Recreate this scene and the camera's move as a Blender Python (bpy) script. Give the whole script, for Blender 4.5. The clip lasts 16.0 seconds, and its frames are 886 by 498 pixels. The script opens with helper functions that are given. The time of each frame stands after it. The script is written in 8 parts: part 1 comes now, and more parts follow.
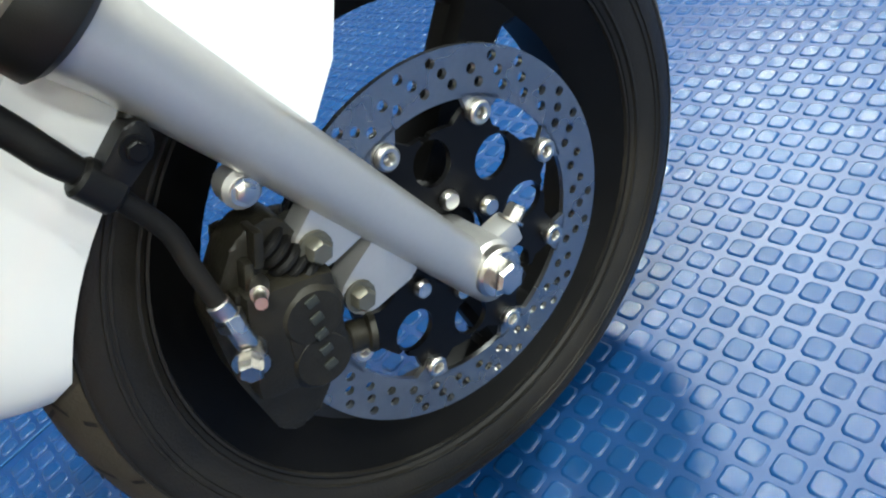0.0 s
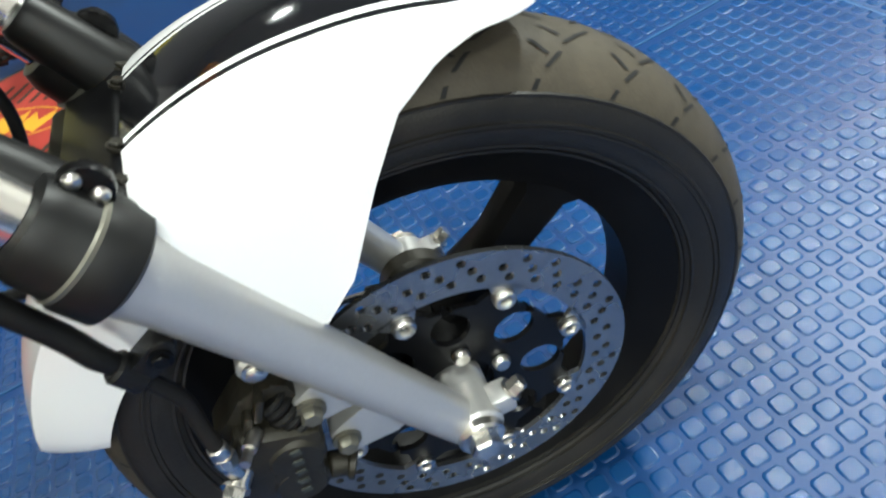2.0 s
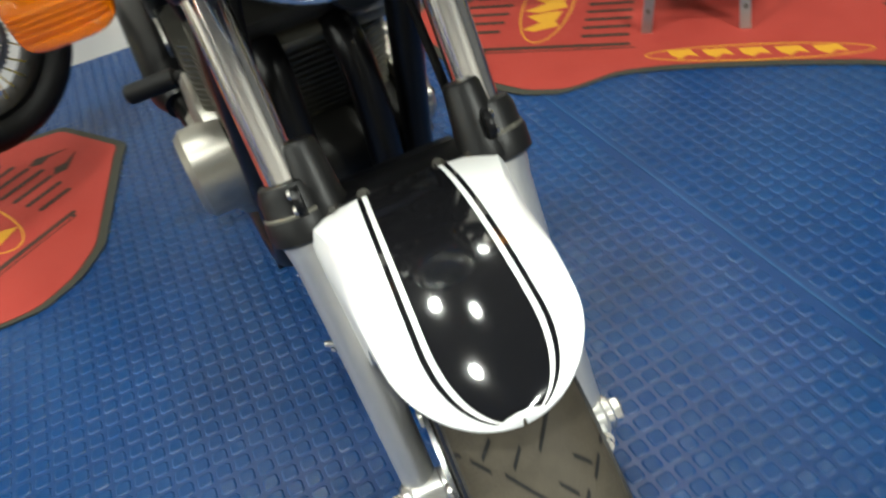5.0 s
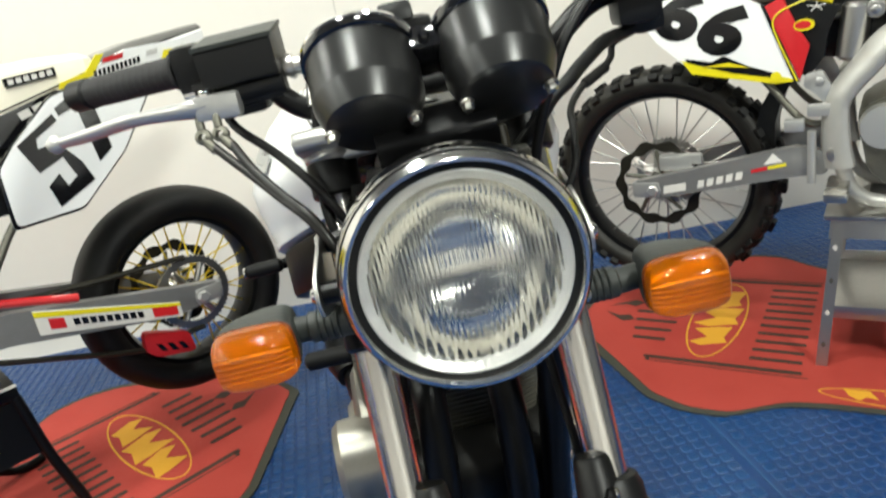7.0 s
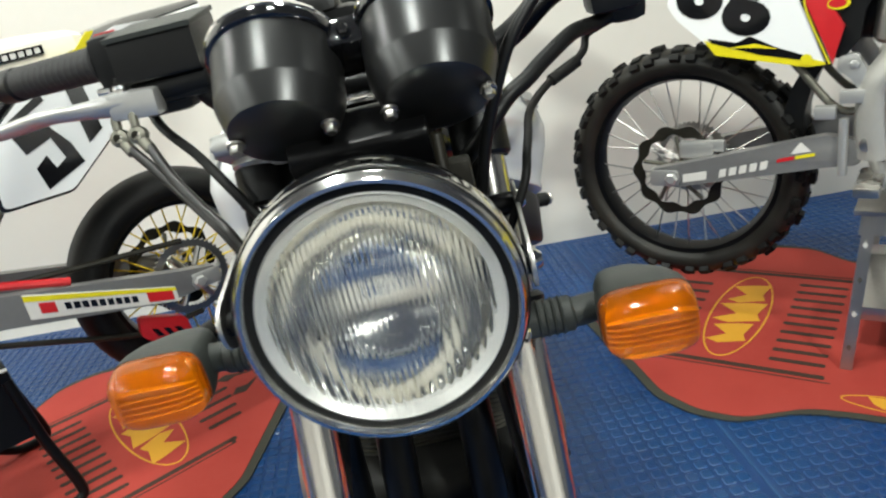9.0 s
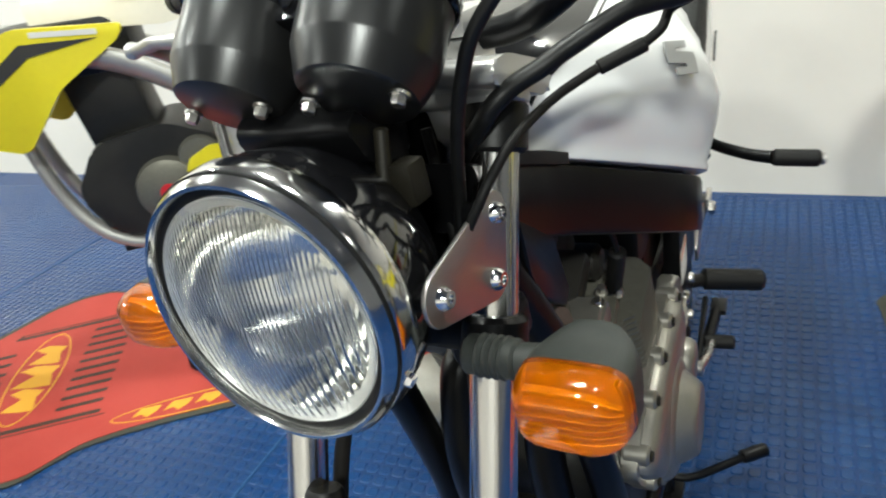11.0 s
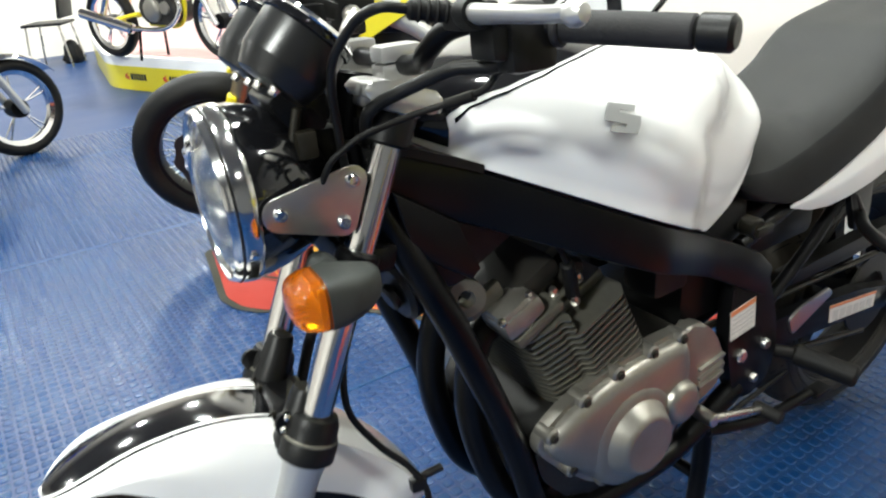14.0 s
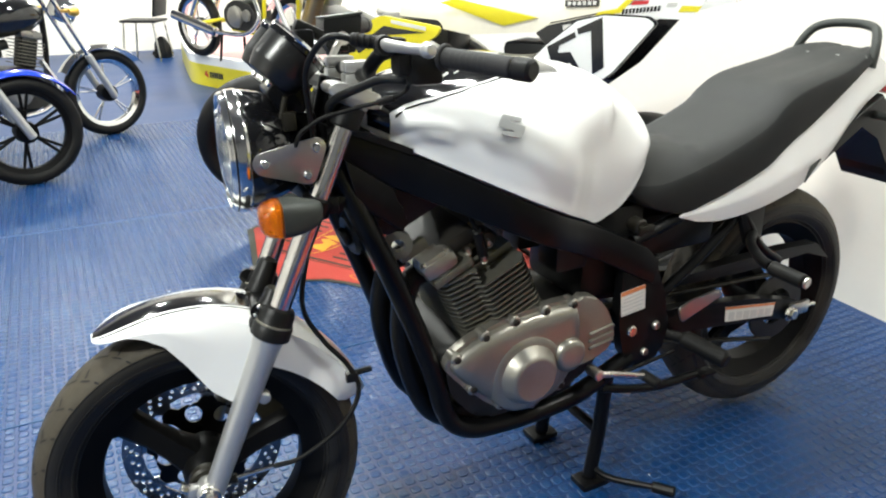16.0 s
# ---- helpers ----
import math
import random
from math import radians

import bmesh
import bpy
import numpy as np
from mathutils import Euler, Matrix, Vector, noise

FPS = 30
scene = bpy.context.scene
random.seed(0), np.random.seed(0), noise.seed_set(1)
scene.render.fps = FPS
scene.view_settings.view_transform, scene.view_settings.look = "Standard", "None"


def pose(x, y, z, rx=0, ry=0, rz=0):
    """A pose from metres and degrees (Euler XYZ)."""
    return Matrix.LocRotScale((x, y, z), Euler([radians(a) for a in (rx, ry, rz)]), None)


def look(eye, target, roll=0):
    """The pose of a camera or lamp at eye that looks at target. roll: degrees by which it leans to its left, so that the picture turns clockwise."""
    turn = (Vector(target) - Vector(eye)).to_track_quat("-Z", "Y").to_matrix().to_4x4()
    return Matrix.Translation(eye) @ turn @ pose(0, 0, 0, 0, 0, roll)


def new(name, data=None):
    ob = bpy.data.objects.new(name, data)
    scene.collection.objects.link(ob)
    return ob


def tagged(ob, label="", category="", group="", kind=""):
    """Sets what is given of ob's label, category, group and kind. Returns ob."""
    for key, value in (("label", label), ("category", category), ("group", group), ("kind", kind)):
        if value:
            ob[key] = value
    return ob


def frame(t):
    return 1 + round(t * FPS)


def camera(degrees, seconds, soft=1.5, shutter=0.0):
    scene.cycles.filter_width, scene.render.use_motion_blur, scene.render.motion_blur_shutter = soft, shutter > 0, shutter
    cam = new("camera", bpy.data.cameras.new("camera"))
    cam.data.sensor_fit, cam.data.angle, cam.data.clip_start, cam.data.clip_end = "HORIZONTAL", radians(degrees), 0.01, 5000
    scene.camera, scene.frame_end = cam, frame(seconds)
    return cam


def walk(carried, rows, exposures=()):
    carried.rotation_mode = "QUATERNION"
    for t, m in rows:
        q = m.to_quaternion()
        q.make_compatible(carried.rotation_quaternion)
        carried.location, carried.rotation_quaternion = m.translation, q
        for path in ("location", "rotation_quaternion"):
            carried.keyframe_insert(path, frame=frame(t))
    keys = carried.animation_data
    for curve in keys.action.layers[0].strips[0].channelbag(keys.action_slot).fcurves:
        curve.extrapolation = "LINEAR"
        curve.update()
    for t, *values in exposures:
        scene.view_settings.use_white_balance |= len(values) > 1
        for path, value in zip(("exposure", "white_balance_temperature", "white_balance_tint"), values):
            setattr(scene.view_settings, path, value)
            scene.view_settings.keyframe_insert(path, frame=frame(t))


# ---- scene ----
cam = camera(62.5, 16.0, 2.1, 0.5)
PATH = [
    (0, (-0.201, -0.449, 0.613), (0.542, 0.963, -0.593), -28.2),
    (0.5, (-0.183, -0.466, 0.633), (0.517, 0.975, -0.565), -27.2),
    (1, (-0.136, -0.498, 0.694), (0.448, 0.996, -0.5), -26.0),
    (1.5, (-0.095, -0.506, 0.738), (0.304, 1.012, -0.501), -23.4),
    (2, (-0.017, -0.447, 0.766), (0.21, 1.029, -0.564), -23.7),
    (2.5, (0.034, -0.395, 0.782), (0.067, 1.014, -0.637), -19.2),
    (3, (0.117, -0.393, 0.816), (-0.3, 0.947, -0.609), -15.8),
    (3.2, (0.169, -0.396, 0.829), (-0.426, 0.867, -0.604), -17.4),
    (5.3, (0.425, -0.116, 0.989), (-1.107, 0.193, -0.26), -14.3),
    (5.5, (0.419, -0.109, 1.0), (-1.187, 0.145, -0.164), -14.3),
    (6, (0.426, -0.107, 1.028), (-1.317, 0.097, 0.069), -13.0),
    (6.5, (0.427, -0.105, 1.059), (-1.388, 0.104, 0.247), -10.8),
    (7, (0.43, -0.098, 1.078), (-1.437, 0.134, 0.399), -10.1),
    (7.5, (0.433, -0.093, 1.09), (-1.46, 0.142, 0.491), -9.8),
    (8, (0.438, -0.082, 1.09), (-1.457, 0.15, 0.493), -10.0),
    (8.5, (0.422, -0.061, 1.083), (-1.448, 0.141, 0.401), -10.5),
    (9, (0.356, 0.0, 1.075), (-1.501, 0.12, 0.342), -10.2),
    (9.5, (0.292, 0.053, 1.071), (-1.547, -0.028, 0.288), -10.5),
    (10, (0.277, 0.115, 1.073), (-1.517, -0.221, 0.255), -12.0),
    (10.2, (0.273, 0.154, 1.078), (-1.49, -0.286, 0.243), -11.3),
    (12.3, (0.11, 0.443, 1.097), (-1.102, -0.895, 0.237), -11.7),
    (12.5, (0.097, 0.475, 1.1), (-1.054, -0.914, 0.237), -10.9),
    (13, (0.069, 0.571, 1.099), (-0.959, -0.908, 0.229), -7.9),
    (13.5, (0.072, 0.654, 1.114), (-0.893, -0.884, 0.276), -7.1),
    (14, (0.117, 0.767, 1.122), (-0.862, -0.779, 0.314), -4.3),
    (14.5, (0.164, 0.873, 1.139), (-0.783, -0.685, 0.315), -3.2),
    (15, (0.162, 0.995, 1.153), (-0.758, -0.597, 0.366), -1.8),
    (15.5, (0.145, 1.116, 1.159), (-0.742, -0.513, 0.411), 0.1),
    (16, (0.146, 1.191, 1.165), (-0.716, -0.453, 0.421), 0.2),
]
walk(cam, [(t, look(eye, target, roll)) for t, eye, target, roll in PATH], [(0, 0.42, 5900, 1), (0.7, 0.42, 5900, 1), (1.5, 0.36, 5900, 1), (2.5, 0.08, 6000, 2), (4.5, -0.16, 6150, 2), (6.5, -0.18, 6200, 3), (9.0, -0.28, 6050, 3), (10.0, -0.28, 6050, 3), (12.5, 0.09, 6000, 4), (16, 0.12, 6050, 5)])

# ---- light: a closed showroom lit by round lamps in its ceiling, two added as fill ----
world = bpy.data.worlds.new("world")
scene.world = world
world.use_nodes = True
world.node_tree.nodes["Background"].inputs[0].default_value = (0.9, 0.95, 1.0, 1)
world.node_tree.nodes["Background"].inputs[1].default_value = 0.3

CEIL = 3.6
# x, y, width, watts
# Second lamp added to brighten the tank, third to fill the left side.
LAMPS = [(0.55, -0.75, 0.30, 70), (-0.45, 0.20, 0.30, 33), (0.35, 3.6, 0.30, 14), (3.1, 1.45, 0.62, 310), (-1.1, -0.75, 0.30, 70), (-1.92, 1.5, 0.30, 44),
         (0.9, -3.6, 0.30, 80), (-1.3, -3.6, 0.30, 80), (0.2, -6.6, 0.34, 165), (-1.9, -7.2, 0.34, 165), (3.4, -4.6, 0.34, 100)]
for lx, ly, wide, watts in LAMPS:
    lamp = bpy.data.lights.new("ceiling_lamp", "AREA")
    lamp.shape, lamp.size, lamp.energy, lamp.color = "DISK", wide, watts, (0.99, 0.958, 0.865)
    ob = new("ceiling_lamp", lamp)
    ob.location = (lx, ly, CEIL - 0.03)


# ---- mesh helpers ----
def mesh_of(name, bm, mats, angle=38.0):
    me = bpy.data.meshes.new(name)
    bmesh.ops.recalc_face_normals(bm, faces=bm.faces[:])
    for f in bm.faces:
        f.smooth = True
    bm.to_mesh(me)
    bm.free()
    for m in mats if isinstance(mats, (list, tuple)) else [mats]:
        me.materials.append(m)
    me.set_sharp_from_angle(angle=radians(angle))
    return me


def thing(name, label, category, at=(0, 0, 0), group="", kind="", turn=None):
    ob = new(name)
    ob.empty_display_size = 0.1
    ob.matrix_basis = turn if turn is not None else Matrix.Translation(at)
    return tagged(ob, label, category, group, kind)


FRONT = Matrix.Identity(4)


def part(name, bm, mats, parent, label="", angle=38.0, kind=""):
    """Links a bmesh, given in the parent thing's own axes, as one mesh under a thing or a part."""
    ob = new(name, mesh_of(name, bm, mats, angle))
    ob.parent = parent
    return tagged(ob, label, kind=kind)


def solid(name, bm, mats, label, category, group="", kind="", angle=38.0):
    return tagged(new(name, mesh_of(name, bm, mats, angle)), label, category, group, kind)


def join(*bms):
    out = bmesh.new()
    for b in bms:
        me = bpy.data.meshes.new("tmp")
        b.to_mesh(me)
        out.from_mesh(me)
        bpy.data.meshes.remove(me)
        b.free()
    return out


def moved(bm, m):
    bm.transform(m)
    return bm


def bevel(bm, w, seg=2, sharp=30):
    if w > 0:
        es = [e for e in bm.edges if len(e.link_faces) == 2 and e.calc_face_angle(0) > radians(sharp)]
        bmesh.ops.bevel(bm, geom=es, offset=w, segments=seg, profile=0.6, affect="EDGES", clamp_overlap=True)
    return bm


def box(c, s, bev=0.0, m=None, seg=2):
    bm = bmesh.new()
    bmesh.ops.create_cube(bm, size=1)
    bm.transform(Matrix.Diagonal((*s, 1)))
    bevel(bm, bev, seg)
    if m is not None:
        bm.transform(m)
    bm.transform(Matrix.Translation(c))
    return bm


def smooth_path(pts, n=6):
    pts = [Vector(p) for p in pts]
    if len(pts) < 3 or n < 2:
        return pts
    out = []
    for i in range(len(pts) - 1):
        a, b = pts[i], pts[i + 1]
        p = pts[i - 1] if i else a * 2 - b
        q = pts[i + 2] if i + 2 < len(pts) else b * 2 - a
        for k in range(n):
            t = k / n
            out.append(0.5 * ((2 * a) + (b - p) * t + (2 * p - 5 * a + 4 * b - q) * t * t + (3 * a - p - 3 * b + q) * t ** 3))
    return out + [pts[-1]]


def tube(pts, r, seg=12, n=6, caps=True, flat=1.0):
    """A round bar swept along a smooth line; r: one radius or one for each point."""
    path = smooth_path(pts, n)
    rs = r if isinstance(r, (list, tuple)) else [r] * len(pts)
    rad = np.interp(np.linspace(0, len(pts) - 1, len(path)), range(len(pts)), rs)
    bm = bmesh.new()
    d = (path[1] - path[0]).normalized()
    side = d.orthogonal().normalized()
    rings = []
    for i, p in enumerate(path):
        a, b = path[max(i - 1, 0)], path[min(i + 1, len(path) - 1)]
        d = (b - a).normalized()
        side = (side - d * side.dot(d)).normalized()
        up = d.cross(side)
        rings.append([bm.verts.new(p + (side * math.cos(k * math.tau / seg) + up * math.sin(k * math.tau / seg) * flat) * rad[i]) for k in range(seg)])
    for a, b in zip(rings, rings[1:]):
        for k in range(seg):
            bm.faces.new((a[k], a[(k + 1) % seg], b[(k + 1) % seg], b[k]))
    if caps:
        bm.faces.new(rings[0][::-1])
        bm.faces.new(rings[-1])
    return bm


def lathe(profile, seg=32, m=None, closed=False):
    """Turns (radius, height) round z."""
    bm = bmesh.new()
    rings = []
    for r, h in profile:
        rings.append([bm.verts.new((0, 0, h))] if r < 1e-6 else
                     [bm.verts.new((r * math.cos(k * math.tau / seg), r * math.sin(k * math.tau / seg), h)) for k in range(seg)])
    pairs = list(zip(rings, rings[1:]))
    if closed:
        pairs.append((rings[-1], rings[0]))
    for a, b in pairs:
        for k in range(seg):
            j = (k + 1) % seg
            if len(a) == 1 and len(b) == 1:
                continue
            if len(a) == 1:
                bm.faces.new((a[0], b[j], b[k]))
            elif len(b) == 1:
                bm.faces.new((a[k], a[j], b[0]))
            else:
                bm.faces.new((a[k], a[j], b[j], b[k]))
    if m is not None:
        bm.transform(m)
    return bm


def axis_to(at, way, spin=0.0):
    """The pose that lays z along a way."""
    return Matrix.Translation(at) @ Vector(way).to_track_quat("Z", "Y").to_matrix().to_4x4() @ Matrix.Rotation(spin, 4, "Z")


ALONG_Y = Matrix.Rotation(radians(-90), 4, "X")     # z goes to +y


def rod(a, b, r, seg=14, bev=0.0):
    a, b = Vector(a), Vector(b)
    h = (b - a).length
    e = min(bev, r * 0.5)
    prof = [(0, 0), (r - e, 0), (r, e), (r, h - e), (r - e, h), (0, h)] if e > 0 else [(0, 0), (r, 0), (r, h), (0, h)]
    return lathe(prof, seg, axis_to(a, b - a))


def hexbolt(at, way, r=0.007, h=0.005, washer=True):
    m = axis_to(at, way)
    parts = [lathe([(0, 0), (r, 0), (r, h * 0.8), (r * 0.8, h), (0, h)], 6, m)]
    if washer:
        parts.append(lathe([(0, -0.001), (r * 1.35, -0.001), (r * 1.35, 0.001), (0, 0.001)], 16, m))
    return join(*parts)


def rounded(outline, r, n=4):
    """Rounds the corners of a closed 2D outline."""
    out = []
    k = len(outline)
    for i in range(k):
        p, a, b = (Vector((*outline[j % k], 0)) for j in (i, i - 1, i + 1))
        rr = min(r, (a - p).length * 0.45, (b - p).length * 0.45)
        s, e = p + (a - p).normalized() * rr, p + (b - p).normalized() * rr
        for q in range(n + 1):
            t = q / n
            v = s * (1 - t) ** 2 + p * 2 * t * (1 - t) + e * t * t
            out.append((v.x, v.y))
    return out


def prism(outline, y0, y1, bev=0.0, m=None, seg=2):
    """An outline of (x, z) made solid from y0 to y1."""
    bm = bmesh.new()
    lo = [bm.verts.new((x, y0, z)) for x, z in outline]
    hi = [bm.verts.new((x, y1, z)) for x, z in outline]
    k = len(outline)
    bm.faces.new(lo)
    bm.faces.new(hi[::-1])
    for i in range(k):
        bm.faces.new((lo[i], hi[i], hi[(i + 1) % k], lo[(i + 1) % k]))
    if bev > 0:
        es = [e for e in bm.edges if abs(e.verts[0].co.y - e.verts[1].co.y) < 1e-7]
        bmesh.ops.bevel(bm, geom=es, offset=bev, segments=seg, profile=0.6, affect="EDGES", clamp_overlap=True)
    if m is not None:
        bm.transform(m)
    return bm


def skin(rings, closed=True, caps=True):
    bm = bmesh.new()
    vs = [[bm.verts.new(p) for p in ring] for ring in rings]
    k = len(rings[0])
    for a, b in zip(vs, vs[1:]):
        for i in range(k if closed else k - 1):
            j = (i + 1) % k
            bm.faces.new((a[i], a[j], b[j], b[i]))
    if caps and closed:
        bm.faces.new(vs[0][::-1])
        bm.faces.new(vs[-1])
    return bm


def thick(bm, t):
    """Gives an open sheet a thickness."""
    bmesh.ops.recalc_face_normals(bm, faces=bm.faces[:])
    bmesh.ops.solidify(bm, geom=bm.faces[:], thickness=t)
    return bm


def letters(text, size, depth, bold=0.0, lean=0.0):
    cu = bpy.data.curves.new("letters", "FONT")
    cu.body, cu.size, cu.extrude, cu.offset, cu.shear = text, size, depth, bold, lean
    cu.align_x, cu.align_y, cu.resolution_u = "CENTER", "CENTER", 4
    ob = bpy.data.objects.new("letters", cu)
    scene.collection.objects.link(ob)
    bpy.context.view_layer.update()
    me = bpy.data.meshes.new_from_object(ob.evaluated_get(bpy.context.evaluated_depsgraph_get()))
    bm = bmesh.new()
    bm.from_mesh(me)
    bpy.data.meshes.remove(me)
    bpy.data.objects.remove(ob)
    bpy.data.curves.remove(cu)
    return bm


# ---- materials ----
def material(name, color, rough=0.5, metal=0.0, vary=0.08, grain=60.0, bump=0.0, bump_scale=200.0, coat=0.0,
             rough_vary=0.08, dirt=None, dirt_amount=0.0, dirt_scale=6.0, brushed=None, ior=1.45, spec=0.5):
    m = bpy.data.materials.new(name)
    m.use_nodes = True
    nt = m.node_tree
    b = nt.nodes["Principled BSDF"]
    link = nt.links.new
    tc = nt.nodes.new("ShaderNodeTexCoord")
    src = tc.outputs["Object"]
    if brushed:
        mp = nt.nodes.new("ShaderNodeMapping")
        mp.inputs["Scale"].default_value = brushed
        link(src, mp.inputs[0])
        src = mp.outputs[0]
    fine, broad = nt.nodes.new("ShaderNodeTexNoise"), nt.nodes.new("ShaderNodeTexNoise")
    fine.inputs["Scale"].default_value, fine.inputs["Detail"].default_value = grain, 4
    broad.inputs["Scale"].default_value, broad.inputs["Detail"].default_value = dirt_scale, 3
    link(src, fine.inputs["Vector"])
    link(tc.outputs["Object"], broad.inputs["Vector"])
    ramp = nt.nodes.new("ShaderNodeMapRange")
    ramp.inputs[3].default_value, ramp.inputs[4].default_value = 1 - vary, 1 + vary
    link(fine.outputs[0], ramp.inputs[0])
    mul = nt.nodes.new("ShaderNodeMix")
    mul.data_type, mul.blend_type = "RGBA", "MULTIPLY"
    mul.inputs[0].default_value = 1
    mul.inputs[6].default_value = (*color, 1)
    link(ramp.outputs[0], mul.inputs[7])
    out = mul.outputs[2]
    if dirt_amount > 0:
        rng = nt.nodes.new("ShaderNodeMapRange")
        rng.inputs[1].default_value, rng.inputs[2].default_value, rng.inputs[4].default_value = 0.45, 0.75, dirt_amount
        link(broad.outputs[0], rng.inputs[0])
        mix = nt.nodes.new("ShaderNodeMix")
        mix.data_type = "RGBA"
        link(rng.outputs[0], mix.inputs[0])
        link(out, mix.inputs[6])
        mix.inputs[7].default_value = (*(dirt or [c * 0.6 for c in color]), 1)
        out = mix.outputs[2]
    link(out, b.inputs["Base Color"])
    rr = nt.nodes.new("ShaderNodeMapRange")
    rr.inputs[3].default_value, rr.inputs[4].default_value = max(rough - rough_vary, 0.02), min(rough + rough_vary, 1)
    link(broad.outputs[0], rr.inputs[0])
    link(rr.outputs[0], b.inputs["Roughness"])
    b.inputs["Metallic"].default_value, b.inputs["IOR"].default_value = metal, ior
    b.inputs["Specular IOR Level"].default_value = spec
    if coat:
        b.inputs["Coat Weight"].default_value, b.inputs["Coat Roughness"].default_value = coat, 0.06
    if bump:
        bp = nt.nodes.new("ShaderNodeBump")
        bp.inputs["Strength"].default_value, bp.inputs["Distance"].default_value = bump, 0.002
        bn = nt.nodes.new("ShaderNodeTexNoise")
        bn.inputs["Scale"].default_value, bn.inputs["Detail"].default_value = bump_scale, 3
        link(src, bn.inputs["Vector"])
        link(bn.outputs[0], bp.inputs["Height"])
        link(bp.outputs[0], b.inputs["Normal"])
    return m


M_FLOOR = material("blue_rubber", (0.0022, 0.027, 0.112), 0.40, vary=0.12, grain=300, bump=0.10, bump_scale=900,
                   dirt=(0.0052, 0.044, 0.145), dirt_amount=0.6, dirt_scale=2.2, rough_vary=0.08)
M_STUD = material("blue_rubber_stud", (0.0030, 0.032, 0.122), 0.22, vary=0.14, grain=500, bump=0.2, bump_scale=1500,
                  dirt=(0.0075, 0.053, 0.16), dirt_amount=0.6, dirt_scale=3.0, rough_vary=0.10)
M_SEAM = material("worn_joint", (0.016, 0.068, 0.175), 0.5, vary=0.25, grain=40)
M_WALL = material("white_wall", (0.78, 0.745, 0.68), 0.6, vary=0.02, grain=30, bump=0.05, bump_scale=120, dirt=(0.74, 0.71, 0.66), dirt_amount=0.5, dirt_scale=0.8)
# For the unseen north wall: dark, so that little light bounces back.
M_GREYWALL = material("grey_wall", (0.14, 0.14, 0.145), 0.7, vary=0.04, grain=30, bump=0.05, bump_scale=120)
# Ceiling out of view, darkened to cut bounced light and its reflections.
M_CEIL = material("ceiling_grey", (0.20, 0.20, 0.20), 0.8, vary=0.03)
M_JOINT = material("panel_joint", (0.50, 0.48, 0.44), 0.7, vary=0.1)
M_WHITE = material("white_paint", (0.84, 0.84, 0.83), 0.24, vary=0.015, coat=0.3, grain=20, rough_vary=0.04)
M_BLACKGLOSS = material("black_gloss", (0.006, 0.006, 0.007), 0.10, vary=0.1, coat=0.5, rough_vary=0.03)
M_BLACKPAINT = material("black_frame_paint", (0.0032, 0.0032, 0.0036), 0.32, spec=0.22, vary=0.2, grain=30, bump=0.03, bump_scale=400, dirt=(0.007, 0.007, 0.007), dirt_amount=0.4)
M_PLASTIC = material("black_plastic", (0.006, 0.006, 0.006), 0.40, spec=0.32, vary=0.15, bump=0.10, bump_scale=1200, grain=80)
M_GREYPLASTIC = material("grey_plastic", (0.030, 0.033, 0.030), 0.50, spec=0.4, vary=0.10, bump=0.12, bump_scale=1600)
M_RUBBER = material("rubber", (0.005, 0.005, 0.005), 0.55, spec=0.24, vary=0.2, grain=120, bump=0.15, bump_scale=600, dirt=(0.014, 0.012, 0.010), dirt_amount=0.6, dirt_scale=9)
M_GRIP = material("worn_grip_rubber", (0.020, 0.0195, 0.020), 0.6, spec=0.3, vary=0.25, grain=90, bump=0.2, bump_scale=500, dirt=(0.034, 0.032, 0.034), dirt_amount=0.6, dirt_scale=14)
M_HOSE = material("dark_clear_hose", (0.010, 0.009, 0.008), 0.34, vary=0.2, grain=200, spec=0.4)
M_TYRE = material("tyre_rubber", (0.0110, 0.0100, 0.0082), 0.46, spec=0.38, vary=0.2, grain=90, bump=0.2, bump_scale=500, dirt=(0.028, 0.024, 0.018), dirt_amount=0.8, dirt_scale=9)
M_TREAD = material("tread_rubber", (0.052, 0.044, 0.031), 0.62, spec=0.3, vary=0.25, grain=90, bump=0.25, bump_scale=420, dirt=(0.055, 0.045, 0.033), dirt_amount=0.8, dirt_scale=8)
M_WHEELBLACK = material("black_cast_wheel", (0.0035, 0.0035, 0.0037), 0.45, spec=0.12, vary=0.2, bump=0.04, bump_scale=300, dirt=(0.010, 0.009, 0.008), dirt_amount=0.4)
M_DISC = material("brake_steel", (0.32, 0.325, 0.33), 0.27, metal=0.95, vary=0.14, grain=160, bump=0.04, bump_scale=300, dirt=(0.28, 0.275, 0.26), dirt_amount=0.5, dirt_scale=14)
M_STEEL = material("zinc_steel", (0.62, 0.60, 0.56), 0.28, metal=1.0, vary=0.08, grain=200)
M_CHROME = material("chrome", (0.78, 0.78, 0.78), 0.06, metal=1.0, vary=0.02, rough_vary=0.02)
M_TUBE = material("fork_chrome", (0.70, 0.68, 0.65), 0.16, metal=1.0, vary=0.05, grain=90, rough_vary=0.03)
M_RIM = material("rim_chrome", (0.70, 0.69, 0.67), 0.12, metal=1.0, vary=0.03, rough_vary=0.03)
M_STRIPEPRINT = material("stripe_print", (0.42, 0.42, 0.41), 0.35, vary=0.1)
M_ALU = material("silver_paint", (0.52, 0.515, 0.50), 0.32, metal=0.65, vary=0.04, grain=300, bump=0.02, bump_scale=900, rough_vary=0.05)
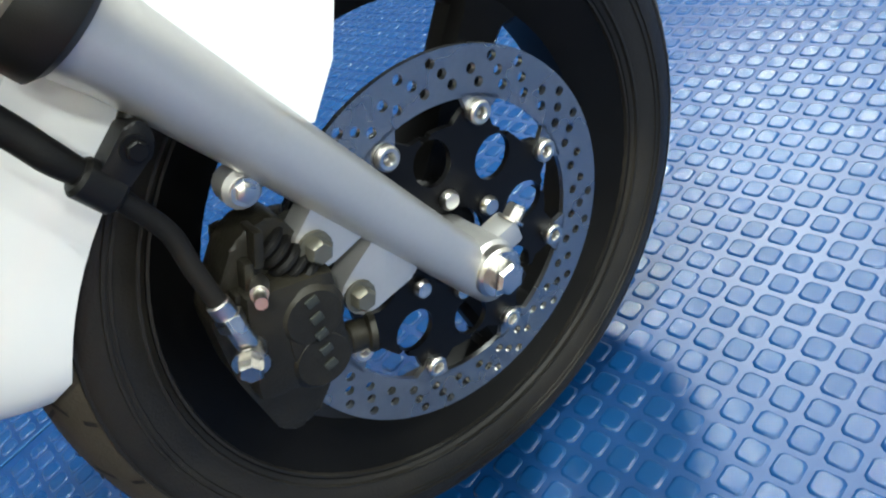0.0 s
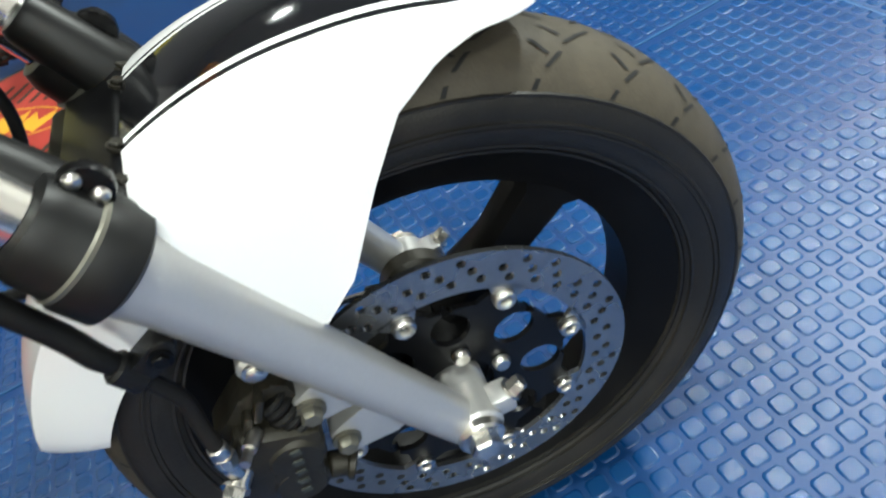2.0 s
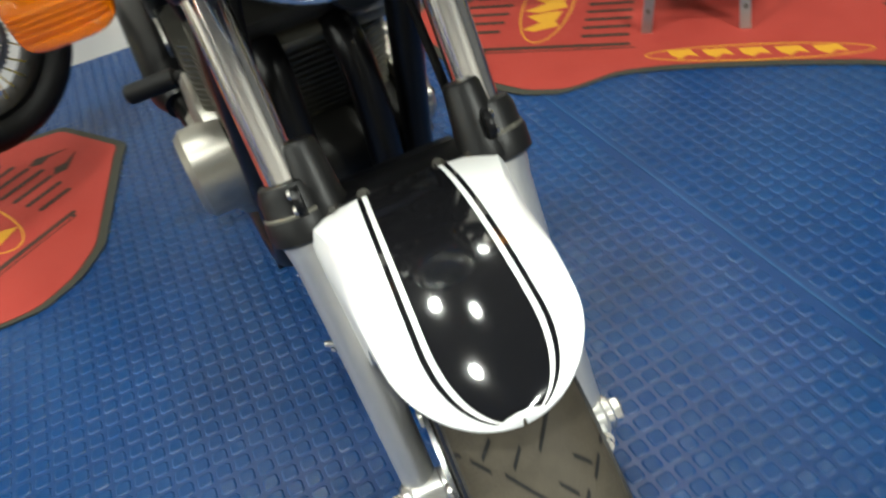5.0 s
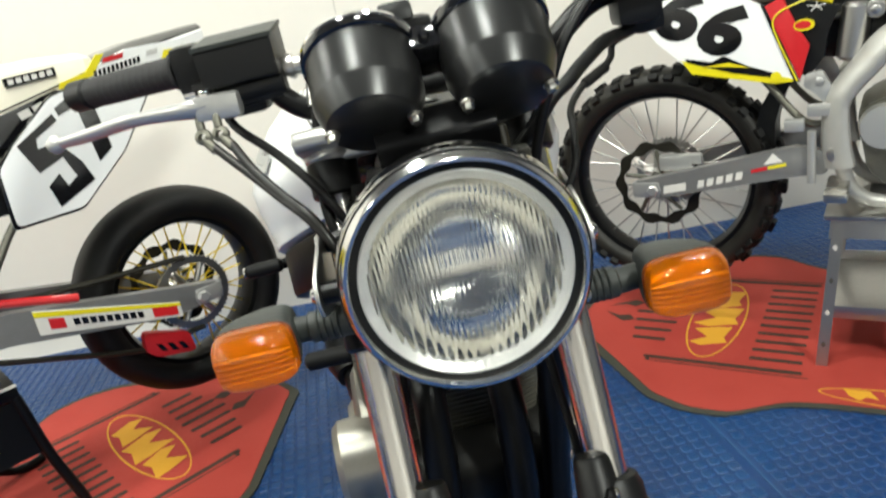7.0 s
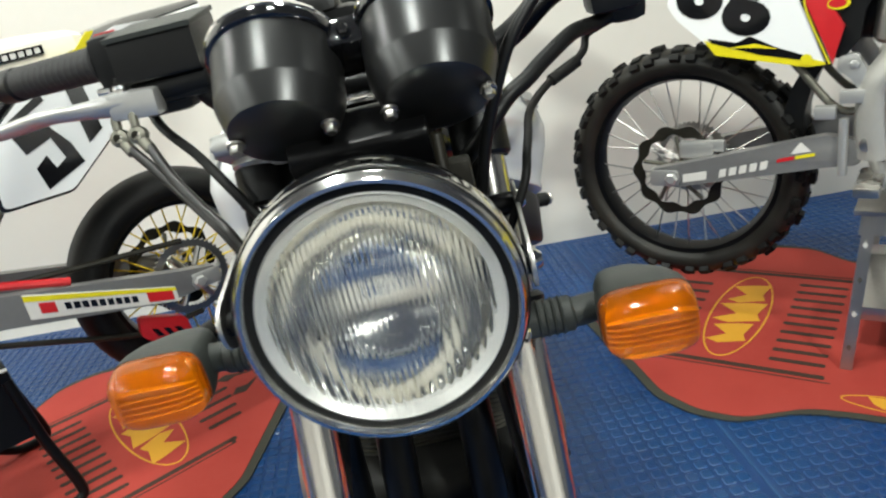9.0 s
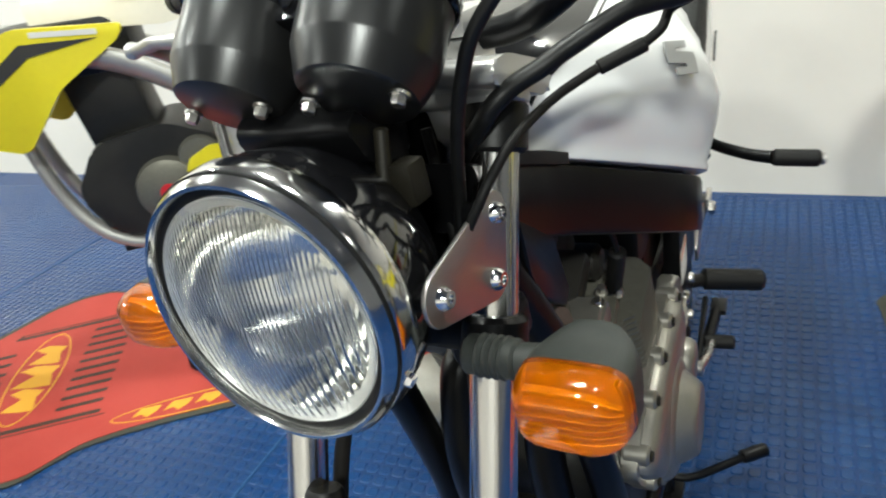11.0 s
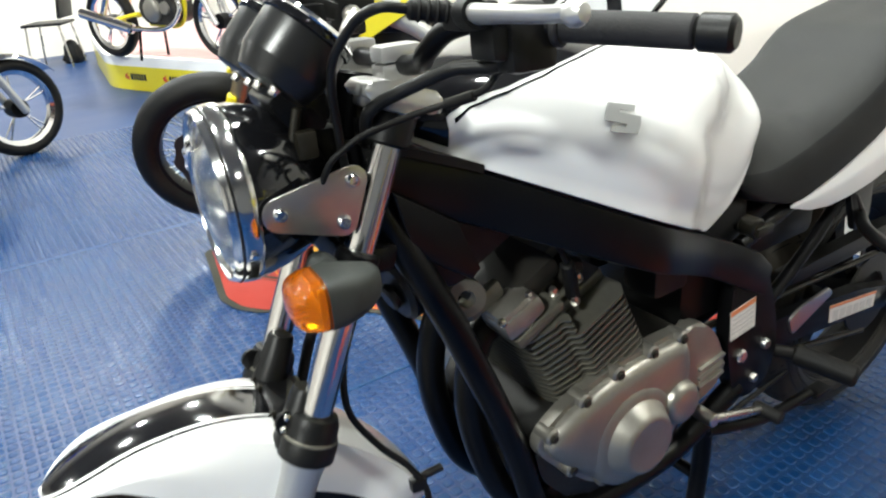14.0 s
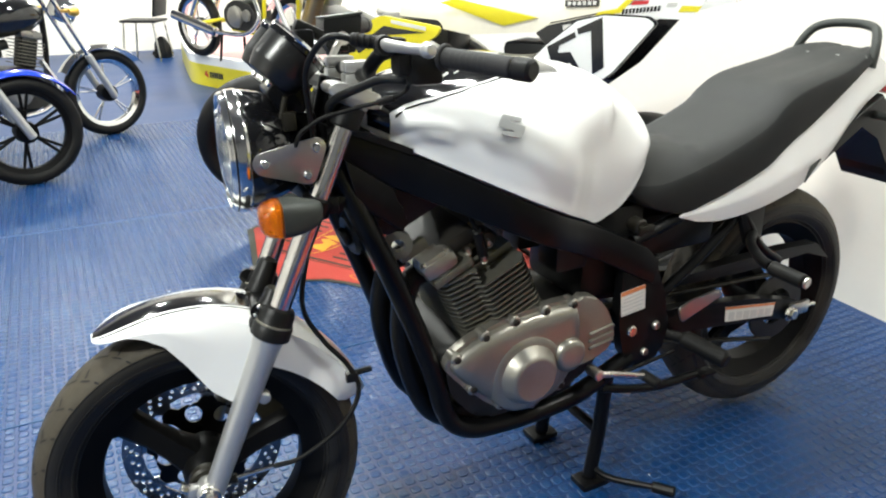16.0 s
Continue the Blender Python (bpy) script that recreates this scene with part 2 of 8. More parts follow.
M_BRUSHED = material("brushed_aluminium", (0.50, 0.49, 0.47), 0.34, metal=1.0, vary=0.12, grain=90, brushed=(1, 1, 30))
M_ENGINE = material("engine_silver", (0.33, 0.315, 0.28), 0.36, metal=0.8, vary=0.08, grain=200, bump=0.05, bump_scale=700, dirt=(0.24, 0.225, 0.195), dirt_amount=0.6, dirt_scale=9)
M_FIN = material("fin_grey", (0.160, 0.154, 0.126), 0.46, metal=0.7, vary=0.15, grain=120, bump=0.1, bump_scale=600)
M_CALIPER = material("caliper_black", (0.016, 0.0142, 0.010), 0.40, spec=0.4, metal=0.2, vary=0.25, grain=120, bump=0.18, bump_scale=500, dirt=(0.034, 0.030, 0.020), dirt_amount=0.5, dirt_scale=25)
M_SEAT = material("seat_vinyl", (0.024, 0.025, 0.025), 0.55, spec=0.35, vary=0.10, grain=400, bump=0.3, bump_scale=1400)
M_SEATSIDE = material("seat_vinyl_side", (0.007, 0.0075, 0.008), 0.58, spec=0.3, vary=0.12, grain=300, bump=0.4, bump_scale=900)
M_FRAMEGREY = material("cast_frame_grey", (0.44, 0.43, 0.405), 0.44, metal=0.5, vary=0.06, bump=0.05, bump_scale=500)
M_BADGE = material("badge_silver", (0.42, 0.42, 0.41), 0.40, metal=0.35, vary=0.05)
M_BRONZE = material("bronzed_fork", (0.30, 0.23, 0.13), 0.32, metal=0.8, vary=0.08, grain=90)
M_BROWNDISC = material("bronzed_disc", (0.045, 0.030, 0.022), 0.35, metal=0.6, vary=0.1)
M_REFLECT = material("reflector_silver", (0.92, 0.91, 0.87), 0.08, metal=1.0, vary=0.03, rough_vary=0.03)
M_CUP = material("instrument_black", (0.010, 0.010, 0.010), 0.30, vary=0.1, spec=0.6, bump=0.03, bump_scale=900, brushed=(1, 1, 0.1), grain=200)
M_SWINGARM = material("anodised_swing_arm", (0.24, 0.235, 0.23), 0.40, metal=0.5, vary=0.08, grain=60)
M_CASE = material("dark_crankcase", (0.015, 0.0145, 0.013), 0.45, metal=0.3, vary=0.2, bump=0.1, bump_scale=500, dirt=(0.045, 0.04, 0.034), dirt_amount=0.5)
M_RED = material("red_mat", (0.35, 0.042, 0.030), 0.75, spec=0.3, vary=0.18, grain=350, bump=0.4, bump_scale=900, dirt=(0.28, 0.028, 0.02), dirt_amount=0.6, dirt_scale=5)
M_MATBLACK = material("mat_print_dark", (0.035, 0.018, 0.010), 0.8, vary=0.2, grain=300, bump=0.3, bump_scale=900)
M_MATEDGE = material("mat_edge", (0.035, 0.035, 0.024), 0.8, vary=0.3, grain=120, bump=0.4, bump_scale=700)
M_MATYELLOW = material("mat_print_yellow", (0.60, 0.30, 0.015), 0.75, vary=0.15, grain=300, bump=0.3, bump_scale=900)
M_YELLOW = material("yellow_plastic", (0.70, 0.60, 0.01), 0.32, vary=0.05, coat=0.3)
M_REDPLASTIC = material("red_plastic", (0.50, 0.015, 0.02), 0.35, vary=0.08, coat=0.2)
M_BLUEPAINT = material("blue_paint", (0.01, 0.04, 0.55), 0.18, vary=0.04, coat=0.6)
M_GOLD = material("gold_spoke", (0.75, 0.55, 0.03), 0.35, metal=0.7, vary=0.1)
M_CREAM = material("cream_vinyl", (0.72, 0.67, 0.55), 0.5, vary=0.05, bump=0.2, bump_scale=900)
M_STICKER = material("sticker_white", (0.66, 0.64, 0.60), 0.4, vary=0.04)
M_ORANGEBAR = material("sticker_orange", (0.65, 0.22, 0.08), 0.4, vary=0.08)
M_GREYBAR = material("sticker_print", (0.52, 0.51, 0.49), 0.5, vary=0.1)
M_PINK = material("pink_top", (0.55, 0.30, 0.30), 0.5, vary=0.05)


def glass(name, color, rough, ior=1.5, clear=1.0):
    m = bpy.data.materials.new(name)
    m.use_nodes = True
    b = m.node_tree.nodes["Principled BSDF"]
    b.inputs["Base Color"].default_value = (*color, 1)
    b.inputs["Roughness"].default_value, b.inputs["IOR"].default_value = rough, ior
    b.inputs["Transmission Weight"].default_value = clear
    return m


M_GLASS = glass("headlight_glass", (0.98, 0.985, 0.97), 0.02)
M_AMBER = glass("amber_plastic", (0.74, 0.19, 0.0), 0.08, 1.45, 0.88)
M_AMBERBACK = material("amber_reflector", (0.60, 0.38, 0.07), 0.32, metal=0.6, vary=0.12, grain=90)

# ---- the room ----
def wall_x(y):
    return -2.24 + 0.07 * y


def slab(name, corners, height, label, mat=M_WALL):
    """A wall of four floor corners."""
    bm = skin([[(x, y, 0.0) for x, y in corners], [(x, y, height) for x, y in corners]])
    return solid(name, bm, mat, label, "wall", kind="structure")


Y0, Y1, X1 = -9.4, 5.2, 6.0
slab("wall_west", [(wall_x(Y0) - 0.15, Y0), (wall_x(Y0), Y0), (wall_x(Y1), Y1), (wall_x(Y1) - 0.15, Y1)], CEIL, "white painted showroom wall behind the motocross bikes")
slab("wall_south", [(-3.4, Y0 - 0.15), (X1 + 0.15, Y0 - 0.15), (X1 + 0.15, Y0), (-3.4, Y0)], CEIL, "white far wall of the showroom")
# Added out of view; dark grey keeps fill off the bike's left side.
slab("wall_north", [(-2.3, Y1), (X1 + 0.15, Y1), (X1 + 0.15, Y1 + 0.15), (-2.3, Y1 + 0.15)], CEIL, "unseen showroom wall, dark grey to cut fill on the bike", M_GREYWALL)
slab("wall_east", [(X1, Y0), (X1 + 0.15, Y0), (X1 + 0.15, Y1), (X1, Y1)], CEIL, "plain white showroom wall")
# Unseen ceiling; its grey holds down the light thrown back on the bikes.
solid("ceiling", box(((X1 - 3.5) / 2, (Y0 + Y1) / 2, CEIL + 0.06), (X1 + 4.2, Y1 - Y0 + 0.4, 0.12)), M_CEIL, "unseen showroom ceiling, dark grey to limit bounced light", "ceiling", kind="structure")
# panel joints in the back wall
for yj in (0.01, 2.5, -2.5):
    solid("wall_trim", box((wall_x(yj) + 0.0008, yj, 1.8), (0.003, 0.0032, 3.58)), M_JOINT, "thin joint strip between wall panels", "trim", kind="structure")
solid("floor", box((1.2, -2.1, -0.05), (10.4, 15.2, 0.1)), M_FLOOR, "blue studded rubber flooring with glossy wear", "floor", kind="structure")
floor = bpy.data.objects["floor"]
# a trim ring for every lamp of the list, the added fill lamps too
for lx, ly, wide, watts in LAMPS:
    t = thing("ceiling_light", "unseen round white recessed ceiling light", "ceiling light", (lx, ly, CEIL), group="ceiling lights")
    r = wide / 2 + 0.015
    part("trim_ring", lathe([(r, -0.001), (r + 0.025, -0.001), (r + 0.025, -0.02), (r, -0.028)], 28, closed=True), M_CEIL, t)

# ---- the main motorcycle: forward is +x, its left is +y; the fork is turned 8 degrees to the right ----
AXLE = Vector((0.017, 0, 0.288))
_o, _a = Vector((-0.03, 0, 0.288)), Vector((-0.43, 0, 0.903)).normalized()
STEER = Matrix.Translation(_o) @ Matrix.Rotation(radians(-8), 4, _a) @ Matrix.Translation(-_o)
FU = Vector((-0.4027, 0, 0.9153))                    # up along the fork
bike = thing("motorcycle", "white naked road motorcycle with black frame on its centre stand", "motorcycle")


def fork_at(z, y=0.0):
    return Vector((0.008 - 0.44 * (z - 0.289), y, z))


def fpart(name, bm, mats, parent=None, label="", angle=38.0):
    return part(name, moved(bm, STEER), mats, parent or bike, label, angle)


def tyre_profile(R, w, rim):
    """(radius, offset) of a road tyre's section, bead to bead."""
    pts = [(rim, -w * 0.30), (rim + 0.004, -w * 0.36), (rim + (R - rim) * 0.22, -w * 0.455), (rim + (R - rim) * 0.42, -w * 0.498)]
    h = (R - rim) * 0.56
    for k in range(1, 9):
        a = math.pi / 2 * k / 8
        pts.append((R - h + h * math.sin(a), -w * 0.5 * math.cos(a) ** 0.85 if k < 8 else 0))
    return pts + [(r, -y) for r, y in pts[-2::-1]]


def groove_tread(R, w, rim, n=18):
    """The dark grooves of a road tyre, each a narrow strip on its crown."""
    half = sorted((y, r) for r, y in tyre_profile(R, w, rim) if y >= -1e-9 and r >= R - (R - rim) * 0.56)
    ys, rs = [h[0] for h in half], [h[1] for h in half]

    def pt(ang, y, up):
        r = float(np.interp(abs(y), ys, rs)) + up
        return (r * math.cos(ang), y, r * math.sin(ang))
    out = []
    for s in (-1, 1):
        for i in range(n):
            base = math.tau * (i + (0.5 if s > 0 else 0)) / n
            for line in ([(0.0, 0.035), (0.105, 0.215)], [(0.125, 0.285), (0.175, 0.375)], [(0.20, 0.42), (0.215, 0.455)], [(0.155, 0.065), (0.110, 0.150)], [(0.205, 0.215), (0.165, 0.305)]):
                bm, prev = bmesh.new(), None
                for q in range(7):
                    a, b = (line[0][k] + (line[1][k] - line[0][k]) * q / 6 for k in (0, 1))
                    ang, y, t = base + a * 0.9, s * b * w, 0.0020 / R
                    pair = (bm.verts.new(pt(ang - t, y, 0.0010)), bm.verts.new(pt(ang + t, y, 0.0010)))
                    if prev:
                        bm.faces.new((prev[0], prev[1], pair[1], pair[0]))
                    prev = pair
                out.append(bm)
    return out


M_GROOVE = material("groove", (0.004, 0.004, 0.004), 0.8, vary=0.1)


def spoke_wheel(parent, at, R, w, rim, put, hubw, spokes=3, phase=90.0, n_tread=22, rim_w=None, mat=None):
    """A cast road wheel lying in the xz plane: tyre, rim, hub and spokes."""
    mat = mat or M_WHEELBLACK
    rw = rim_w or w * 0.36
    m = put @ Matrix.Translation(at)
    wheel = part("wheel", moved(lathe([(rim - 0.022, -rw + 0.012), (rim + 0.004, -rw), (rim + 0.008, -rw - 0.004), (rim + 0.008, -rw + 0.004), (rim - 0.004, -rw + 0.010), (rim - 0.016, -rw * 0.5),
                                       (rim - 0.020, 0), (rim - 0.016, rw * 0.5), (rim - 0.004, rw - 0.010), (rim + 0.008, rw - 0.004), (rim + 0.008, rw + 0.004), (rim + 0.004, rw), (rim - 0.022, rw - 0.012),
                                       (rim - 0.034, rw * 0.5), (rim - 0.036, 0), (rim - 0.034, -rw * 0.5)], 64, ALONG_Y, closed=True), m), mat, parent, "black painted cast rim")
    part("hub", moved(lathe([(0, -hubw), (0.030, -hubw), (0.042, -hubw * 0.7), (0.046, 0), (0.042, hubw * 0.7), (0.030, hubw), (0, hubw)], 32, ALONG_Y), m), mat, wheel)
    for k in range(spokes):
        a = radians(phase + 360 / spokes * k)
        rings = []
        for t, hw, hy in ((0.035, 0.030, hubw * 0.62), (0.07, 0.024, hubw * 0.5), (rim * 0.55, 0.023, 0.016), (rim * 0.78, 0.027, 0.017), (rim - 0.030, 0.045, rw * 0.55)):
            c = Vector((math.cos(a) * t, 0, math.sin(a) * t))
            s = Vector((-math.sin(a), 0, math.cos(a)))
            ring = []
            for u, v in ((-1, -0.55), (-0.7, -1), (0.7, -1), (1, -0.55), (1, 0.55), (0.7, 1), (-0.7, 1), (-1, 0.55)):
                ring.append(c + s * u * hw + Vector((0, v * hy, 0)))
            rings.append(ring)
        part("spoke", moved(skin(rings), m), mat, wheel)
    side = sorted((r, -y) for r, y in tyre_profile(R, w, rim) if y <= 0)
    bm = lathe(tyre_profile(R, w, rim), 96, ALONG_Y)
    for f in bm.faces:
        f.material_index = 1 if abs(f.calc_center_median().y) < w * 0.475 and f.calc_center_median().xz.length > R - 0.042 else 0
    tyre = part("tyre", moved(bm, m), [M_TYRE, M_TREAD], parent, "worn black road tyre")
    for s in (-1, 1):
        for dr, up in ((0.006, 0.0016), (0.013, 0.0012), (0.030, 0.0010), (0.034, 0.0014), (0.052, 0.0010)):
            y = float(np.interp(rim + dr, [r for r, _ in side], [q for _, q in side]))
            part("sidewall_ridge", moved(lathe([(rim + dr - 0.0022, s * (y - 0.003)), (rim + dr - 0.0010, s * (y + up)), (rim + dr + 0.0010, s * (y + up)), (rim + dr + 0.0022, s * (y - 0.003))], 72, ALONG_Y), m), M_TYRE, tyre)
    if n_tread:
        for bm in groove_tread(R, w, rim, n_tread):
            part("tread_groove", moved(bm, m), M_GROOVE, tyre)
    return wheel


# front wheel
RW = 0.209
spoke_wheel(bike, AXLE, 0.287, 0.112, RW, STEER, 0.052, phase=42.5, n_tread=28)
fpart("axle", rod(AXLE + Vector((0, -0.112, 0)), AXLE + Vector((0, 0.112, 0)), 0.0085), M_STEEL)
for s in (-1, 1):
    fpart("axle_nut", join(hexbolt(AXLE + Vector((0, s * 0.118, 0)), (0, s, 0), 0.0125, 0.012), rod(AXLE + Vector((0, s * 0.108, 0)), AXLE + Vector((0, s * 0.1185, 0)), 0.019, 20, 0.002)), M_STEEL, label="plated axle nut")


# brake disc on the right side: drilled ring, black carrier, eight rivets
def drilled_ring(r0, r1, y, th):
    n_sec, bm = 48, bmesh.new()
    holes = []
    for k in range(34):
        for r, da in ((r1 - 0.0075, 0.0), (r1 - 0.0165, -3.6), (r1 - 0.0255, -7.2)):
            if k % 3 or da < 0:
                holes.append((r, radians(k * 360 / 34 + da)))
    # rings of vertices, holes cut as octagons by a fine polar grid
    na, nr = 560, 26
    grid = {}
    rr = [r0 + (r1 - r0) * j / nr for j in range(nr + 1)]
    for i in range(na):
        for j in range(nr + 1):
            a = math.tau * i / na
            grid[i, j] = bm.verts.new((rr[j] * math.cos(a), y, rr[j] * math.sin(a)))
    pts = np.array([(r * math.cos(a), r * math.sin(a)) for r, a in holes])
    for i in range(na):
        for j in range(nr):
            a, r = math.tau * (i + 0.5) / na, (rr[j] + rr[j + 1]) / 2
            d = np.hypot(pts[:, 0] - r * math.cos(a), pts[:, 1] - r * math.sin(a)).min()
            if d > 0.0040:
                k = (i + 1) % na
                bm.faces.new((grid[i, j], grid[k, j], grid[k, j + 1], grid[i, j + 1]))
    loose = [v for v in bm.verts if not v.link_faces]
    bmesh.ops.delete(bm, geom=loose, context="VERTS")
    # pull the rims of the holes onto circles
    for v in bm.verts:
        if v.is_boundary:
            p = np.array((v.co.x, v.co.z))
            r = np.hypot(*p)
            if r0 + 0.001 < r < r1 - 0.001:
                d = np.hypot(*(pts - p).T)
                c = pts[d.argmin()]
                q = c + (p - c) / max(d.min(), 1e-6) * 0.0039
                v.co.x, v.co.z = q
    return thick(bm, th)


DC = Vector((0.017, -0.061, 0.287))
disc = fpart("brake_disc", moved(drilled_ring(0.112, 0.148, 0, 0.0045), Matrix.Translation(DC)), M_DISC, label="drilled steel brake disc", angle=50)
RIV = [100 - 45.2 * k for k in range(8)]
for a in RIV:
    c, s = math.cos(radians(a)), math.sin(radians(a))
    ear = prism([(0.1150 * math.cos(radians(a + d)), 0.1150 * math.sin(radians(a + d))) for d in (-9, -4, 0, 4, 9)] +
                [(0.1020 * c + 0.0095 * math.cos(radians(a + 90 + q)), 0.1020 * s + 0.0095 * math.sin(radians(a + 90 + q))) for q in (0, 30, 60, 90, 120, 150, 180)], -0.0045, 0.0)
    fpart("disc_ear", moved(ear, Matrix.Translation(DC)), M_DISC, disc)
for a in RIV:
    p = DC + Vector((0.1018 * math.cos(radians(a)), -0.006, 0.1018 * math.sin(radians(a))))
    fpart("rivet", moved(lathe([(0.0035, 0.0015), (0.0050, 0.0035), (0.0075, 0.0040), (0.0090, 0.0025), (0.0090, -0.001), (0.0035, -0.001)], 18, axis_to(p, (0, -1, 0)), closed=True), Matrix.Identity(4)), M_STEEL, disc)


def carrier():
    """The black carrier: a plate with round windows and arms to the rivets."""
    holes = [(0.0715, RIV[k] - 19.6) for k in range(8)]
    na, nr, bm, grid = 320, 34, bmesh.new(), {}
    pts = np.array([(r * math.cos(radians(a)), r * math.sin(radians(a))) for r, a in holes])

    def oval_at(c):
        ax = pts - np.array((c.x, c.z))
        n = np.hypot(*ax.T).argmin()
        rad = pts[n] / np.hypot(*pts[n])
        u, w = ax[n] @ rad, ax[n] @ np.array((-rad[1], rad[0]))
        return (u / 0.0178) ** 2 + (w / 0.0158) ** 2, pts[n], rad, u, w

    def edge(ang):
        d = min(abs((math.degrees(ang) - a + 180) % 360 - 180) for a in RIV)
        return 0.104 if d < 5.5 else 0.104 - min((d - 5.5) / 6.0, 1.0) * 0.011
    for i in range(na):
        a = math.tau * i / na
        for j in range(nr + 1):
            r = 0.030 + (edge(a) - 0.030) * j / nr
            grid[i, j] = bm.verts.new((r * math.cos(a), 0, r * math.sin(a)))
    for i in range(na):
        k = (i + 1) % na
        for j in range(nr):
            c = sum((grid[q].co for q in ((i, j), (k, j), (k, j + 1), (i, j + 1))), Vector()) / 4
            if oval_at(c)[0] > 1:
                bm.faces.new((grid[i, j], grid[k, j], grid[k, j + 1], grid[i, j + 1]))
    bmesh.ops.delete(bm, geom=[v for v in bm.verts if not v.link_faces], context="VERTS")
    for v in bm.verts:
        if v.is_boundary:
            e, best, rad, u, w = oval_at(v.co)
            if e < 1.5:
                k = 1 / math.sqrt(max(e, 1e-6))
                q = best - (rad * u + np.array((-rad[1], rad[0])) * w) * k
                v.co.x, v.co.z = q
    return thick(bm, 0.005)


fpart("disc_carrier", moved(carrier(), Matrix.Translation(DC + Vector((0, 0.003, 0)))), M_BLACKPAINT, disc, "black disc carrier with oval windows", angle=50)
for k in range(6):
    a = radians(14 + 60 * k)
    fpart("carrier_bolt", lathe([(0, 0.006), (0.006, 0.006), (0.0078, 0.003), (0.0078, 0), (0, 0)], 16, axis_to(DC + Vector((0.040 * math.cos(a), -0.003, 0.040 * math.sin(a))), (0, -1, 0))), M_STEEL, disc)
fpart("wheel_spacer", rod(DC + Vector((0, -0.022, 0)), DC + Vector((0, 0.03, 0)), 0.021, 24, 0.003), M_ALU)

# fork legs, tubes, seals, clamps
for s, side in ((-1, "right"), (1, "left")):
    y = s * 0.0960
    base = fork_at(0.262, y)
    leg = lathe([(0, 0), (0.013, 0.0), (0.0172, 0.006), (0.0184, 0.03), (0.0198, 0.12), (0.0218, 0.23), (0.0240, 0.303), (0.0285, 0.336), (0.0285, 0.356), (0, 0.356)], 36, axis_to(base, FU))
    fork = fpart("fork_leg", leg, M_ALU, label="silver painted fork leg")
    fpart("axle_lug", join(rod(AXLE + Vector((0, s * 0.073, 0)), AXLE + Vector((0, s * 0.110, 0)), 0.0215, 28, 0.003),
                           box(AXLE + Vector((0.026, s * 0.092, 0.004)), (0.020, 0.022, 0.020), 0.004)), M_ALU, fork)
    fpart("pinch_bolt", hexbolt(AXLE + Vector((0.036, s * 0.094, 0.010)), (0.8, 0, 0.5), 0.0075, 0.012), M_STEEL, fork)
    top = base + FU * 0.356
    seal = fpart("dust_seal", lathe([(0.0195, 0.028), (0.026, 0.026), (0.0300, 0.016), (0.0305, 0.0), (0.0340, -0.006), (0.0340, -0.026), (0.0285, -0.030), (0.0195, -0.030)], 36, axis_to(top, FU), closed=True), M_PLASTIC, fork, "black fork dust seal")
    fpart("seal_ring", lathe([(0.0312, 0.0005), (0.0324, -0.001), (0.0324, -0.005), (0.0310, -0.005)], 36, axis_to(top, FU), closed=True), M_FIN, seal)
    fpart("fork_tube", rod(top - FU * 0.01, fork_at(0.955, y), 0.0185, 32, 0.001), M_TUBE, label="chromed fork tube")
    fpart("lower_clamp", join(rod(fork_at(0.765, y), fork_at(0.795, y), 0.026, 28, 0.004), box(fork_at(0.78, y) + Vector((-0.012, 0, 0)), (0.05, 0.03, 0.03), 0.006)), M_BLACKPAINT)
    # black sleeve in front of the tube, above the brace
    q = fork_at(0.586, 0.082 if s > 0 else -0.073) + Vector((0.014 if s > 0 else 0.004, 0, 0))
    fpart("fork_sleeve", lathe([(0, 0.060), (0.0150, 0.060), (0.0175, 0.056), (0.0225, 0.004), (0.0250, -0.004), (0.0250, -0.014), (0, -0.014)], 28, axis_to(q, FU)), M_PLASTIC, label="black rubber sleeve on the fork brace")
    fpart("fork_cap", lathe([(0, 0.006), (0.012, 0.006), (0.0165, 0.004), (0.0175, 0)], 24, axis_to(fork_at(0.956, y), FU)), M_FIN)
fpart("fork_brace", join(prism(rounded([(-0.132, 0.560), (-0.086, 0.573), (-0.094, 0.592), (-0.144, 0.580)], 0.006), -0.10, 0.10, 0.003), box((-0.125, 0, 0.575), (0.05, 0.13, 0.012), 0.004)), M_BLACKPAINT, label="black fork brace between the legs")
for s in (-1, 1):
    ear = fpart("brace_ear", prism(rounded([(-0.102, 0.626), (-0.086, 0.616), (-0.086, 0.602), (-0.096, 0.594), (-0.116, 0.588), (-0.116, 0.612)], 0.008), *sorted((s * 0.086, s * 0.094)), 0.003), M_BLACKPAINT, label="black bracket ear holding the mudguard")
    for x, z in ((-0.1015, 0.617), (-0.095, 0.604)):
        fpart("ear_bolt", lathe([(0, 0.004), (0.003, 0.0035), (0.0045, 0.002), (0.005, 0), (0, 0)], 18, axis_to((x, s * 0.094, z), (0, s, 0))), M_STEEL, ear)
for s in (-1, 1):
    for dz, yy in ((0.0, 0.066), (0.004, 0.036)):
        fpart("brace_bolt", hexbolt(Vector((-0.094, s * yy, 0.589 + dz)), (0.5, 0, 0.85), 0.0045, 0.004), M_CALIPER)
    for dx in (0.0, -0.020):
        fpart("fender_bolt", hexbolt(Vector((-0.104 + dx, s * 0.099, 0.578 + dx * -0.1)), (0.25, s, 0.2), 0.0065, 0.006), M_STEEL)


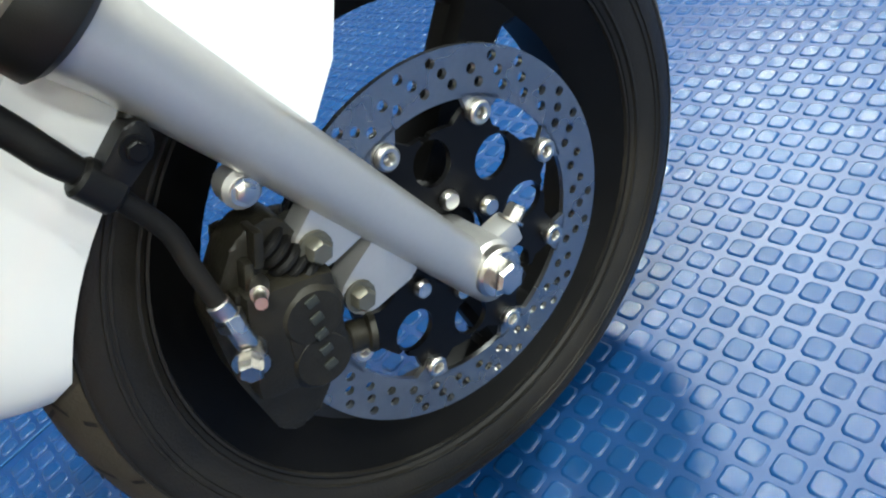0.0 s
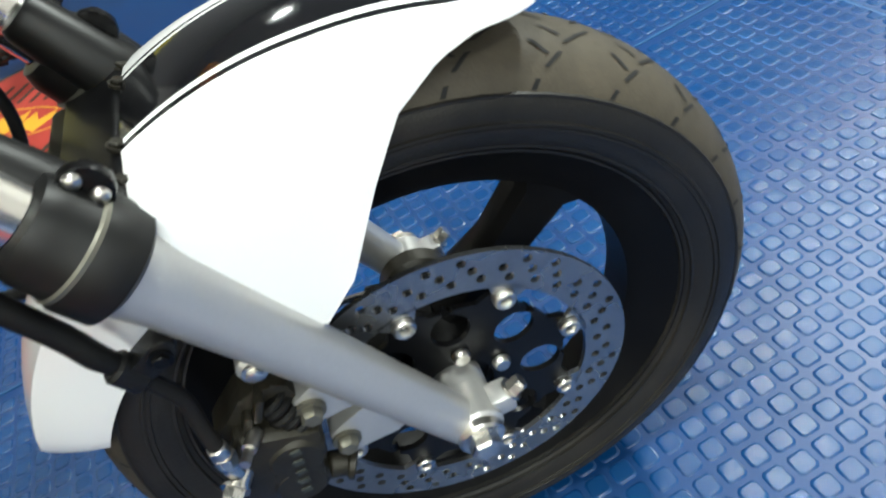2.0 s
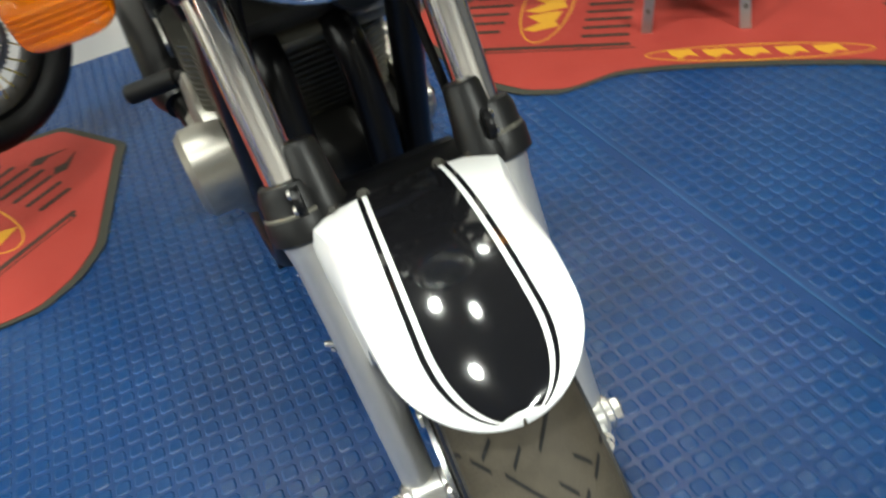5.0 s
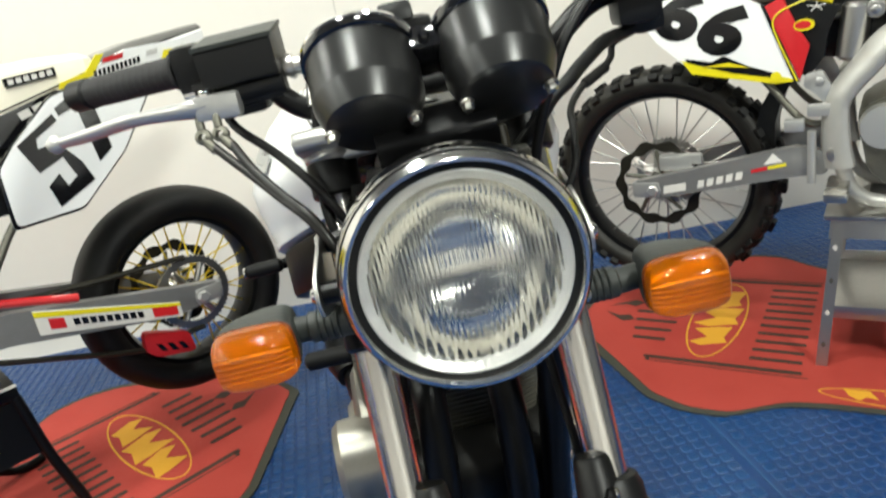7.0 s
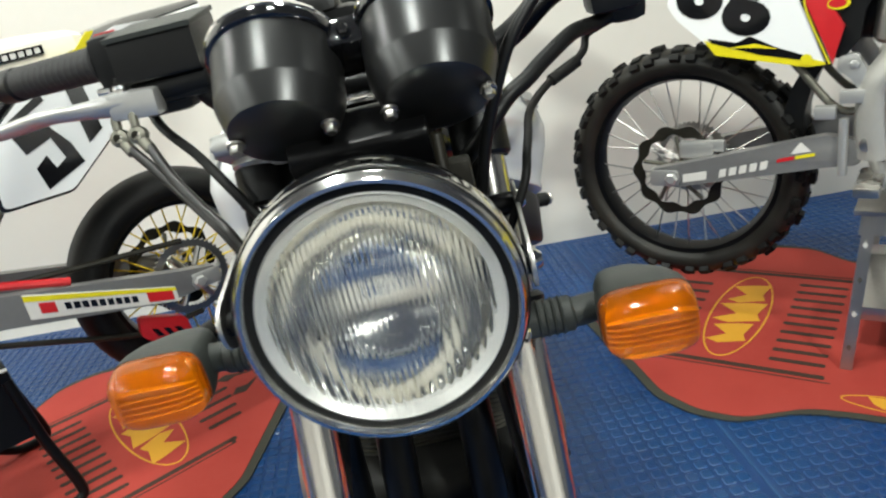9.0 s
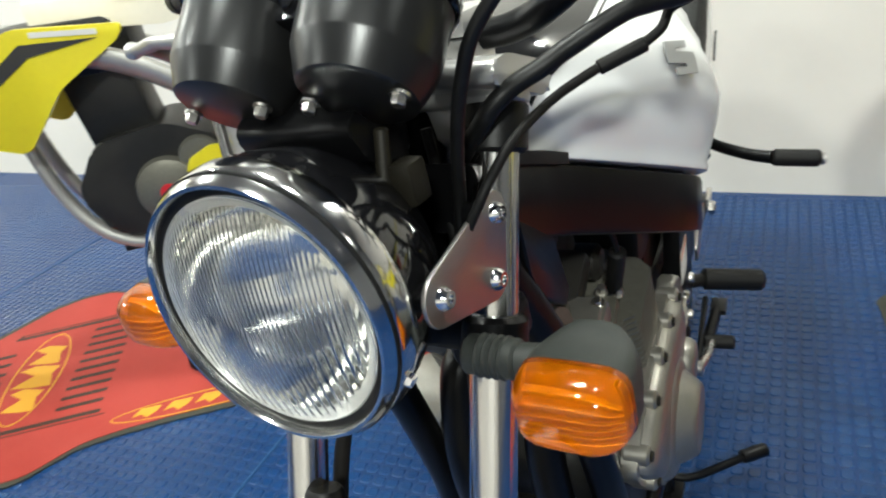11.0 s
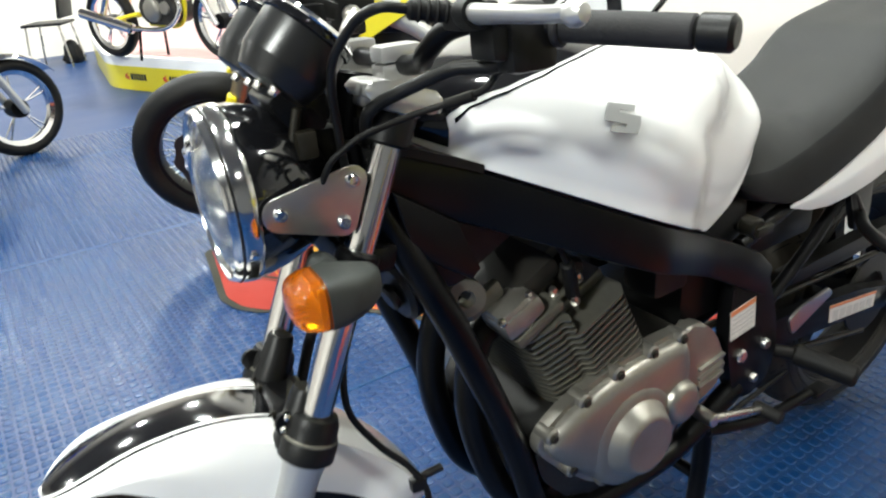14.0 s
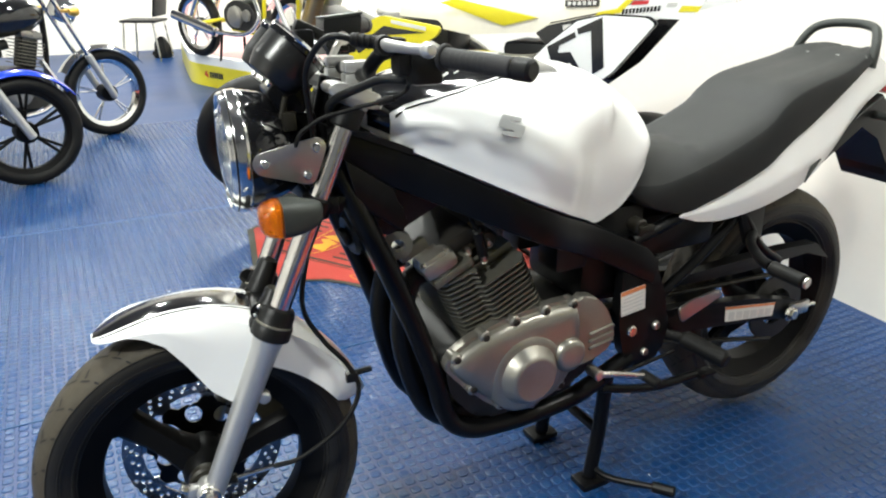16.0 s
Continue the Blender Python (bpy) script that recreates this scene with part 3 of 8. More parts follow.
# front mudguard: white shell, black centre stripe with pinstripes
def fender_shell():
    bm = bmesh.new()
    cols, us = [], np.concatenate([np.linspace(0, 0.72, 22), 0.72 + 0.28 * np.sin(np.linspace(0, math.pi / 2, 15))[1:]])
    lowx = [-0.090, -0.072, -0.040, -0.010, 0.025, 0.054, 0.086, 0.120, 0.160]
    lowz = [0.520, 0.484, 0.450, 0.474, 0.528, 0.566, 0.584, 0.590, 0.592]
    kinds = None
    for u in us:
        ang = radians(-19.5 + 47.5 * u)
        R = 0.325 + 0.004 * math.sin(u * math.pi)
        tx, tz = AXLE.x + R * math.sin(ang), AXLE.z + R * math.cos(ang)
        tip = max(0.0, (u - 0.72) / 0.28)
        squeeze = math.sqrt(max(1 - tip ** 2.2, 0.0006))
        w = 0.095 - 0.031 * u
        zl = float(np.interp(tx, lowx, lowz))
        drop = 0.012 + 0.016 * (1 - tip)
        band = 0.034 + 0.006 * u                      # half the black stripe
        rise = max(0.0, 1 - u / 0.45)
        full = 0.80 + 0.15 * rise
        edge = full * w
        ys = [band * k / 4 for k in range(5)] + [band + 0.0045, band + 0.0090] + [band + 0.0090 + (edge - band - 0.0090) * k / 3 for k in (1, 2, 3)]
        kinds = [1, 1, 1, 1, 0, 1, 0, 0, 0] + [0] * 11
        half = []
        for y in ys:
            q = y / edge
            half.append((y * squeeze, tz - drop * 0.42 * q ** (1.9 + 1.2 * rise)))
        z0 = tz - drop * 0.42
        for k in range(1, 12):
            q = k / 11
            y = (w * (full + (1 - full) * math.sin(min(q * 2.6, 1) * math.pi / 2)) + 0.004 * q * (1 - u)) * squeeze
            half.append((y, z0 + (min(zl, z0 - 0.003) - z0) * (q ** 1.15)))
        cols.append([(tx, -y, z) for y, z in half[:0:-1]] + [(tx, y, z) for y, z in half])
    vs = [[bm.verts.new(p) for p in ring] for ring in cols]
    side = kinds[::-1] + kinds
    for i in range(len(vs) - 1):
        for k in range(len(side)):
            f = bm.faces.new((vs[i][k], vs[i][k + 1], vs[i + 1][k + 1], vs[i + 1][k]))
            f.material_index = 0 if i >= len(vs) - 4 else side[k]
    bmesh.ops.recalc_face_normals(bm, faces=bm.faces[:])
    return thick(bm, 0.003)


fender = fpart("front_mudguard", fender_shell(), [M_WHITE, M_BLACKGLOSS], label="white front mudguard with black centre stripe", angle=45)


def rear_guard():
    bm = bmesh.new()
    rings = []
    for u in np.linspace(0, 1, 16):
        ang = radians(-24 - 49 * u)
        R = 0.315 + 0.008 * u
        tx, tz = AXLE.x + R * math.sin(ang), AXLE.z + R * math.cos(ang)
        w = (0.072 - 0.014 * u ** 3) * math.sqrt(1 - 0.9 * max(0, (u - 0.78) / 0.22) ** 2.4)
        depth = 0.068 - 0.026 * u if u < 0.9 else 0.068 - 0.026 * u - 0.028 * (u - 0.9) / 0.1
        nrm = Vector((math.sin(ang), 0, math.cos(ang)))
        ring = []
        for v in np.linspace(-1, 1, 21):
            a = abs(v)
            if a < 0.5:
                q = a / 0.5
                ring.append((tx - nrm.x * 0.010 * q * q, math.copysign(w * 0.86 * q, v), tz - nrm.z * 0.010 * q * q))
            else:
                q = (a - 0.5) / 0.5
                d = 0.010 + depth * q
                ring.append((tx - nrm.x * d, math.copysign(w * (0.86 + 0.14 * math.sin(q * math.pi / 2)), v), tz - nrm.z * d))
        rings.append(ring)
    return thick(skin(rings, closed=False, caps=False), 0.003)


fpart("rear_mudguard", rear_guard(), M_WHITE, label="white rear half of the front mudguard", angle=45)

# brake caliper behind the right leg
caliper = fpart("brake_caliper", join(
    prism(rounded([(-0.085, 0.425), (-0.112, 0.428), (-0.150, 0.395), (-0.160, 0.350), (-0.160, 0.290), (-0.140, 0.282), (-0.115, 0.300), (-0.090, 0.345), (-0.080, 0.390)], 0.008), -0.098, -0.070, 0.004),
    box((-0.118, -0.100, 0.360), (0.058, 0.034, 0.075), 0.010, Matrix.Rotation(radians(24), 4, "Y")),
    box((-0.112, -0.046, 0.352), (0.055, 0.022, 0.110), 0.008, Matrix.Rotation(radians(24), 4, "Y"))), M_CALIPER, label="weathered black brake caliper")
for p in ((-0.104, 0.366), (-0.114, 0.336)):
    fpart("piston_cover", join(rod((p[0], -0.085, p[1]), (p[0], -0.119, p[1]), 0.0215, 28, 0.004), box((-0.109, -0.115, 0.351), (0.036, 0.007, 0.030), 0.003, Matrix.Rotation(radians(18), 4, "Y")) if p[1] > 0.35 else bmesh.new()), M_CALIPER, caliper)
fpart("slide_boot", join(*[rod(Vector((-0.1005, -0.094, 0.414)).lerp(Vector((-0.0913, -0.101, 0.380)), k / 5), Vector((-0.1005, -0.094, 0.414)).lerp(Vector((-0.0913, -0.101, 0.380)), (k + 0.85) / 5), 0.0135 - 0.0012 * (k % 2), 16, 0.002) for k in range(5)]), M_RUBBER, caliper)
for k in range(3):
    fpart("cooling_rib", box((-0.106 - 0.014 * k, -0.098, 0.418 - 0.012 * k), (0.006, 0.020, 0.022), 0.002, Matrix.Rotation(radians(30), 4, "Y")), M_CALIPER, caliper)
fpart("pad_pin", join(rod((-0.096, -0.104, 0.325), (-0.078, -0.104, 0.316), 0.0105, 16, 0.002), lathe([(0.0105, 0), (0.0135, 0.002), (0.0135, 0.006), (0.006, 0.007), (0, 0.006)], 18, axis_to((-0.082, -0.104, 0.318), (0.9, -0.3, -0.4)))), M_CALIPER, caliper)
for i in range(5):
    fpart("cast_mark", box((-0.1005 - 0.0030 * i, -0.1195, 0.377 - 0.0115 * i), (0.008, 0.002, 0.006), 0.0008), M_GREYPLASTIC, caliper)
fpart("bleed_nipple", join(rod((-0.116, -0.108, 0.402), (-0.121, -0.122, 0.406), 0.0052, 12), rod((-0.121, -0.122, 0.406), (-0.124, -0.134, 0.409), 0.0036, 10)), M_STEEL, caliper)
fpart("banjo", join(rod((-0.136, -0.104, 0.375), (-0.147, -0.124, 0.375), 0.0085, 16, 0.002), hexbolt((-0.147, -0.124, 0.375), (-0.45, -0.85, 0.0), 0.0078, 0.009), rod((-0.142, -0.117, 0.380), (-0.140, -0.114, 0.414), 0.0068, 14, 0.001), rod((-0.1415, -0.116, 0.396), (-0.140, -0.115, 0.404), 0.0082, 6)), M_STEEL, caliper, "plated hose fitting")
for p, q in (((-0.073, -0.099, 0.394), (-0.052, -0.093, 0.405)), ((-0.066, -0.098, 0.344), (-0.040, -0.093, 0.352))):
    lug = fpart("caliper_lug", join(prism(rounded([(p[0] - 0.016, p[2] - 0.012), (p[0] - 0.004, p[2] - 0.018), (q[0] + 0.012, q[2] - 0.026), (q[0] + 0.012, q[2] + 0.026), (p[0] - 0.004, p[2] + 0.017), (p[0] - 0.016, p[2] + 0.010)], 0.008), -0.103, -0.084, 0.003)), M_ALU, label="silver caliper mounting lug")
    fpart("mount_bolt", join(hexbolt(Vector(p) + Vector((-0.006, -0.006, 0)), (0, -1, 0), 0.0080, 0.009), rod(Vector(p) + Vector((-0.006, -0.005, 0)), Vector(p) + Vector((-0.006, 0.030, 0)), 0.011, 16)), M_FIN, lug)
fpart("leg_boss", join(rod((-0.085, -0.088, 0.448), (-0.060, -0.092, 0.452), 0.010, 16, 0.002), rod((-0.093, -0.100, 0.448), (-0.093, -0.080, 0.448), 0.0115, 18, 0.003)), M_ALU)
fpart("leg_boss_bolt", hexbolt((-0.093, -0.101, 0.448), (0, -1, 0), 0.006, 0.004), M_STEEL)
fpart("leg_boss", join(rod((-0.085, 0.088, 0.448), (-0.060, 0.092, 0.452), 0.010, 16, 0.002), rod((-0.093, 0.100, 0.448), (-0.093, 0.080, 0.448), 0.0115, 18, 0.003)), M_ALU)
# brake hose with its clamp
fpart("brake_hose", tube([(-0.140, -0.114, 0.412), (-0.1385, -0.110, 0.434), (-0.1360, -0.106, 0.458), (-0.142, -0.105, 0.482), (-0.148, -0.105, 0.503)], 0.0056, 12), M_RUBBER, label="black rubber brake hose")
fpart("brake_hose", tube([(-0.146, -0.105, 0.500), (-0.154, -0.105, 0.520), (-0.162, -0.102, 0.545), (-0.190, -0.098, 0.62), (-0.235, -0.080, 0.72), (-0.255, -0.060, 0.80), (-0.262, -0.07, 0.90)], [0.0062, 0.0078, 0.0078, 0.0078, 0.007, 0.006, 0.006], 12), M_RUBBER, label="black rubber brake hose")
clamp = fpart("hose_clamp", join(rod((-0.143, -0.105, 0.488), (-0.151, -0.105, 0.508), 0.0105, 18, 0.002), prism(rounded([(-0.140, 0.490), (-0.146, 0.503), (-0.120, 0.517), (-0.112, 0.512), (-0.116, 0.499)], 0.004), -0.112, -0.096, 0.002), rod((-0.118, -0.100, 0.512), (-0.108, -0.095, 0.519), 0.006, 12)), M_PLASTIC, label="black hose clamp on the fork leg")
fpart("clamp_bolt", hexbolt((-0.124, -0.113, 0.5045), (0, -1, 0), 0.0055, 0.004), M_BLACKPAINT, clamp)

# speedometer drive and cable on the left side
fpart("speedo_drive", join(rod(AXLE + Vector((0, 0.055, 0)), AXLE + Vector((0, 0.078, 0)), 0.034, 30, 0.004), rod(AXLE + Vector((-0.020, 0.070, -0.004)), AXLE + Vector((-0.050, 0.075, 0.0)), 0.009, 14, 0.002)), M_CALIPER)
fpart("speedo_cable_end", rod(AXLE + Vector((-0.048, 0.075, 0.0)), AXLE + Vector((-0.115, 0.080, 0.010)), 0.0048, 12), M_CHROME)
fpart("speedo_cable", tube([AXLE + Vector((-0.115, 0.080, 0.010)), (-0.150, 0.088, 0.310), (-0.225, 0.092, 0.360), (-0.262, 0.085, 0.420), (-0.245, 0.080, 0.475), (-0.205, 0.080, 0.530), (-0.175, 0.078, 0.60), (-0.195, 0.070, 0.70), (-0.235, 0.062, 0.82), (-0.25, 0.05, 0.93)], 0.0045, 10, 8), M_RUBBER)
fpart("cable_clip", join(box((-0.252, 0.080, 0.448), (0.022, 0.014, 0.018), 0.003), rod((-0.25, 0.075, 0.452), (-0.29, 0.075, 0.456), 0.006, 10)), M_PLASTIC)

# headlight
HC = STEER.inverted() @ Vector((-0.0896, -0.0186, 0.8645))
HD = (STEER.to_3x3().inverted() @ Vector((0.996, -0.089, -0.012))).normalized()
hm = axis_to(HC, HD) @ Matrix.Scale(1.042, 4)
headlight = fpart("headlight", lathe([(0, -0.125), (0.030, -0.122), (0.058, -0.108), (0.078, -0.082), (0.090, -0.052), (0.0950, -0.030), (0.0955, -0.0195), (0.088, -0.019)], 64, hm), M_BLACKGLOSS, label="round headlight in a black bowl with chrome rim")
fpart("rim", lathe([(0.0905, -0.020), (0.0962, -0.0195), (0.0976, -0.017), (0.0976, -0.012), (0.0966, -0.004), (0.0955, 0.001), (0.0948, 0.0016), (0.0934, 0.0065), (0.0908, 0.0105), (0.0885, 0.0105), (0.0868, 0.0075), (0.0865, -0.002), (0.0880, -0.018)], 72, hm, closed=True), M_RIM, headlight, "wide chrome headlight rim")
fpart("rim_groove", lathe([(0.0958, 0.0000), (0.0958, 0.0022), (0.0945, 0.0028), (0.0945, 0.0000)], 72, hm, closed=True), M_RUBBER, headlight)
fpart("rim_seal", lathe([(0.0867, 0.0035), (0.0840, 0.0025), (0.0812, 0.0030), (0.0812, -0.004), (0.0867, -0.004)], 72, hm, closed=True), M_RUBBER, headlight)


def reflector():
    """A faceted parabolic bowl with a bulb."""
    prof = [(0.0812, -0.002), (0.0785, -0.020), (0.0700, -0.042), (0.0550, -0.060), (0.0380, -0.072), (0.0200, -0.079), (0.0120, -0.081)]
    return lathe(prof, 48, hm)


fpart("reflector", reflector(), M_REFLECT, headlight, "mirrored bowl")
fpart("reflector_ring", lathe([(0.0811, 0.0030), (0.0800, 0.0034), (0.0735, -0.001), (0.0730, -0.005), (0.0811, -0.005)], 64, hm, closed=True), M_ALU, headlight)
fpart("bulb_shield", join(lathe([(0, 0.010), (0.007, 0.009), (0.0105, 0.0), (0.0105, -0.022), (0, -0.022)], 24, axis_to(HC - HD * 0.048, HD)), rod(HC - HD * 0.085, HC - HD * 0.05, 0.005, 12)), M_REFLECT, headlight)


def fluted_lens():
    """The glass: a shallow dome whose inner face carries upright flutes."""
    bm, R, cols, rows = bmesh.new(), 0.0815, 236, 30
    front, back = [], []
    for i in range(cols + 1):
        x = R * 0.9985 * math.sin((i / cols - 0.5) * math.pi) if i in (0, 1, cols - 1, cols) else -R * 0.998 + 2 * R * 0.998 * i / cols
        h = math.sqrt(max(R * R - x * x, 1e-8))
        fr, bk = [], []
        for j in range(rows + 1):
            y = h * math.sin((j / rows - 0.5) * math.pi)
            r = math.hypot(x, y) / R
            dome = 0.0125 * (1 - r * r)
            fade = min(1.0, max(0.0, (0.91 - r) * 25))
            if y > -0.010 + 0.010 * math.cos(x / R * 2):
                fl = 0.00042 * math.cos(x / 0.0018 * math.pi)
            elif abs(x) < 0.034 and y > -0.048:
                fl = 0.00032 * math.cos(x / 0.0021 * math.pi) + 0.00040 * math.cos(y / 0.0095 * math.pi)
            else:
                fl = 0.00055 * math.cos(x / 0.0034 * math.pi)
            fr.append(bm.verts.new((x, y, dome)))
            bk.append(bm.verts.new((x, y, dome - 0.0038 + fl * fade)))
        front.append(fr)
        back.append(bk)
    for side in (front, back):
        for a, b in zip(side, side[1:]):
            for j in range(rows):
                bm.faces.new((a[j], b[j], b[j + 1], a[j + 1]))
    for j in (0, rows):
        for i in range(cols):
            bm.faces.new((front[i][j], front[i + 1][j], back[i + 1][j], back[i][j]))
    for i in (0, cols):
        for j in range(rows):
            bm.faces.new((front[i][j], front[i][j + 1], back[i][j + 1], back[i][j]))
    return bm


_right = Vector((0, 0, 1)).cross(HD).normalized()
_top = HD.cross(_right)
LENSM = Matrix.Translation(HC + HD * 0.0055) @ Matrix((_right, _top, HD)).transposed().to_4x4() @ Matrix.Scale(1.042, 4)
lens = fpart("lens", moved(fluted_lens(), LENSM), M_GLASS, headlight, "clear fluted headlight glass", angle=60)
lens.visible_shadow = False
for s in (-1, 1):
    fpart("rim_screw", hexbolt(HC + Vector((-0.012, s * 0.088, -0.046)), (0, s, -0.5), 0.005, 0.006, False), M_CHROME, headlight)
# headlight brackets
for s in (-1, 1):
    ol = []
    tri = [((-0.132, 0.859), 0.019), ((-0.213, 0.879), 0.016), ((-0.197, 0.836), 0.015)]
    hull = []
    for (cx, cz), r in tri:
        hull += [(cx + r * math.cos(math.tau * k / 20), cz + r * math.sin(math.tau * k / 20)) for k in range(20)]
    hull = sorted(set(hull))

    def half_hull(seq):
        h = []
        for p in seq:
            while len(h) > 1 and (h[-1][0] - h[-2][0]) * (p[1] - h[-2][1]) - (h[-1][1] - h[-2][1]) * (p[0] - h[-2][0]) <= 0:
                h.pop()
            h.append(p)
        return h
    ol = half_hull(hull)[:-1] + half_hull(hull[::-1])[:-1]
    ys = sorted((s * 0.1125, s * 0.1160))
    br = fpart("headlight_bracket", prism(ol, ys[0], ys[1], 0.0008), M_BRUSHED, label="brushed metal headlight bracket")
    for (cx, cz), r in tri:
        fpart("bracket_bolt", lathe([(0, 0.003), (0.0035, 0.003), (0.0035, 0.006), (0.0055, 0.006), (0.0075, 0.003), (0.0085, 0), (0, 0)], 18, axis_to((cx, s * 0.116, cz), (0, s, 0))), M_CHROME, br)
    for sx, sy, szz in ((-0.132, 0.080, 0.859), (-0.213, 0.0935, 0.877), (-0.197, 0.0935, 0.836)):
        fpart("bracket_spacer", rod((sx, s * sy, szz), (sx, s * 0.1125, szz), 0.0095, 14), M_BLACKPAINT, br)
    # turn signal
    sz = 0.793 if s > 0 else 0.817
    LC = Vector((-0.146, 0.191 if s > 0 else -0.184, sz))

    def pill(x, wy, wz, dy=0.0, e=0.5, up=0.0):
        """One rounded oblong section of the lamp."""
        out = []
        for k in range(32):
            c, d = math.cos(math.tau * k / 32), math.sin(math.tau * k / 32)
            out.append((x, LC.y + s * dy + wy * math.copysign(abs(c) ** e, c), LC.z + up + wz * math.copysign(abs(d) ** e, d)))
        return out
    sig = fpart("turn_signal", skin([pill(x, wy, wz, dy, e, up) for x, wy, wz, dy, e, up in (
        (-0.203, 0.006, 0.006, -0.010, 0.8, 0.002), (-0.201, 0.0150, 0.0125, -0.009, 0.7, 0.002), (-0.196, 0.0205, 0.0165, -0.007, 0.62, 0.001), (-0.184, 0.0270, 0.0205, -0.004, 0.56, 0.0),
        (-0.170, 0.0315, 0.0240, -0.001, 0.52, 0.0), (-0.154, 0.0350, 0.0265, 0, 0.48, 0.0), (-0.1390, 0.0362, 0.0266, 0, 0.46, 0.0))]), M_GREYPLASTIC, label="turn signal with amber lens and dark grey body", angle=50)
    amb = fpart("amber_lens", skin([pill(-0.1388 + (x + 0.1463) * 0.86, 0.0360 * f, 0.0262 * (f + g), 0, e) for x, f, g, e in (
        (-0.1463, 0.995, 0.0, 0.46), (-0.140, 0.990, 0.0, 0.46), (-0.130, 0.965, -0.01, 0.48), (-0.121, 0.905, -0.02, 0.52), (-0.1145, 0.80, -0.03, 0.56), (-0.1105, 0.64, -0.04, 0.62), (-0.1085, 0.42, -0.03, 0.7), (-0.1078, 0.18, 0.0, 0.8))]), M_AMBER, sig, "amber plastic lens", angle=60)
    amb.visible_shadow = False
    fpart("amber_reflector", skin([pill(x + 0.0078, 0.0330 * f, 0.0240 * f, 0, 0.5) for x, f in ((-0.1440, 1.0), (-0.1450, 0.86), (-0.1458, 0.5), (-0.1460, 0.1))]), M_AMBERBACK, sig)
    fpart("lens_rib", join(*[box((-0.1325, LC.y, LC.z - 0.0190 + 0.0042 * k), (0.0030, 0.054, 0.0010), 0.0002, seg=1) for k in range(6)], *[box((-0.1325, LC.y + q * (0.0275 + 0.0026 * k), LC.z), (0.0050, 0.0012, 0.038), 0.0003, seg=1) for q in (-1, 1) for k in range(2)]), M_AMBERBACK, sig)
    fpart("stem", join(rod((-0.166, s * 0.100, sz), (-0.166, s * 0.140, sz), 0.0145, 18, 0.002), rod((-0.166, s * 0.139, sz), (-0.170, s * 0.170, sz), 0.012, 18), *[lathe([(0.0145, -0.0015), (0.0158, 0), (0.0145, 0.0015)], 18, axis_to((-0.166, s * (0.112 + 0.006 * k), sz), (0, 1, 0))) for k in range(4)]), M_GREYPLASTIC, sig)

# instruments
GD = Vector((-0.70, 0, 0.714)).normalized()
for s in (-1, 1):
    g0 = Vector((-0.154, s * 0.0555 + 0.019, 0.982))
    gm = axis_to(g0, GD) @ Matrix.Diagonal((0.93, 0.93, 1, 1))
    gauge = fpart("instrument", lathe([(0, 0.0), (0.038, 0.0), (0.0415, 0.002), (0.0495, 0.022), (0.0500, 0.024), (0.0515, 0.064), (0.047, 0.066), (0, 0.066)], 48, gm), M_CUP, label="black cylindrical instrument housing")
    fpart("bezel", lathe([(0.0512, 0.062), (0.0545, 0.064), (0.0550, 0.070), (0.0520, 0.077), (0.0475, 0.078), (0.0465, 0.072), (0.0465, 0.062)], 48, gm, closed=True), M_BLACKGLOSS, gauge)
    fpart("bezel_ring", lathe([(0.0540, 0.0715), (0.0550, 0.0735), (0.0530, 0.0775), (0.0505, 0.0765)], 48, gm, closed=True), M_CHROME, gauge)
    fpart("dial_glass", lathe([(0, 0.074), (0.0475, 0.0725), (0.0475, 0.071), (0, 0.071)], 40, gm), M_GLASS, gauge)
    for yy in (-0.045, 0.045):
        fpart("instrument_bolt", hexbolt(g0 + Vector((0.002, yy * 0.76, 0.002)) - GD * 0.002, -GD, 0.0048, 0.007, True), M_STEEL, gauge)
fpart("instrument_bracket", join(prism(rounded([(-0.21, 0.925), (-0.165, 0.935), (-0.150, 0.965), (-0.19, 0.985), (-0.215, 0.975)], 0.008), -0.040, 0.062, 0.003), box((-0.225, 0, 1.035), (0.03, 0.06, 0.04), 0.008)), M_BLACKPAINT, label="black bracket under the instruments")
fpart("instrument_bridge", join(box(Vector((-0.154, 0.019, 0.982)) + GD * 0.062, (0.040, 0.040, 0.026), 0.006, axis_to((0, 0, 0), GD)), hexbolt(Vector((-0.139, 0.019, 0.996)) + GD * 0.060, (0.72, 0, 0.7), 0.0045, 0.004)), M_BLACKGLOSS, label="black bridge between the instruments")
fpart("warning_panel", join(box((-0.235, 0, 1.052), (0.05, 0.03, 0.02), 0.006, Matrix.Rotation(radians(-25), 4, "Y")), hexbolt((-0.205, 0.0, 1.015), (0.9, 0, -0.4), 0.005, 0.006)), M_PLASTIC)
fpart("ignition_switch", join(rod((-0.25, 0, 0.90), (-0.27, 0, 0.975), 0.022, 20, 0.003), box((-0.21, 0.02, 0.90), (0.04, 0.05, 0.05), 0.008), box((-0.2, -0.04, 0.915), (0.05, 0.04, 0.04), 0.008)), M_BLACKPAINT)
for y, zt in ((0.03, 0.915), (-0.02, 0.92), (0.065, 0.905)):
    fpart("connector", join(rod((-0.165, y, zt), (-0.180, y, zt + 0.05), 0.0055, 12, 0.002), box((-0.180, y + 0.012, zt + 0.012), (0.022, 0.018, 0.030), 0.004)), M_CALIPER)
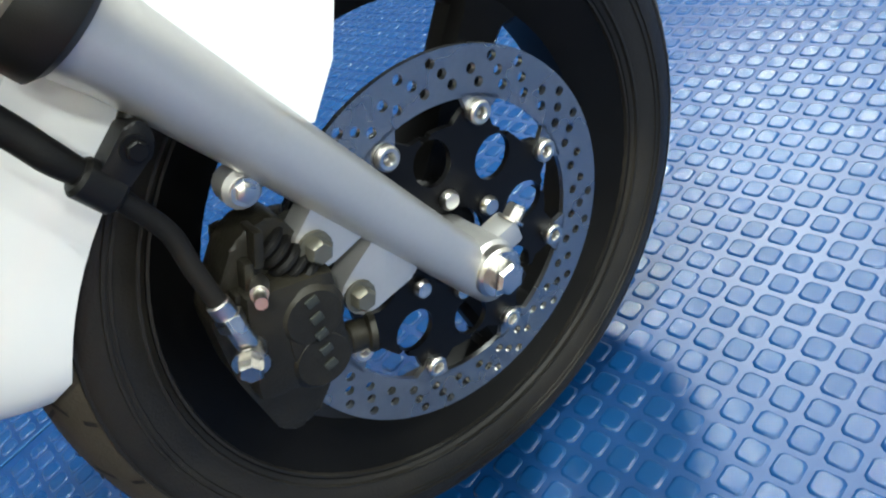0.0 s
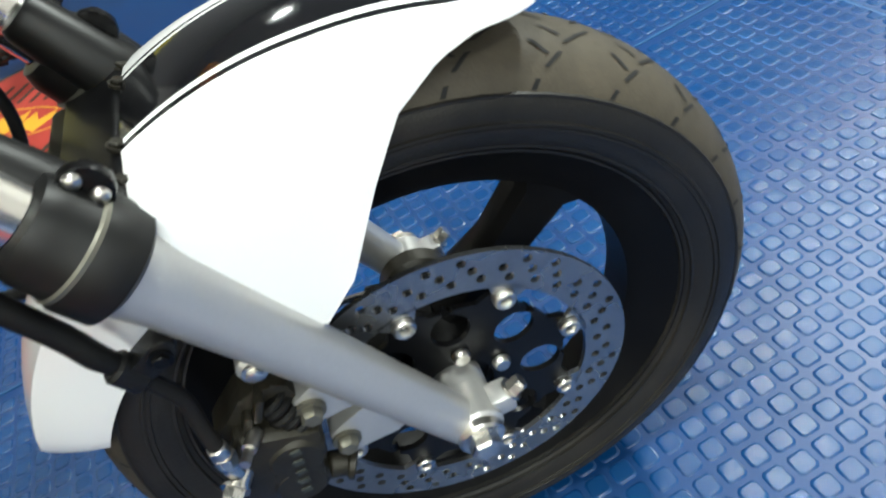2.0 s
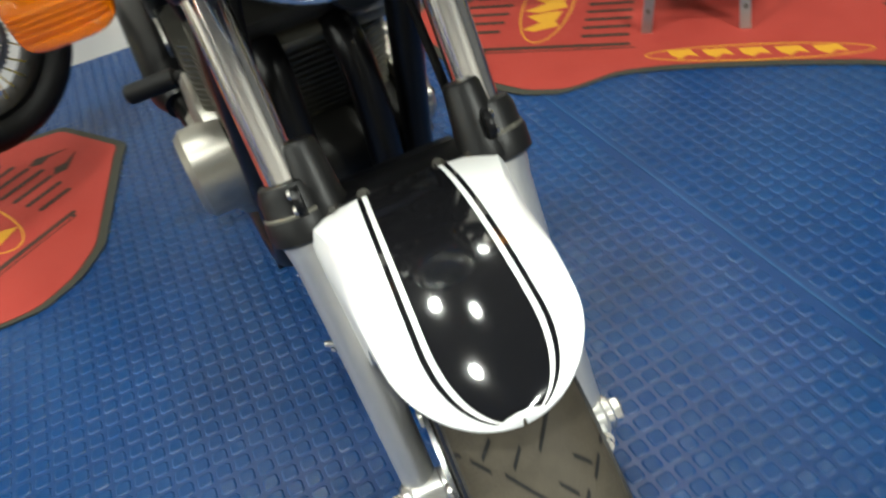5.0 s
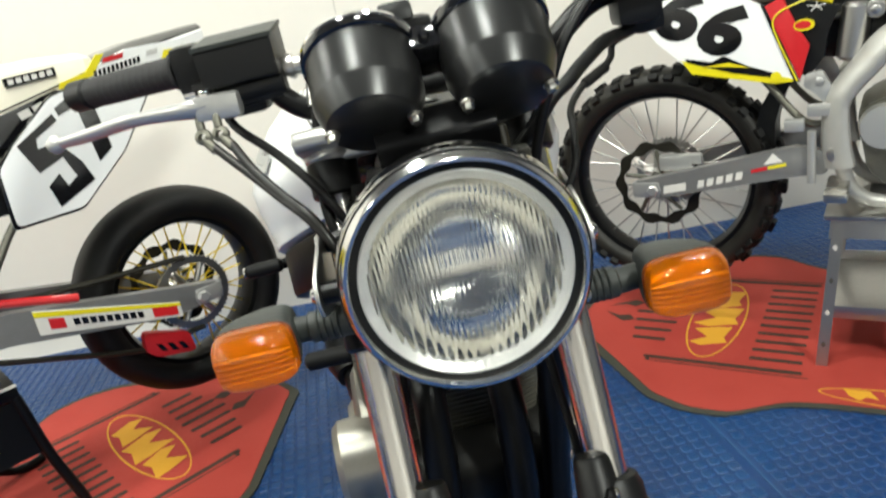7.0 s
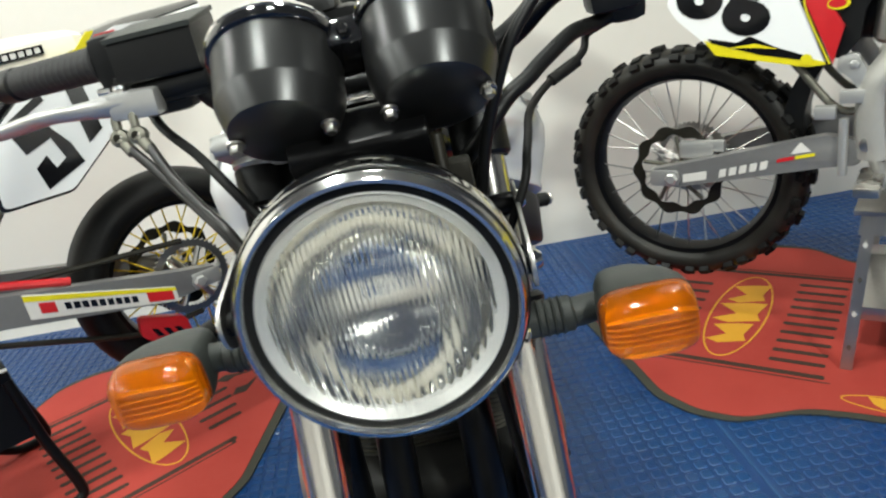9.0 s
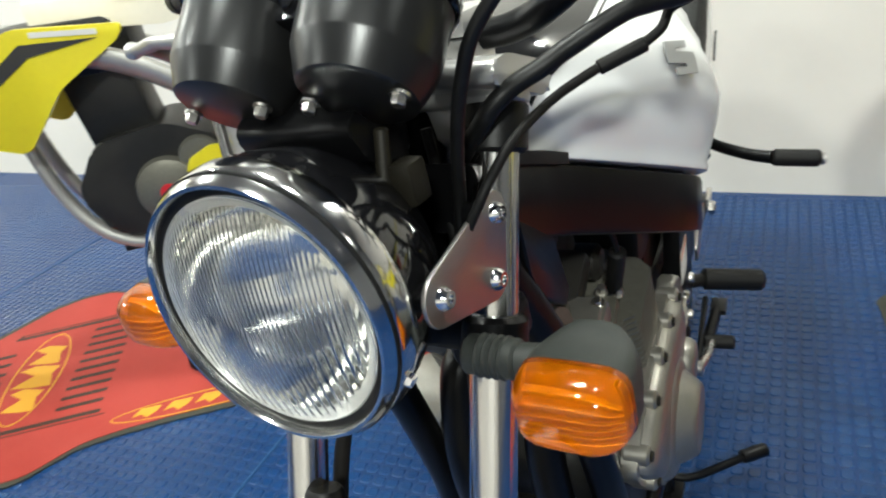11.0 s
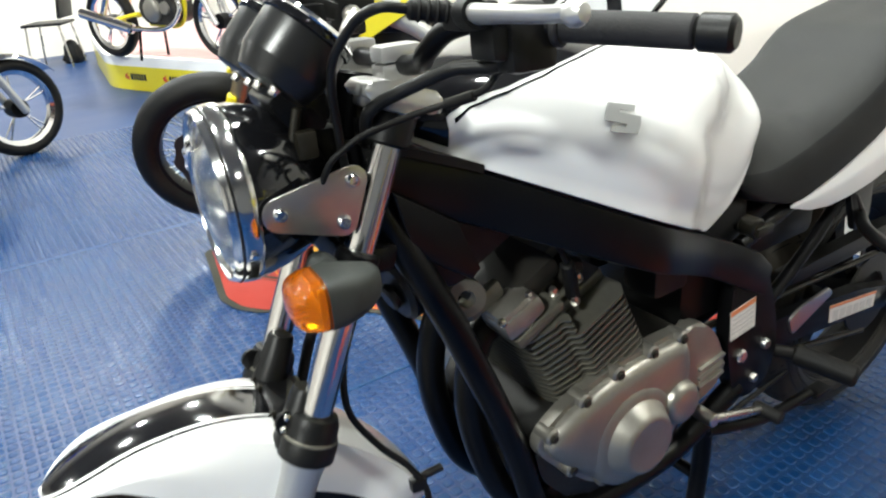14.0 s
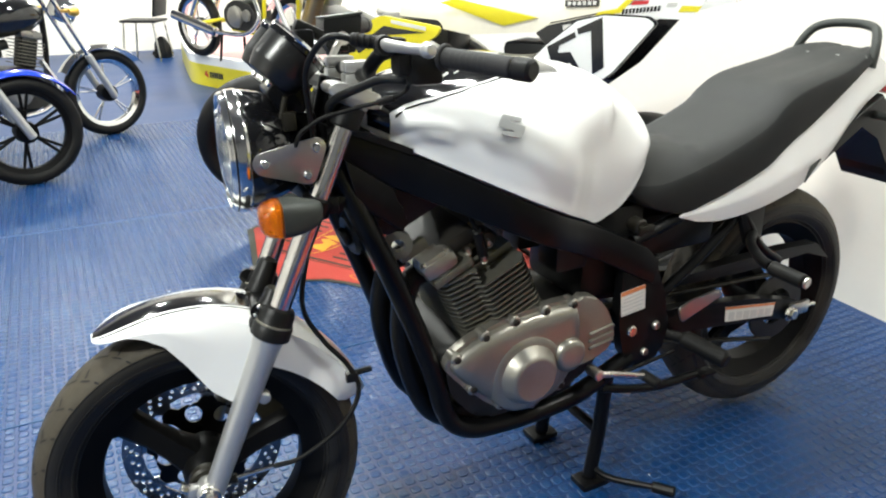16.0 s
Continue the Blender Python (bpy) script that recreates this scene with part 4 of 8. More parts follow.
# top clamp, risers, handlebar
fpart("top_clamp", join(prism(rounded([(-0.330, 0.950), (-0.262, 0.964), (-0.256, 0.940), (-0.324, 0.926)], 0.006), -0.085, 0.085, 0.004), rod(fork_at(0.935, 0.0935), fork_at(0.965, 0.0935), 0.028, 28, 0.004), rod(fork_at(0.935, -0.0935), fork_at(0.965, -0.0935), 0.028, 28, 0.004)), M_ALU, label="silver upper fork clamp")
fpart("stem_nut", hexbolt((-0.308, 0, 0.960), FU, 0.017, 0.010), M_CHROME)
fpart("lower_yoke", prism(rounded([(-0.26, 0.79), (-0.195, 0.805), (-0.188, 0.775), (-0.25, 0.76)], 0.006), -0.10, 0.10, 0.004), M_BLACKPAINT)
fpart("steering_head", rod((-0.225, 0, 0.755), (-0.315, 0, 0.945), 0.030, 28, 0.003), M_BLACKPAINT)
BARR = [(-0.303, -0.120, 0.998), (-0.316, -0.160, 1.046), (-0.333, -0.198, 1.054), (-0.354, -0.233, 1.051), (-0.429, -0.377, 1.047)]
BAR = [(-0.300, 0, 0.986), (-0.300, 0.085, 0.983), (-0.303, 0.120, 0.988), (-0.299, 0.146, 1.000), (-0.310, 0.182, 1.022), (-0.338, 0.222, 1.027), (-0.372, 0.267, 1.018), (-0.444, 0.402, 1.006)]
fpart("handlebar", tube(BARR[::-1] + [(-0.300, -0.085, 0.986)] + BAR, 0.0112, 16, 8), M_BLACKPAINT, label="black tubular handlebar")
for s in (-1, 1):
    riser = fpart("riser", join(box((-0.297, s * 0.068, 0.957), (0.040, 0.034, 0.034), 0.006), box((-0.298, s * 0.068, 0.977), (0.050, 0.036, 0.018), 0.005)), M_ALU, label="silver handlebar riser")
    fpart("riser_cap", box((-0.298, s * 0.068, 0.996), (0.050, 0.036, 0.019), 0.006), M_ALU, riser)
    fpart("clamp_end", prism(rounded([(-0.240, 0.976), (-0.236, 0.962), (-0.312, 0.930), (-0.324, 0.934), (-0.322, 0.954), (-0.262, 0.976)], 0.006), *sorted((s * 0.058, s * 0.122)), 0.006), M_ALU, riser)
    fpart("fork_cover", rod(fork_at(0.904, s * 0.0960), fork_at(0.938, s * 0.0960), 0.0250, 28, 0.003), M_PLASTIC, riser, "black sleeve under the fork clamp")
    gy = [Vector((-0.374, 0.270, 1.018)), Vector((-0.444, 0.402, 1.006))] if s > 0 else [Vector((-0.352, -0.230, 1.051)), Vector((-0.430, -0.379, 1.047))]
    d = (gy[1] - gy[0]).normalized()
    gr = 0.0145 if s > 0 else 0.0165
    grip = fpart("grip", join(rod(gy[0], gy[1] - d * 0.030, gr, 20, 0.002), rod(gy[0] - d * 0.004, gy[0] + d * 0.004, gr + 0.0045, 20, 0.002)), M_GRIP, label="black rubber handlebar grip")
    for k in range(8 if s > 0 else 11):
        q = gy[0] + d * (0.012 + 0.010 * k)
        fpart("grip_rib", lathe([(gr - 0.0001, -0.003), (gr + 0.0007, 0), (gr - 0.0001, 0.003)], 18, axis_to(q, d + Vector((0, 0, 0.45)))), M_GRIP, grip)
    fpart("bar_end", rod(gy[1] - d * 0.030, gy[1] + d * 0.002, gr + 0.001, 20, 0.004), M_PLASTIC, grip, "glossy black bar end")
    if s > 0:
        house = join(box((-0.350, 0.248, 1.006), (0.050, 0.036, 0.052), 0.010), box((-0.330, 0.236, 1.010), (0.040, 0.046, 0.034), 0.008), box((-0.322, 0.252, 1.030), (0.020, 0.016, 0.012), 0.003))
    else:
        house = join(box((-0.346, -0.216, 1.050), (0.042, 0.034, 0.050), 0.010), box((-0.338, -0.190, 1.020), (0.034, 0.060, 0.036), 0.008), box((-0.318, -0.168, 1.010), (0.040, 0.050, 0.026), 0.008))
    fpart("switch_housing", house, M_PLASTIC, label="black handlebar switch housing")
# front brake master cylinder and lever on the right
res = fpart("brake_reservoir", prism(rounded([(-0.352, 1.026), (-0.284, 1.030), (-0.287, 1.066), (-0.358, 1.073)], 0.003), -0.196, -0.121, 0.004), M_PLASTIC, label="square black brake fluid reservoir")
fpart("reservoir_cap", prism([(-0.2855, 1.0660), (-0.3595, 1.0733), (-0.3592, 1.0775), (-0.2852, 1.0702)], -0.198, -0.119, 0.001), M_GREYPLASTIC, res)
fpart("master_cylinder", join(rod((-0.300, -0.12, 1.022), (-0.300, -0.19, 1.020), 0.012, 16, 0.002), box((-0.312, -0.150, 1.020), (0.04, 0.055, 0.026), 0.006)), M_PLASTIC)
lever = fpart("brake_lever", join(box((-0.286, -0.187, 1.014), (0.024, 0.044, 0.024), 0.005, Matrix.Rotation(radians(-4), 4, "X")), tube([(-0.284, -0.190, 1.016), (-0.283, -0.215, 1.0165), (-0.287, -0.238, 1.0175), (-0.292, -0.263, 1.0185), (-0.300, -0.283, 1.0178), (-0.312, -0.304, 1.0155), (-0.328, -0.340, 1.0115), (-0.342, -0.374, 1.009)], [0.0115, 0.0105, 0.0088, 0.0078, 0.0080, 0.0084, 0.0078, 0.0065], 14, 8, flat=0.75)), M_ALU, label="silver brake lever")
fpart("lever_ball", lathe([(0, -0.010), (0.006, -0.008), (0.0098, -0.002), (0.0098, 0.002), (0.006, 0.008), (0, 0.010)], 16, axis_to((-0.344, -0.379, 1.009), (0.3, 1, 0))), M_ALU, lever)
fpart("pivot_screw", join(lathe([(0, 0.006), (0.005, 0.006), (0.0065, 0.004), (0.0065, 0), (0, 0)], 16, axis_to((-0.285, -0.196, 1.026), (0, 0, 1))), box((-0.288, -0.210, 1.029), (0.010, 0.012, 0.007), 0.002)), M_CHROME, lever)
for yu, xu in ((-0.2080, -0.277), (-0.1900, -0.273)):
    fpart("hose_union", join(tube([(-0.290, yu + 0.012, 1.014), (xu - 0.005, yu + 0.001, 1.008), (xu, yu, 0.996)], 0.0042, 10, 5), lathe([(0.004, -0.006), (0.0078, -0.004), (0.0078, 0.004), (0.004, 0.006)], 16, axis_to((xu, yu, 0.989), (1, 0, 0.2))), rod((xu, yu, 0.987), (xu + 0.008, yu + 0.010, 0.975), 0.0052, 12, 0.001)), M_FIN, label="dull plated hose union")
fpart("brake_hose", tube([(-0.270, -0.199, 0.978), (-0.250, -0.171, 0.951), (-0.225, -0.143, 0.926), (-0.200, -0.117, 0.903), (-0.185, -0.095, 0.86), (-0.20, -0.085, 0.78), (-0.215, -0.10, 0.66)], 0.0044, 12, 8), M_HOSE, label="dark flexible brake hose")
fpart("brake_hose", tube([(-0.266, -0.181, 0.978), (-0.246, -0.163, 0.951), (-0.222, -0.138, 0.926), (-0.198, -0.113, 0.903), (-0.180, -0.090, 0.85), (-0.19, -0.08, 0.80)], 0.0044, 12, 8), M_HOSE, label="dark flexible brake hose")
fpart("throttle_cable", tube([(-0.345, -0.205, 1.030), (-0.31, -0.185, 0.990), (-0.270, -0.145, 0.960), (-0.235, -0.11, 0.925), (-0.24, -0.08, 0.86), (-0.28, -0.06, 0.80)], 0.0045, 10, 8), M_RUBBER)
fpart("clutch_cable", tube([(-0.258, 0.206, 1.045), (-0.234, 0.198, 1.049), (-0.220, 0.168, 1.038), (-0.206, 0.136, 1.007), (-0.204, 0.118, 0.975), (-0.210, 0.100, 0.93), (-0.22, 0.08, 0.86), (-0.24, 0.05, 0.80)], 0.0050, 12, 8), M_PLASTIC, label="black clutch cable")
fpart("mirror_mount", join(rod((-0.318, -0.122, 1.032), (-0.318, -0.098, 1.031), 0.0095, 18, 0.002), lathe([(0.009, -0.004), (0.0125, -0.003), (0.0125, 0.003), (0.009, 0.004)], 20, axis_to((-0.318, -0.114, 1.032), (0, 1, 0))), tube([(-0.318, -0.100, 1.031), (-0.306, -0.094, 1.026), (-0.296, -0.096, 1.008), (-0.290, -0.098, 0.992)], 0.0068, 12, 6)), M_STEEL, label="plated cable elbow beside the reservoir")
fpart("throttle_cable", tube([(-0.290, -0.098, 0.994), (-0.278, -0.102, 0.965), (-0.255, -0.108, 0.925), (-0.235, -0.105, 0.88), (-0.25, -0.08, 0.80)], 0.0046, 10, 8), M_RUBBER, label="black throttle cable")
# clutch lever and cables on the left
fpart("clutch_perch", join(box((-0.308, 0.226, 1.034), (0.040, 0.042, 0.024), 0.006), rod((-0.296, 0.216, 1.038), (-0.256, 0.205, 1.045), 0.0095, 16, 0.003), *[lathe([(0.0095, -0.002), (0.0112, 0), (0.0095, 0.002)], 18, axis_to((-0.290 + 0.008 * k, 0.2143 - 0.0022 * k, 1.0391 + 0.0014 * k), (1, -0.27, 0.17))) for k in range(4)]), M_RUBBER, label="black rubber boot over the clutch lever pivot")
fpart("lever_boot", tube([(-0.302, 0.228, 1.0355), (-0.296, 0.245, 1.0365), (-0.293, 0.266, 1.037)], [0.0135, 0.0160, 0.0145], 16, 6, flat=0.85), M_RUBBER, label="black rubber sleeve on the lever root")
fpart("clutch_lever", join(tube([(-0.300, 0.236, 1.036), (-0.293, 0.256, 1.037), (-0.296, 0.300, 1.037), (-0.303, 0.345, 1.036), (-0.312, 0.372, 1.036)], [0.011, 0.0115, 0.0092, 0.0082, 0.0080], 14, 8, flat=0.75), lathe([(0, -0.011), (0.007, -0.009), (0.0105, -0.003), (0.0105, 0.003), (0.007, 0.009), (0, 0.011)], 16, axis_to((-0.313, 0.376, 1.036), (-0.2, 1, 0)))), M_ALU, label="silver clutch lever with a ball end")
fpart("cable_boot", rod((-0.322, 0.197, 0.958), (-0.303, 0.168, 0.949), 0.0056, 12, 0.001), M_RUBBER)
fpart("switch_cable", tube([(-0.335, 0.240, 0.990), (-0.338, 0.225, 0.982), (-0.339, 0.211, 0.976), (-0.331, 0.205, 0.9645), (-0.318, 0.190, 0.9560), (-0.3053, 0.170, 0.9498), (-0.2769, 0.150, 0.9415), (-0.2526, 0.140, 0.9345), (-0.2248, 0.135, 0.9273), (-0.2063, 0.130, 0.9171), (-0.186, 0.122, 0.898), (-0.180, 0.095, 0.85), (-0.215, 0.075, 0.79), (-0.27, 0.08, 0.76)], 0.0036, 12, 8), M_RUBBER, label="thin black switch cable")
fpart("choke_cable", tube([(-0.335, 0.238, 0.990), (-0.328, 0.220, 0.986), (-0.3157, 0.205, 0.986), (-0.3003, 0.190, 0.9845), (-0.275, 0.160, 0.9712), (-0.2608, 0.145, 0.9633), (-0.249, 0.125, 0.9538), (-0.240, 0.105, 0.935), (-0.26, 0.06, 0.88), (-0.3, 0.06, 0.80)], 0.0070, 14, 8), M_PLASTIC, label="black sheathed wiring loom")

# ---- tank, seat and tail ----
TANK = [(-0.288, 0.908, 0.936, 0.034), (-0.297, 0.899, 0.946, 0.054), (-0.318, 0.886, 0.957, 0.073), (-0.345, 0.870, 0.966, 0.094), (-0.362, 0.861, 0.971, 0.112), (-0.400, 0.843, 0.980, 0.139), (-0.480, 0.805, 0.990, 0.185),
        (-0.530, 0.781, 0.993, 0.209), (-0.570, 0.762, 0.993, 0.219), (-0.610, 0.743, 0.991, 0.214), (-0.645, 0.726, 0.988, 0.203), (-0.680, 0.710, 0.984, 0.182), (-0.710, 0.696, 0.979, 0.165), (-0.737, 0.683, 0.974, 0.155),
        (-0.775, 0.690, 0.960, 0.146), (-0.815, 0.706, 0.940, 0.139), (-0.850, 0.742, 0.914, 0.134), (-0.876, 0.782, 0.888, 0.124), (-0.892, 0.815, 0.862, 0.100)]
SECTION = ((0.0, 0.0), (0.0, 0.45), (0.0, 0.905), (0.008, 0.932), (0.030, 0.937), (0.055, 0.930), (0.13, 0.950), (0.26, 0.983), (0.38, 0.995), (0.50, 0.958), (0.62, 0.892), (0.74, 0.805), (0.84, 0.70), (0.92, 0.56), (0.97, 0.38), (0.99, 0.20), (1.0, 0.0))
NUP = 8


def eased(rows, n):
    """Rows of numbers drawn out to smooth curves."""
    k = np.array(rows)
    k = np.vstack([2 * k[0] - k[1], k, 2 * k[-1] - k[-2]])
    out = []
    for i in range(1, len(k) - 2):
        p, a, b, q = k[i - 1:i + 3]
        for t in np.arange(n) / n:
            out.append(0.5 * (2 * a + (b - p) * t + (2 * p - 5 * a + 4 * b - q) * t * t + (3 * a - p - 3 * b + q) * t ** 3))
    return np.array(out + [k[-2]])


TANK_FINE = eased(TANK, 5)


def tank_key(x):
    ks = TANK_FINE[::-1]
    return [float(np.interp(x, ks[:, 0], ks[:, c])) for c in (1, 2, 3)]


def swept(x, w, t):
    """The knee hollow starts further back the higher it lies."""
    k = min(1.0, max(0.0, (t - 0.50) / 0.30)) * min(1.0, max(0.0, (x + 0.84) / 0.09))
    far = tank_key(min(x + 0.105 * k, -0.610))[2] if x < -0.610 else w
    return min(max(far, w), w + 0.045)


def tank_z(x, y):
    """The height of the tank's upper skin."""
    zb, zt, w = tank_key(x)
    w = swept(x, w, 0.8)
    up = SECTION[NUP:][::-1]
    return zb + (zt - zb) * float(np.interp(min(abs(y) / w, 1.0), [f for _, f in up], [t for t, _ in up]))


def tank_shell():
    rings = []
    for x, zb, zt, w in TANK_FINE.tolist():
        half = [(fw * swept(x, w, t), zb + (zt - zb) * t) for t, fw in SECTION]
        rings.append([(x, y, z) for y, z in half] + [(x, -y, z) for y, z in half[-2:0:-1]])
    return skin(rings)


def tank_ribbon(edge0, edge1, x0=-0.303, x1=-0.66, lift=0.0014):
    rows = []
    for x in np.linspace(x0, x1, 40):
        w = tank_key(x)[2] * 0.985
        a, b = min(edge0(x), w), min(edge1(x), w)
        rows.append([(x, y, tank_z(x, y) + lift) for y in np.linspace(a, b, 18)])
    return thick(skin(rows, closed=False, caps=False), 0.0006)


def stripe_edge(x):
    return float(np.interp(x, [-0.66, -0.58, -0.50, -0.45, -0.40, -0.37, -0.35, -0.335], [0.095, 0.112, 0.118, 0.117, 0.108, 0.097, 0.087, 0.080]))


tank = part("fuel_tank", tank_shell(), M_WHITE, bike, "white painted fuel tank with black top stripe", 45)
def tank_nose():
    """The stripe's lower end, which runs down both sides of the tank's front."""
    rows = []
    for x in np.linspace(-0.303, -0.334, 8):
        zb, zt, w = tank_key(x)
        half = [(fw * w + 0.0016, zb + (zt - zb) * t + 0.0012 * t) for t, fw in SECTION[6:]]
        rows.append([(x, y, z) for y, z in half] + [(x, -y, z) for y, z in half[-2::-1]])
    return thick(skin(rows, closed=False, caps=False), 0.0006)


part("stripe_nose", tank_nose(), M_BLACKGLOSS, tank, "", 60)
part("tank_stripe", tank_ribbon(lambda x: -stripe_edge(x), stripe_edge), M_BLACKGLOSS, tank, "glossy black top stripe", 60)
for s in (-1, 1):
    part("pinstripe", tank_ribbon(lambda x: s * (stripe_edge(x) + 0.004), lambda x: s * (stripe_edge(x) + 0.0058), -0.342), M_BLACKGLOSS, tank, "", 60)
    for k in range(4):
        x = -0.405 - 0.026 * k
        part("stripe_mark", tank_ribbon(lambda q: s * (0.078 + (q - x) * 0.45), lambda q: s * (0.0815 + (q - x) * 0.45 + 0.002 * (k % 2)), x, x - 0.018, 0.0024), M_STRIPEPRINT, tank)
part("filler_cap", lathe([(0.045, 0.0), (0.045, 0.008), (0.040, 0.012), (0.012, 0.013), (0, 0.013)], 32, axis_to((-0.545, 0, 0.990), (0, 0, 1))), M_CHROME, tank)

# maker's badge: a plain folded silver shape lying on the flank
_zb, _zt, _w = tank_key(-0.508)
BADGE_Y = _w * float(np.interp((0.905 - _zb) / (_zt - _zb), [t for t, _ in SECTION], [f for _, f in SECTION]))
for s in (-1, 1):
    half = [(-0.42, 0.52), (0.34, 0.52), (0.30, 0.30), (-0.10, 0.30), (-0.10, 0.20), (0.50, 0.13), (0.50, -0.10), (-0.50, 0.10)]
    up = prism(half, 0, 0.002)
    lo = prism([(-a, -b) for a, b in half], 0, 0.002)
    m = Matrix.Translation((-0.508, s * (BADGE_Y + 0.0030), 0.905)) @ Matrix.Rotation(radians(-s * 21), 4, "Z") @ Matrix.Rotation(radians(s * 28), 4, "X") @ Matrix.Rotation(radians(-13), 4, "Y") @ Matrix.Diagonal((-s * 0.044, s, 0.033, 1))
    part("badge", moved(join(up, lo), m), M_BADGE, tank, "folded silver badge")


SEAT = [(-0.846, 0.712, 0.832, 0.112, 0.100), (-0.875, 0.690, 0.832, 0.128, 0.100), (-0.925, 0.672, 0.815, 0.134, 0.085), (-0.985, 0.658, 0.803, 0.138, 0.060), (-1.050, 0.675, 0.802, 0.142, 0.042), (-1.100, 0.690, 0.814, 0.144, 0.036), (-1.170, 0.715, 0.840, 0.145, 0.034), (-1.216, 0.735, 0.862, 0.145, 0.032),
        (-1.250, 0.758, 0.890, 0.143, 0.030), (-1.290, 0.784, 0.912, 0.141, 0.028), (-1.350, 0.815, 0.925, 0.137, 0.024), (-1.460, 0.885, 0.944, 0.130, 0.020), (-1.540, 0.930, 0.963, 0.116, 0.012), (-1.600, 0.945, 0.968, 0.092, 0.008), (-1.640, 0.952, 0.962, 0.065, 0.004)]
SEAT_FINE = eased(SEAT, 5)


def seat_block():
    """A dual seat: narrow nose, dished rider's part, step and raised rear."""
    rings = []
    for x, zb, zt, w, drop in SEAT_FINE.tolist():
        m = zt - drop
        half = [(0, zb), (0.88 * w, zb), (0.985 * w, zb + 0.006), (1.0 * w, zb + 0.3 * (m - zb)), (0.975 * w, zb + 0.7 * (m - zb)), (0.925 * w, m - 0.003), (0.905 * w, m + 0.001), (0.87 * w, zt - 0.72 * drop), (0.78 * w, zt - 0.40 * drop), (0.62 * w, zt - 0.14 * drop), (0.35 * w, zt - 0.01), (0, zt - 0.004)] if drop < 0.05 else [(0, zb), (0.88 * w, zb), (0.985 * w, zb + 0.006), (1.0 * w, zb + 0.3 * (m - zb)), (0.98 * w, zb + 0.7 * (m - zb)), (0.945 * w, m - 0.003), (0.925 * w, m + 0.001), (0.87 * w, zt - 0.76 * drop), (0.76 * w, zt - 0.50 * drop), (0.60 * w, zt - 0.25 * drop), (0.34 * w, zt - 0.05 * drop), (0, zt)]
        rings.append([(x, y, z) for y, z in half] + [(x, -y, z) for y, z in half[-2:0:-1]])
    bm = skin(rings)
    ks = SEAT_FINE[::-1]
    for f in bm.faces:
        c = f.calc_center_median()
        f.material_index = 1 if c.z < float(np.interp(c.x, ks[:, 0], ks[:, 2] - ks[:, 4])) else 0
    return bm


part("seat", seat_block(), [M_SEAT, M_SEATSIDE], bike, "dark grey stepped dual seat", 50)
LOW = [(-0.973, 0.654), (-1.030, 0.636), (-1.089, 0.628), (-1.150, 0.630), (-1.215, 0.638), (-1.335, 0.663), (-1.393, 0.690), (-1.458, 0.735), (-1.519, 0.797), (-1.585, 0.843), (-1.690, 0.885)]
HIGH = [(-0.973, 0.659), (-1.030, 0.678), (-1.086, 0.698), (-1.195, 0.735), (-1.300, 0.800), (-1.413, 0.856), (-1.481, 0.918), (-1.530, 0.952), (-1.600, 0.948), (-1.690, 0.905)]


def tail_shell(s):
    """A side panel with a crease along its length."""
    rows = []
    for x in np.linspace(-0.973, -1.69, 42):
        lo = float(np.interp(-x, [-a for a, _ in LOW], [z for _, z in LOW]))
        hi = float(np.interp(-x, [-a for a, _ in HIGH], [z for _, z in HIGH]))
        base = 0.134 - 0.055 * max(0, (-x - 1.25) / 0.45) ** 1.4
        crease = 0.52 - 0.2 * min(1, max(0, (-x - 1.1) / 0.35))
        bulge = min(0.018, 0.10 * (hi - lo))
        rows.append([(x, s * (base + bulge * min(v / crease, (1 - v) / (1 - crease)) ** 0.85), lo + (hi - lo) * v) for v in np.linspace(0, 1, 13)])
    return thick(skin(rows, closed=False, caps=False), 0.003)


for s in (-1, 1):
    tail = part("tail_panel", tail_shell(s), M_WHITE, bike, "white tail side panel", 30)
    part("panel_vent", moved(prism(rounded([(-1.337, 0.684), (-1.382, 0.738), (-1.350, 0.722)], 0.004), 0, 0.004), Matrix.Translation((0, s * 0.1445, 0)) @ Matrix.Diagonal((1, s, 1, 1))), M_GREYPLASTIC, tail)
part("tail_cover", prism([(-1.53, 0.80), (-1.66, 0.865), (-1.69, 0.905), (-1.60, 0.935), (-1.52, 0.95)], -0.085, 0.085, 0.012), M_WHITE, bike)
RAIL = [(-1.556, 0.106, 0.925), (-1.564, 0.102, 0.960), (-1.582, 0.088, 0.994), (-1.600, 0.068, 1.009), (-1.614, 0.034, 1.015)]
part("grab_rail", tube(RAIL + [(-1.617, 0, 1.016)] + [(x, -y, z) for x, y, z in RAIL[::-1]], 0.0105, 14, 6), M_GREYPLASTIC, bike, "dark grey grab rail")
part("rear_mudguard", join(prism([(-1.36, 0.66), (-1.52, 0.76), (-1.68, 0.85), (-1.74, 0.80), (-1.82, 0.62), (-1.80, 0.60), (-1.70, 0.74), (-1.62, 0.78), (-1.50, 0.70), (-1.38, 0.63)], -0.075, 0.075, 0.006), box((-1.775, 0, 0.655), (0.02, 0.13, 0.06), 0.004, Matrix.Rotation(radians(18), 4, "Y"))), M_PLASTIC, bike, "black rear mudguard with plate holder")
part("tail_light", box((-1.715, 0, 0.875), (0.05, 0.14, 0.055), 0.012, Matrix.Rotation(radians(-15), 4, "Y")), M_REDPLASTIC, bike)
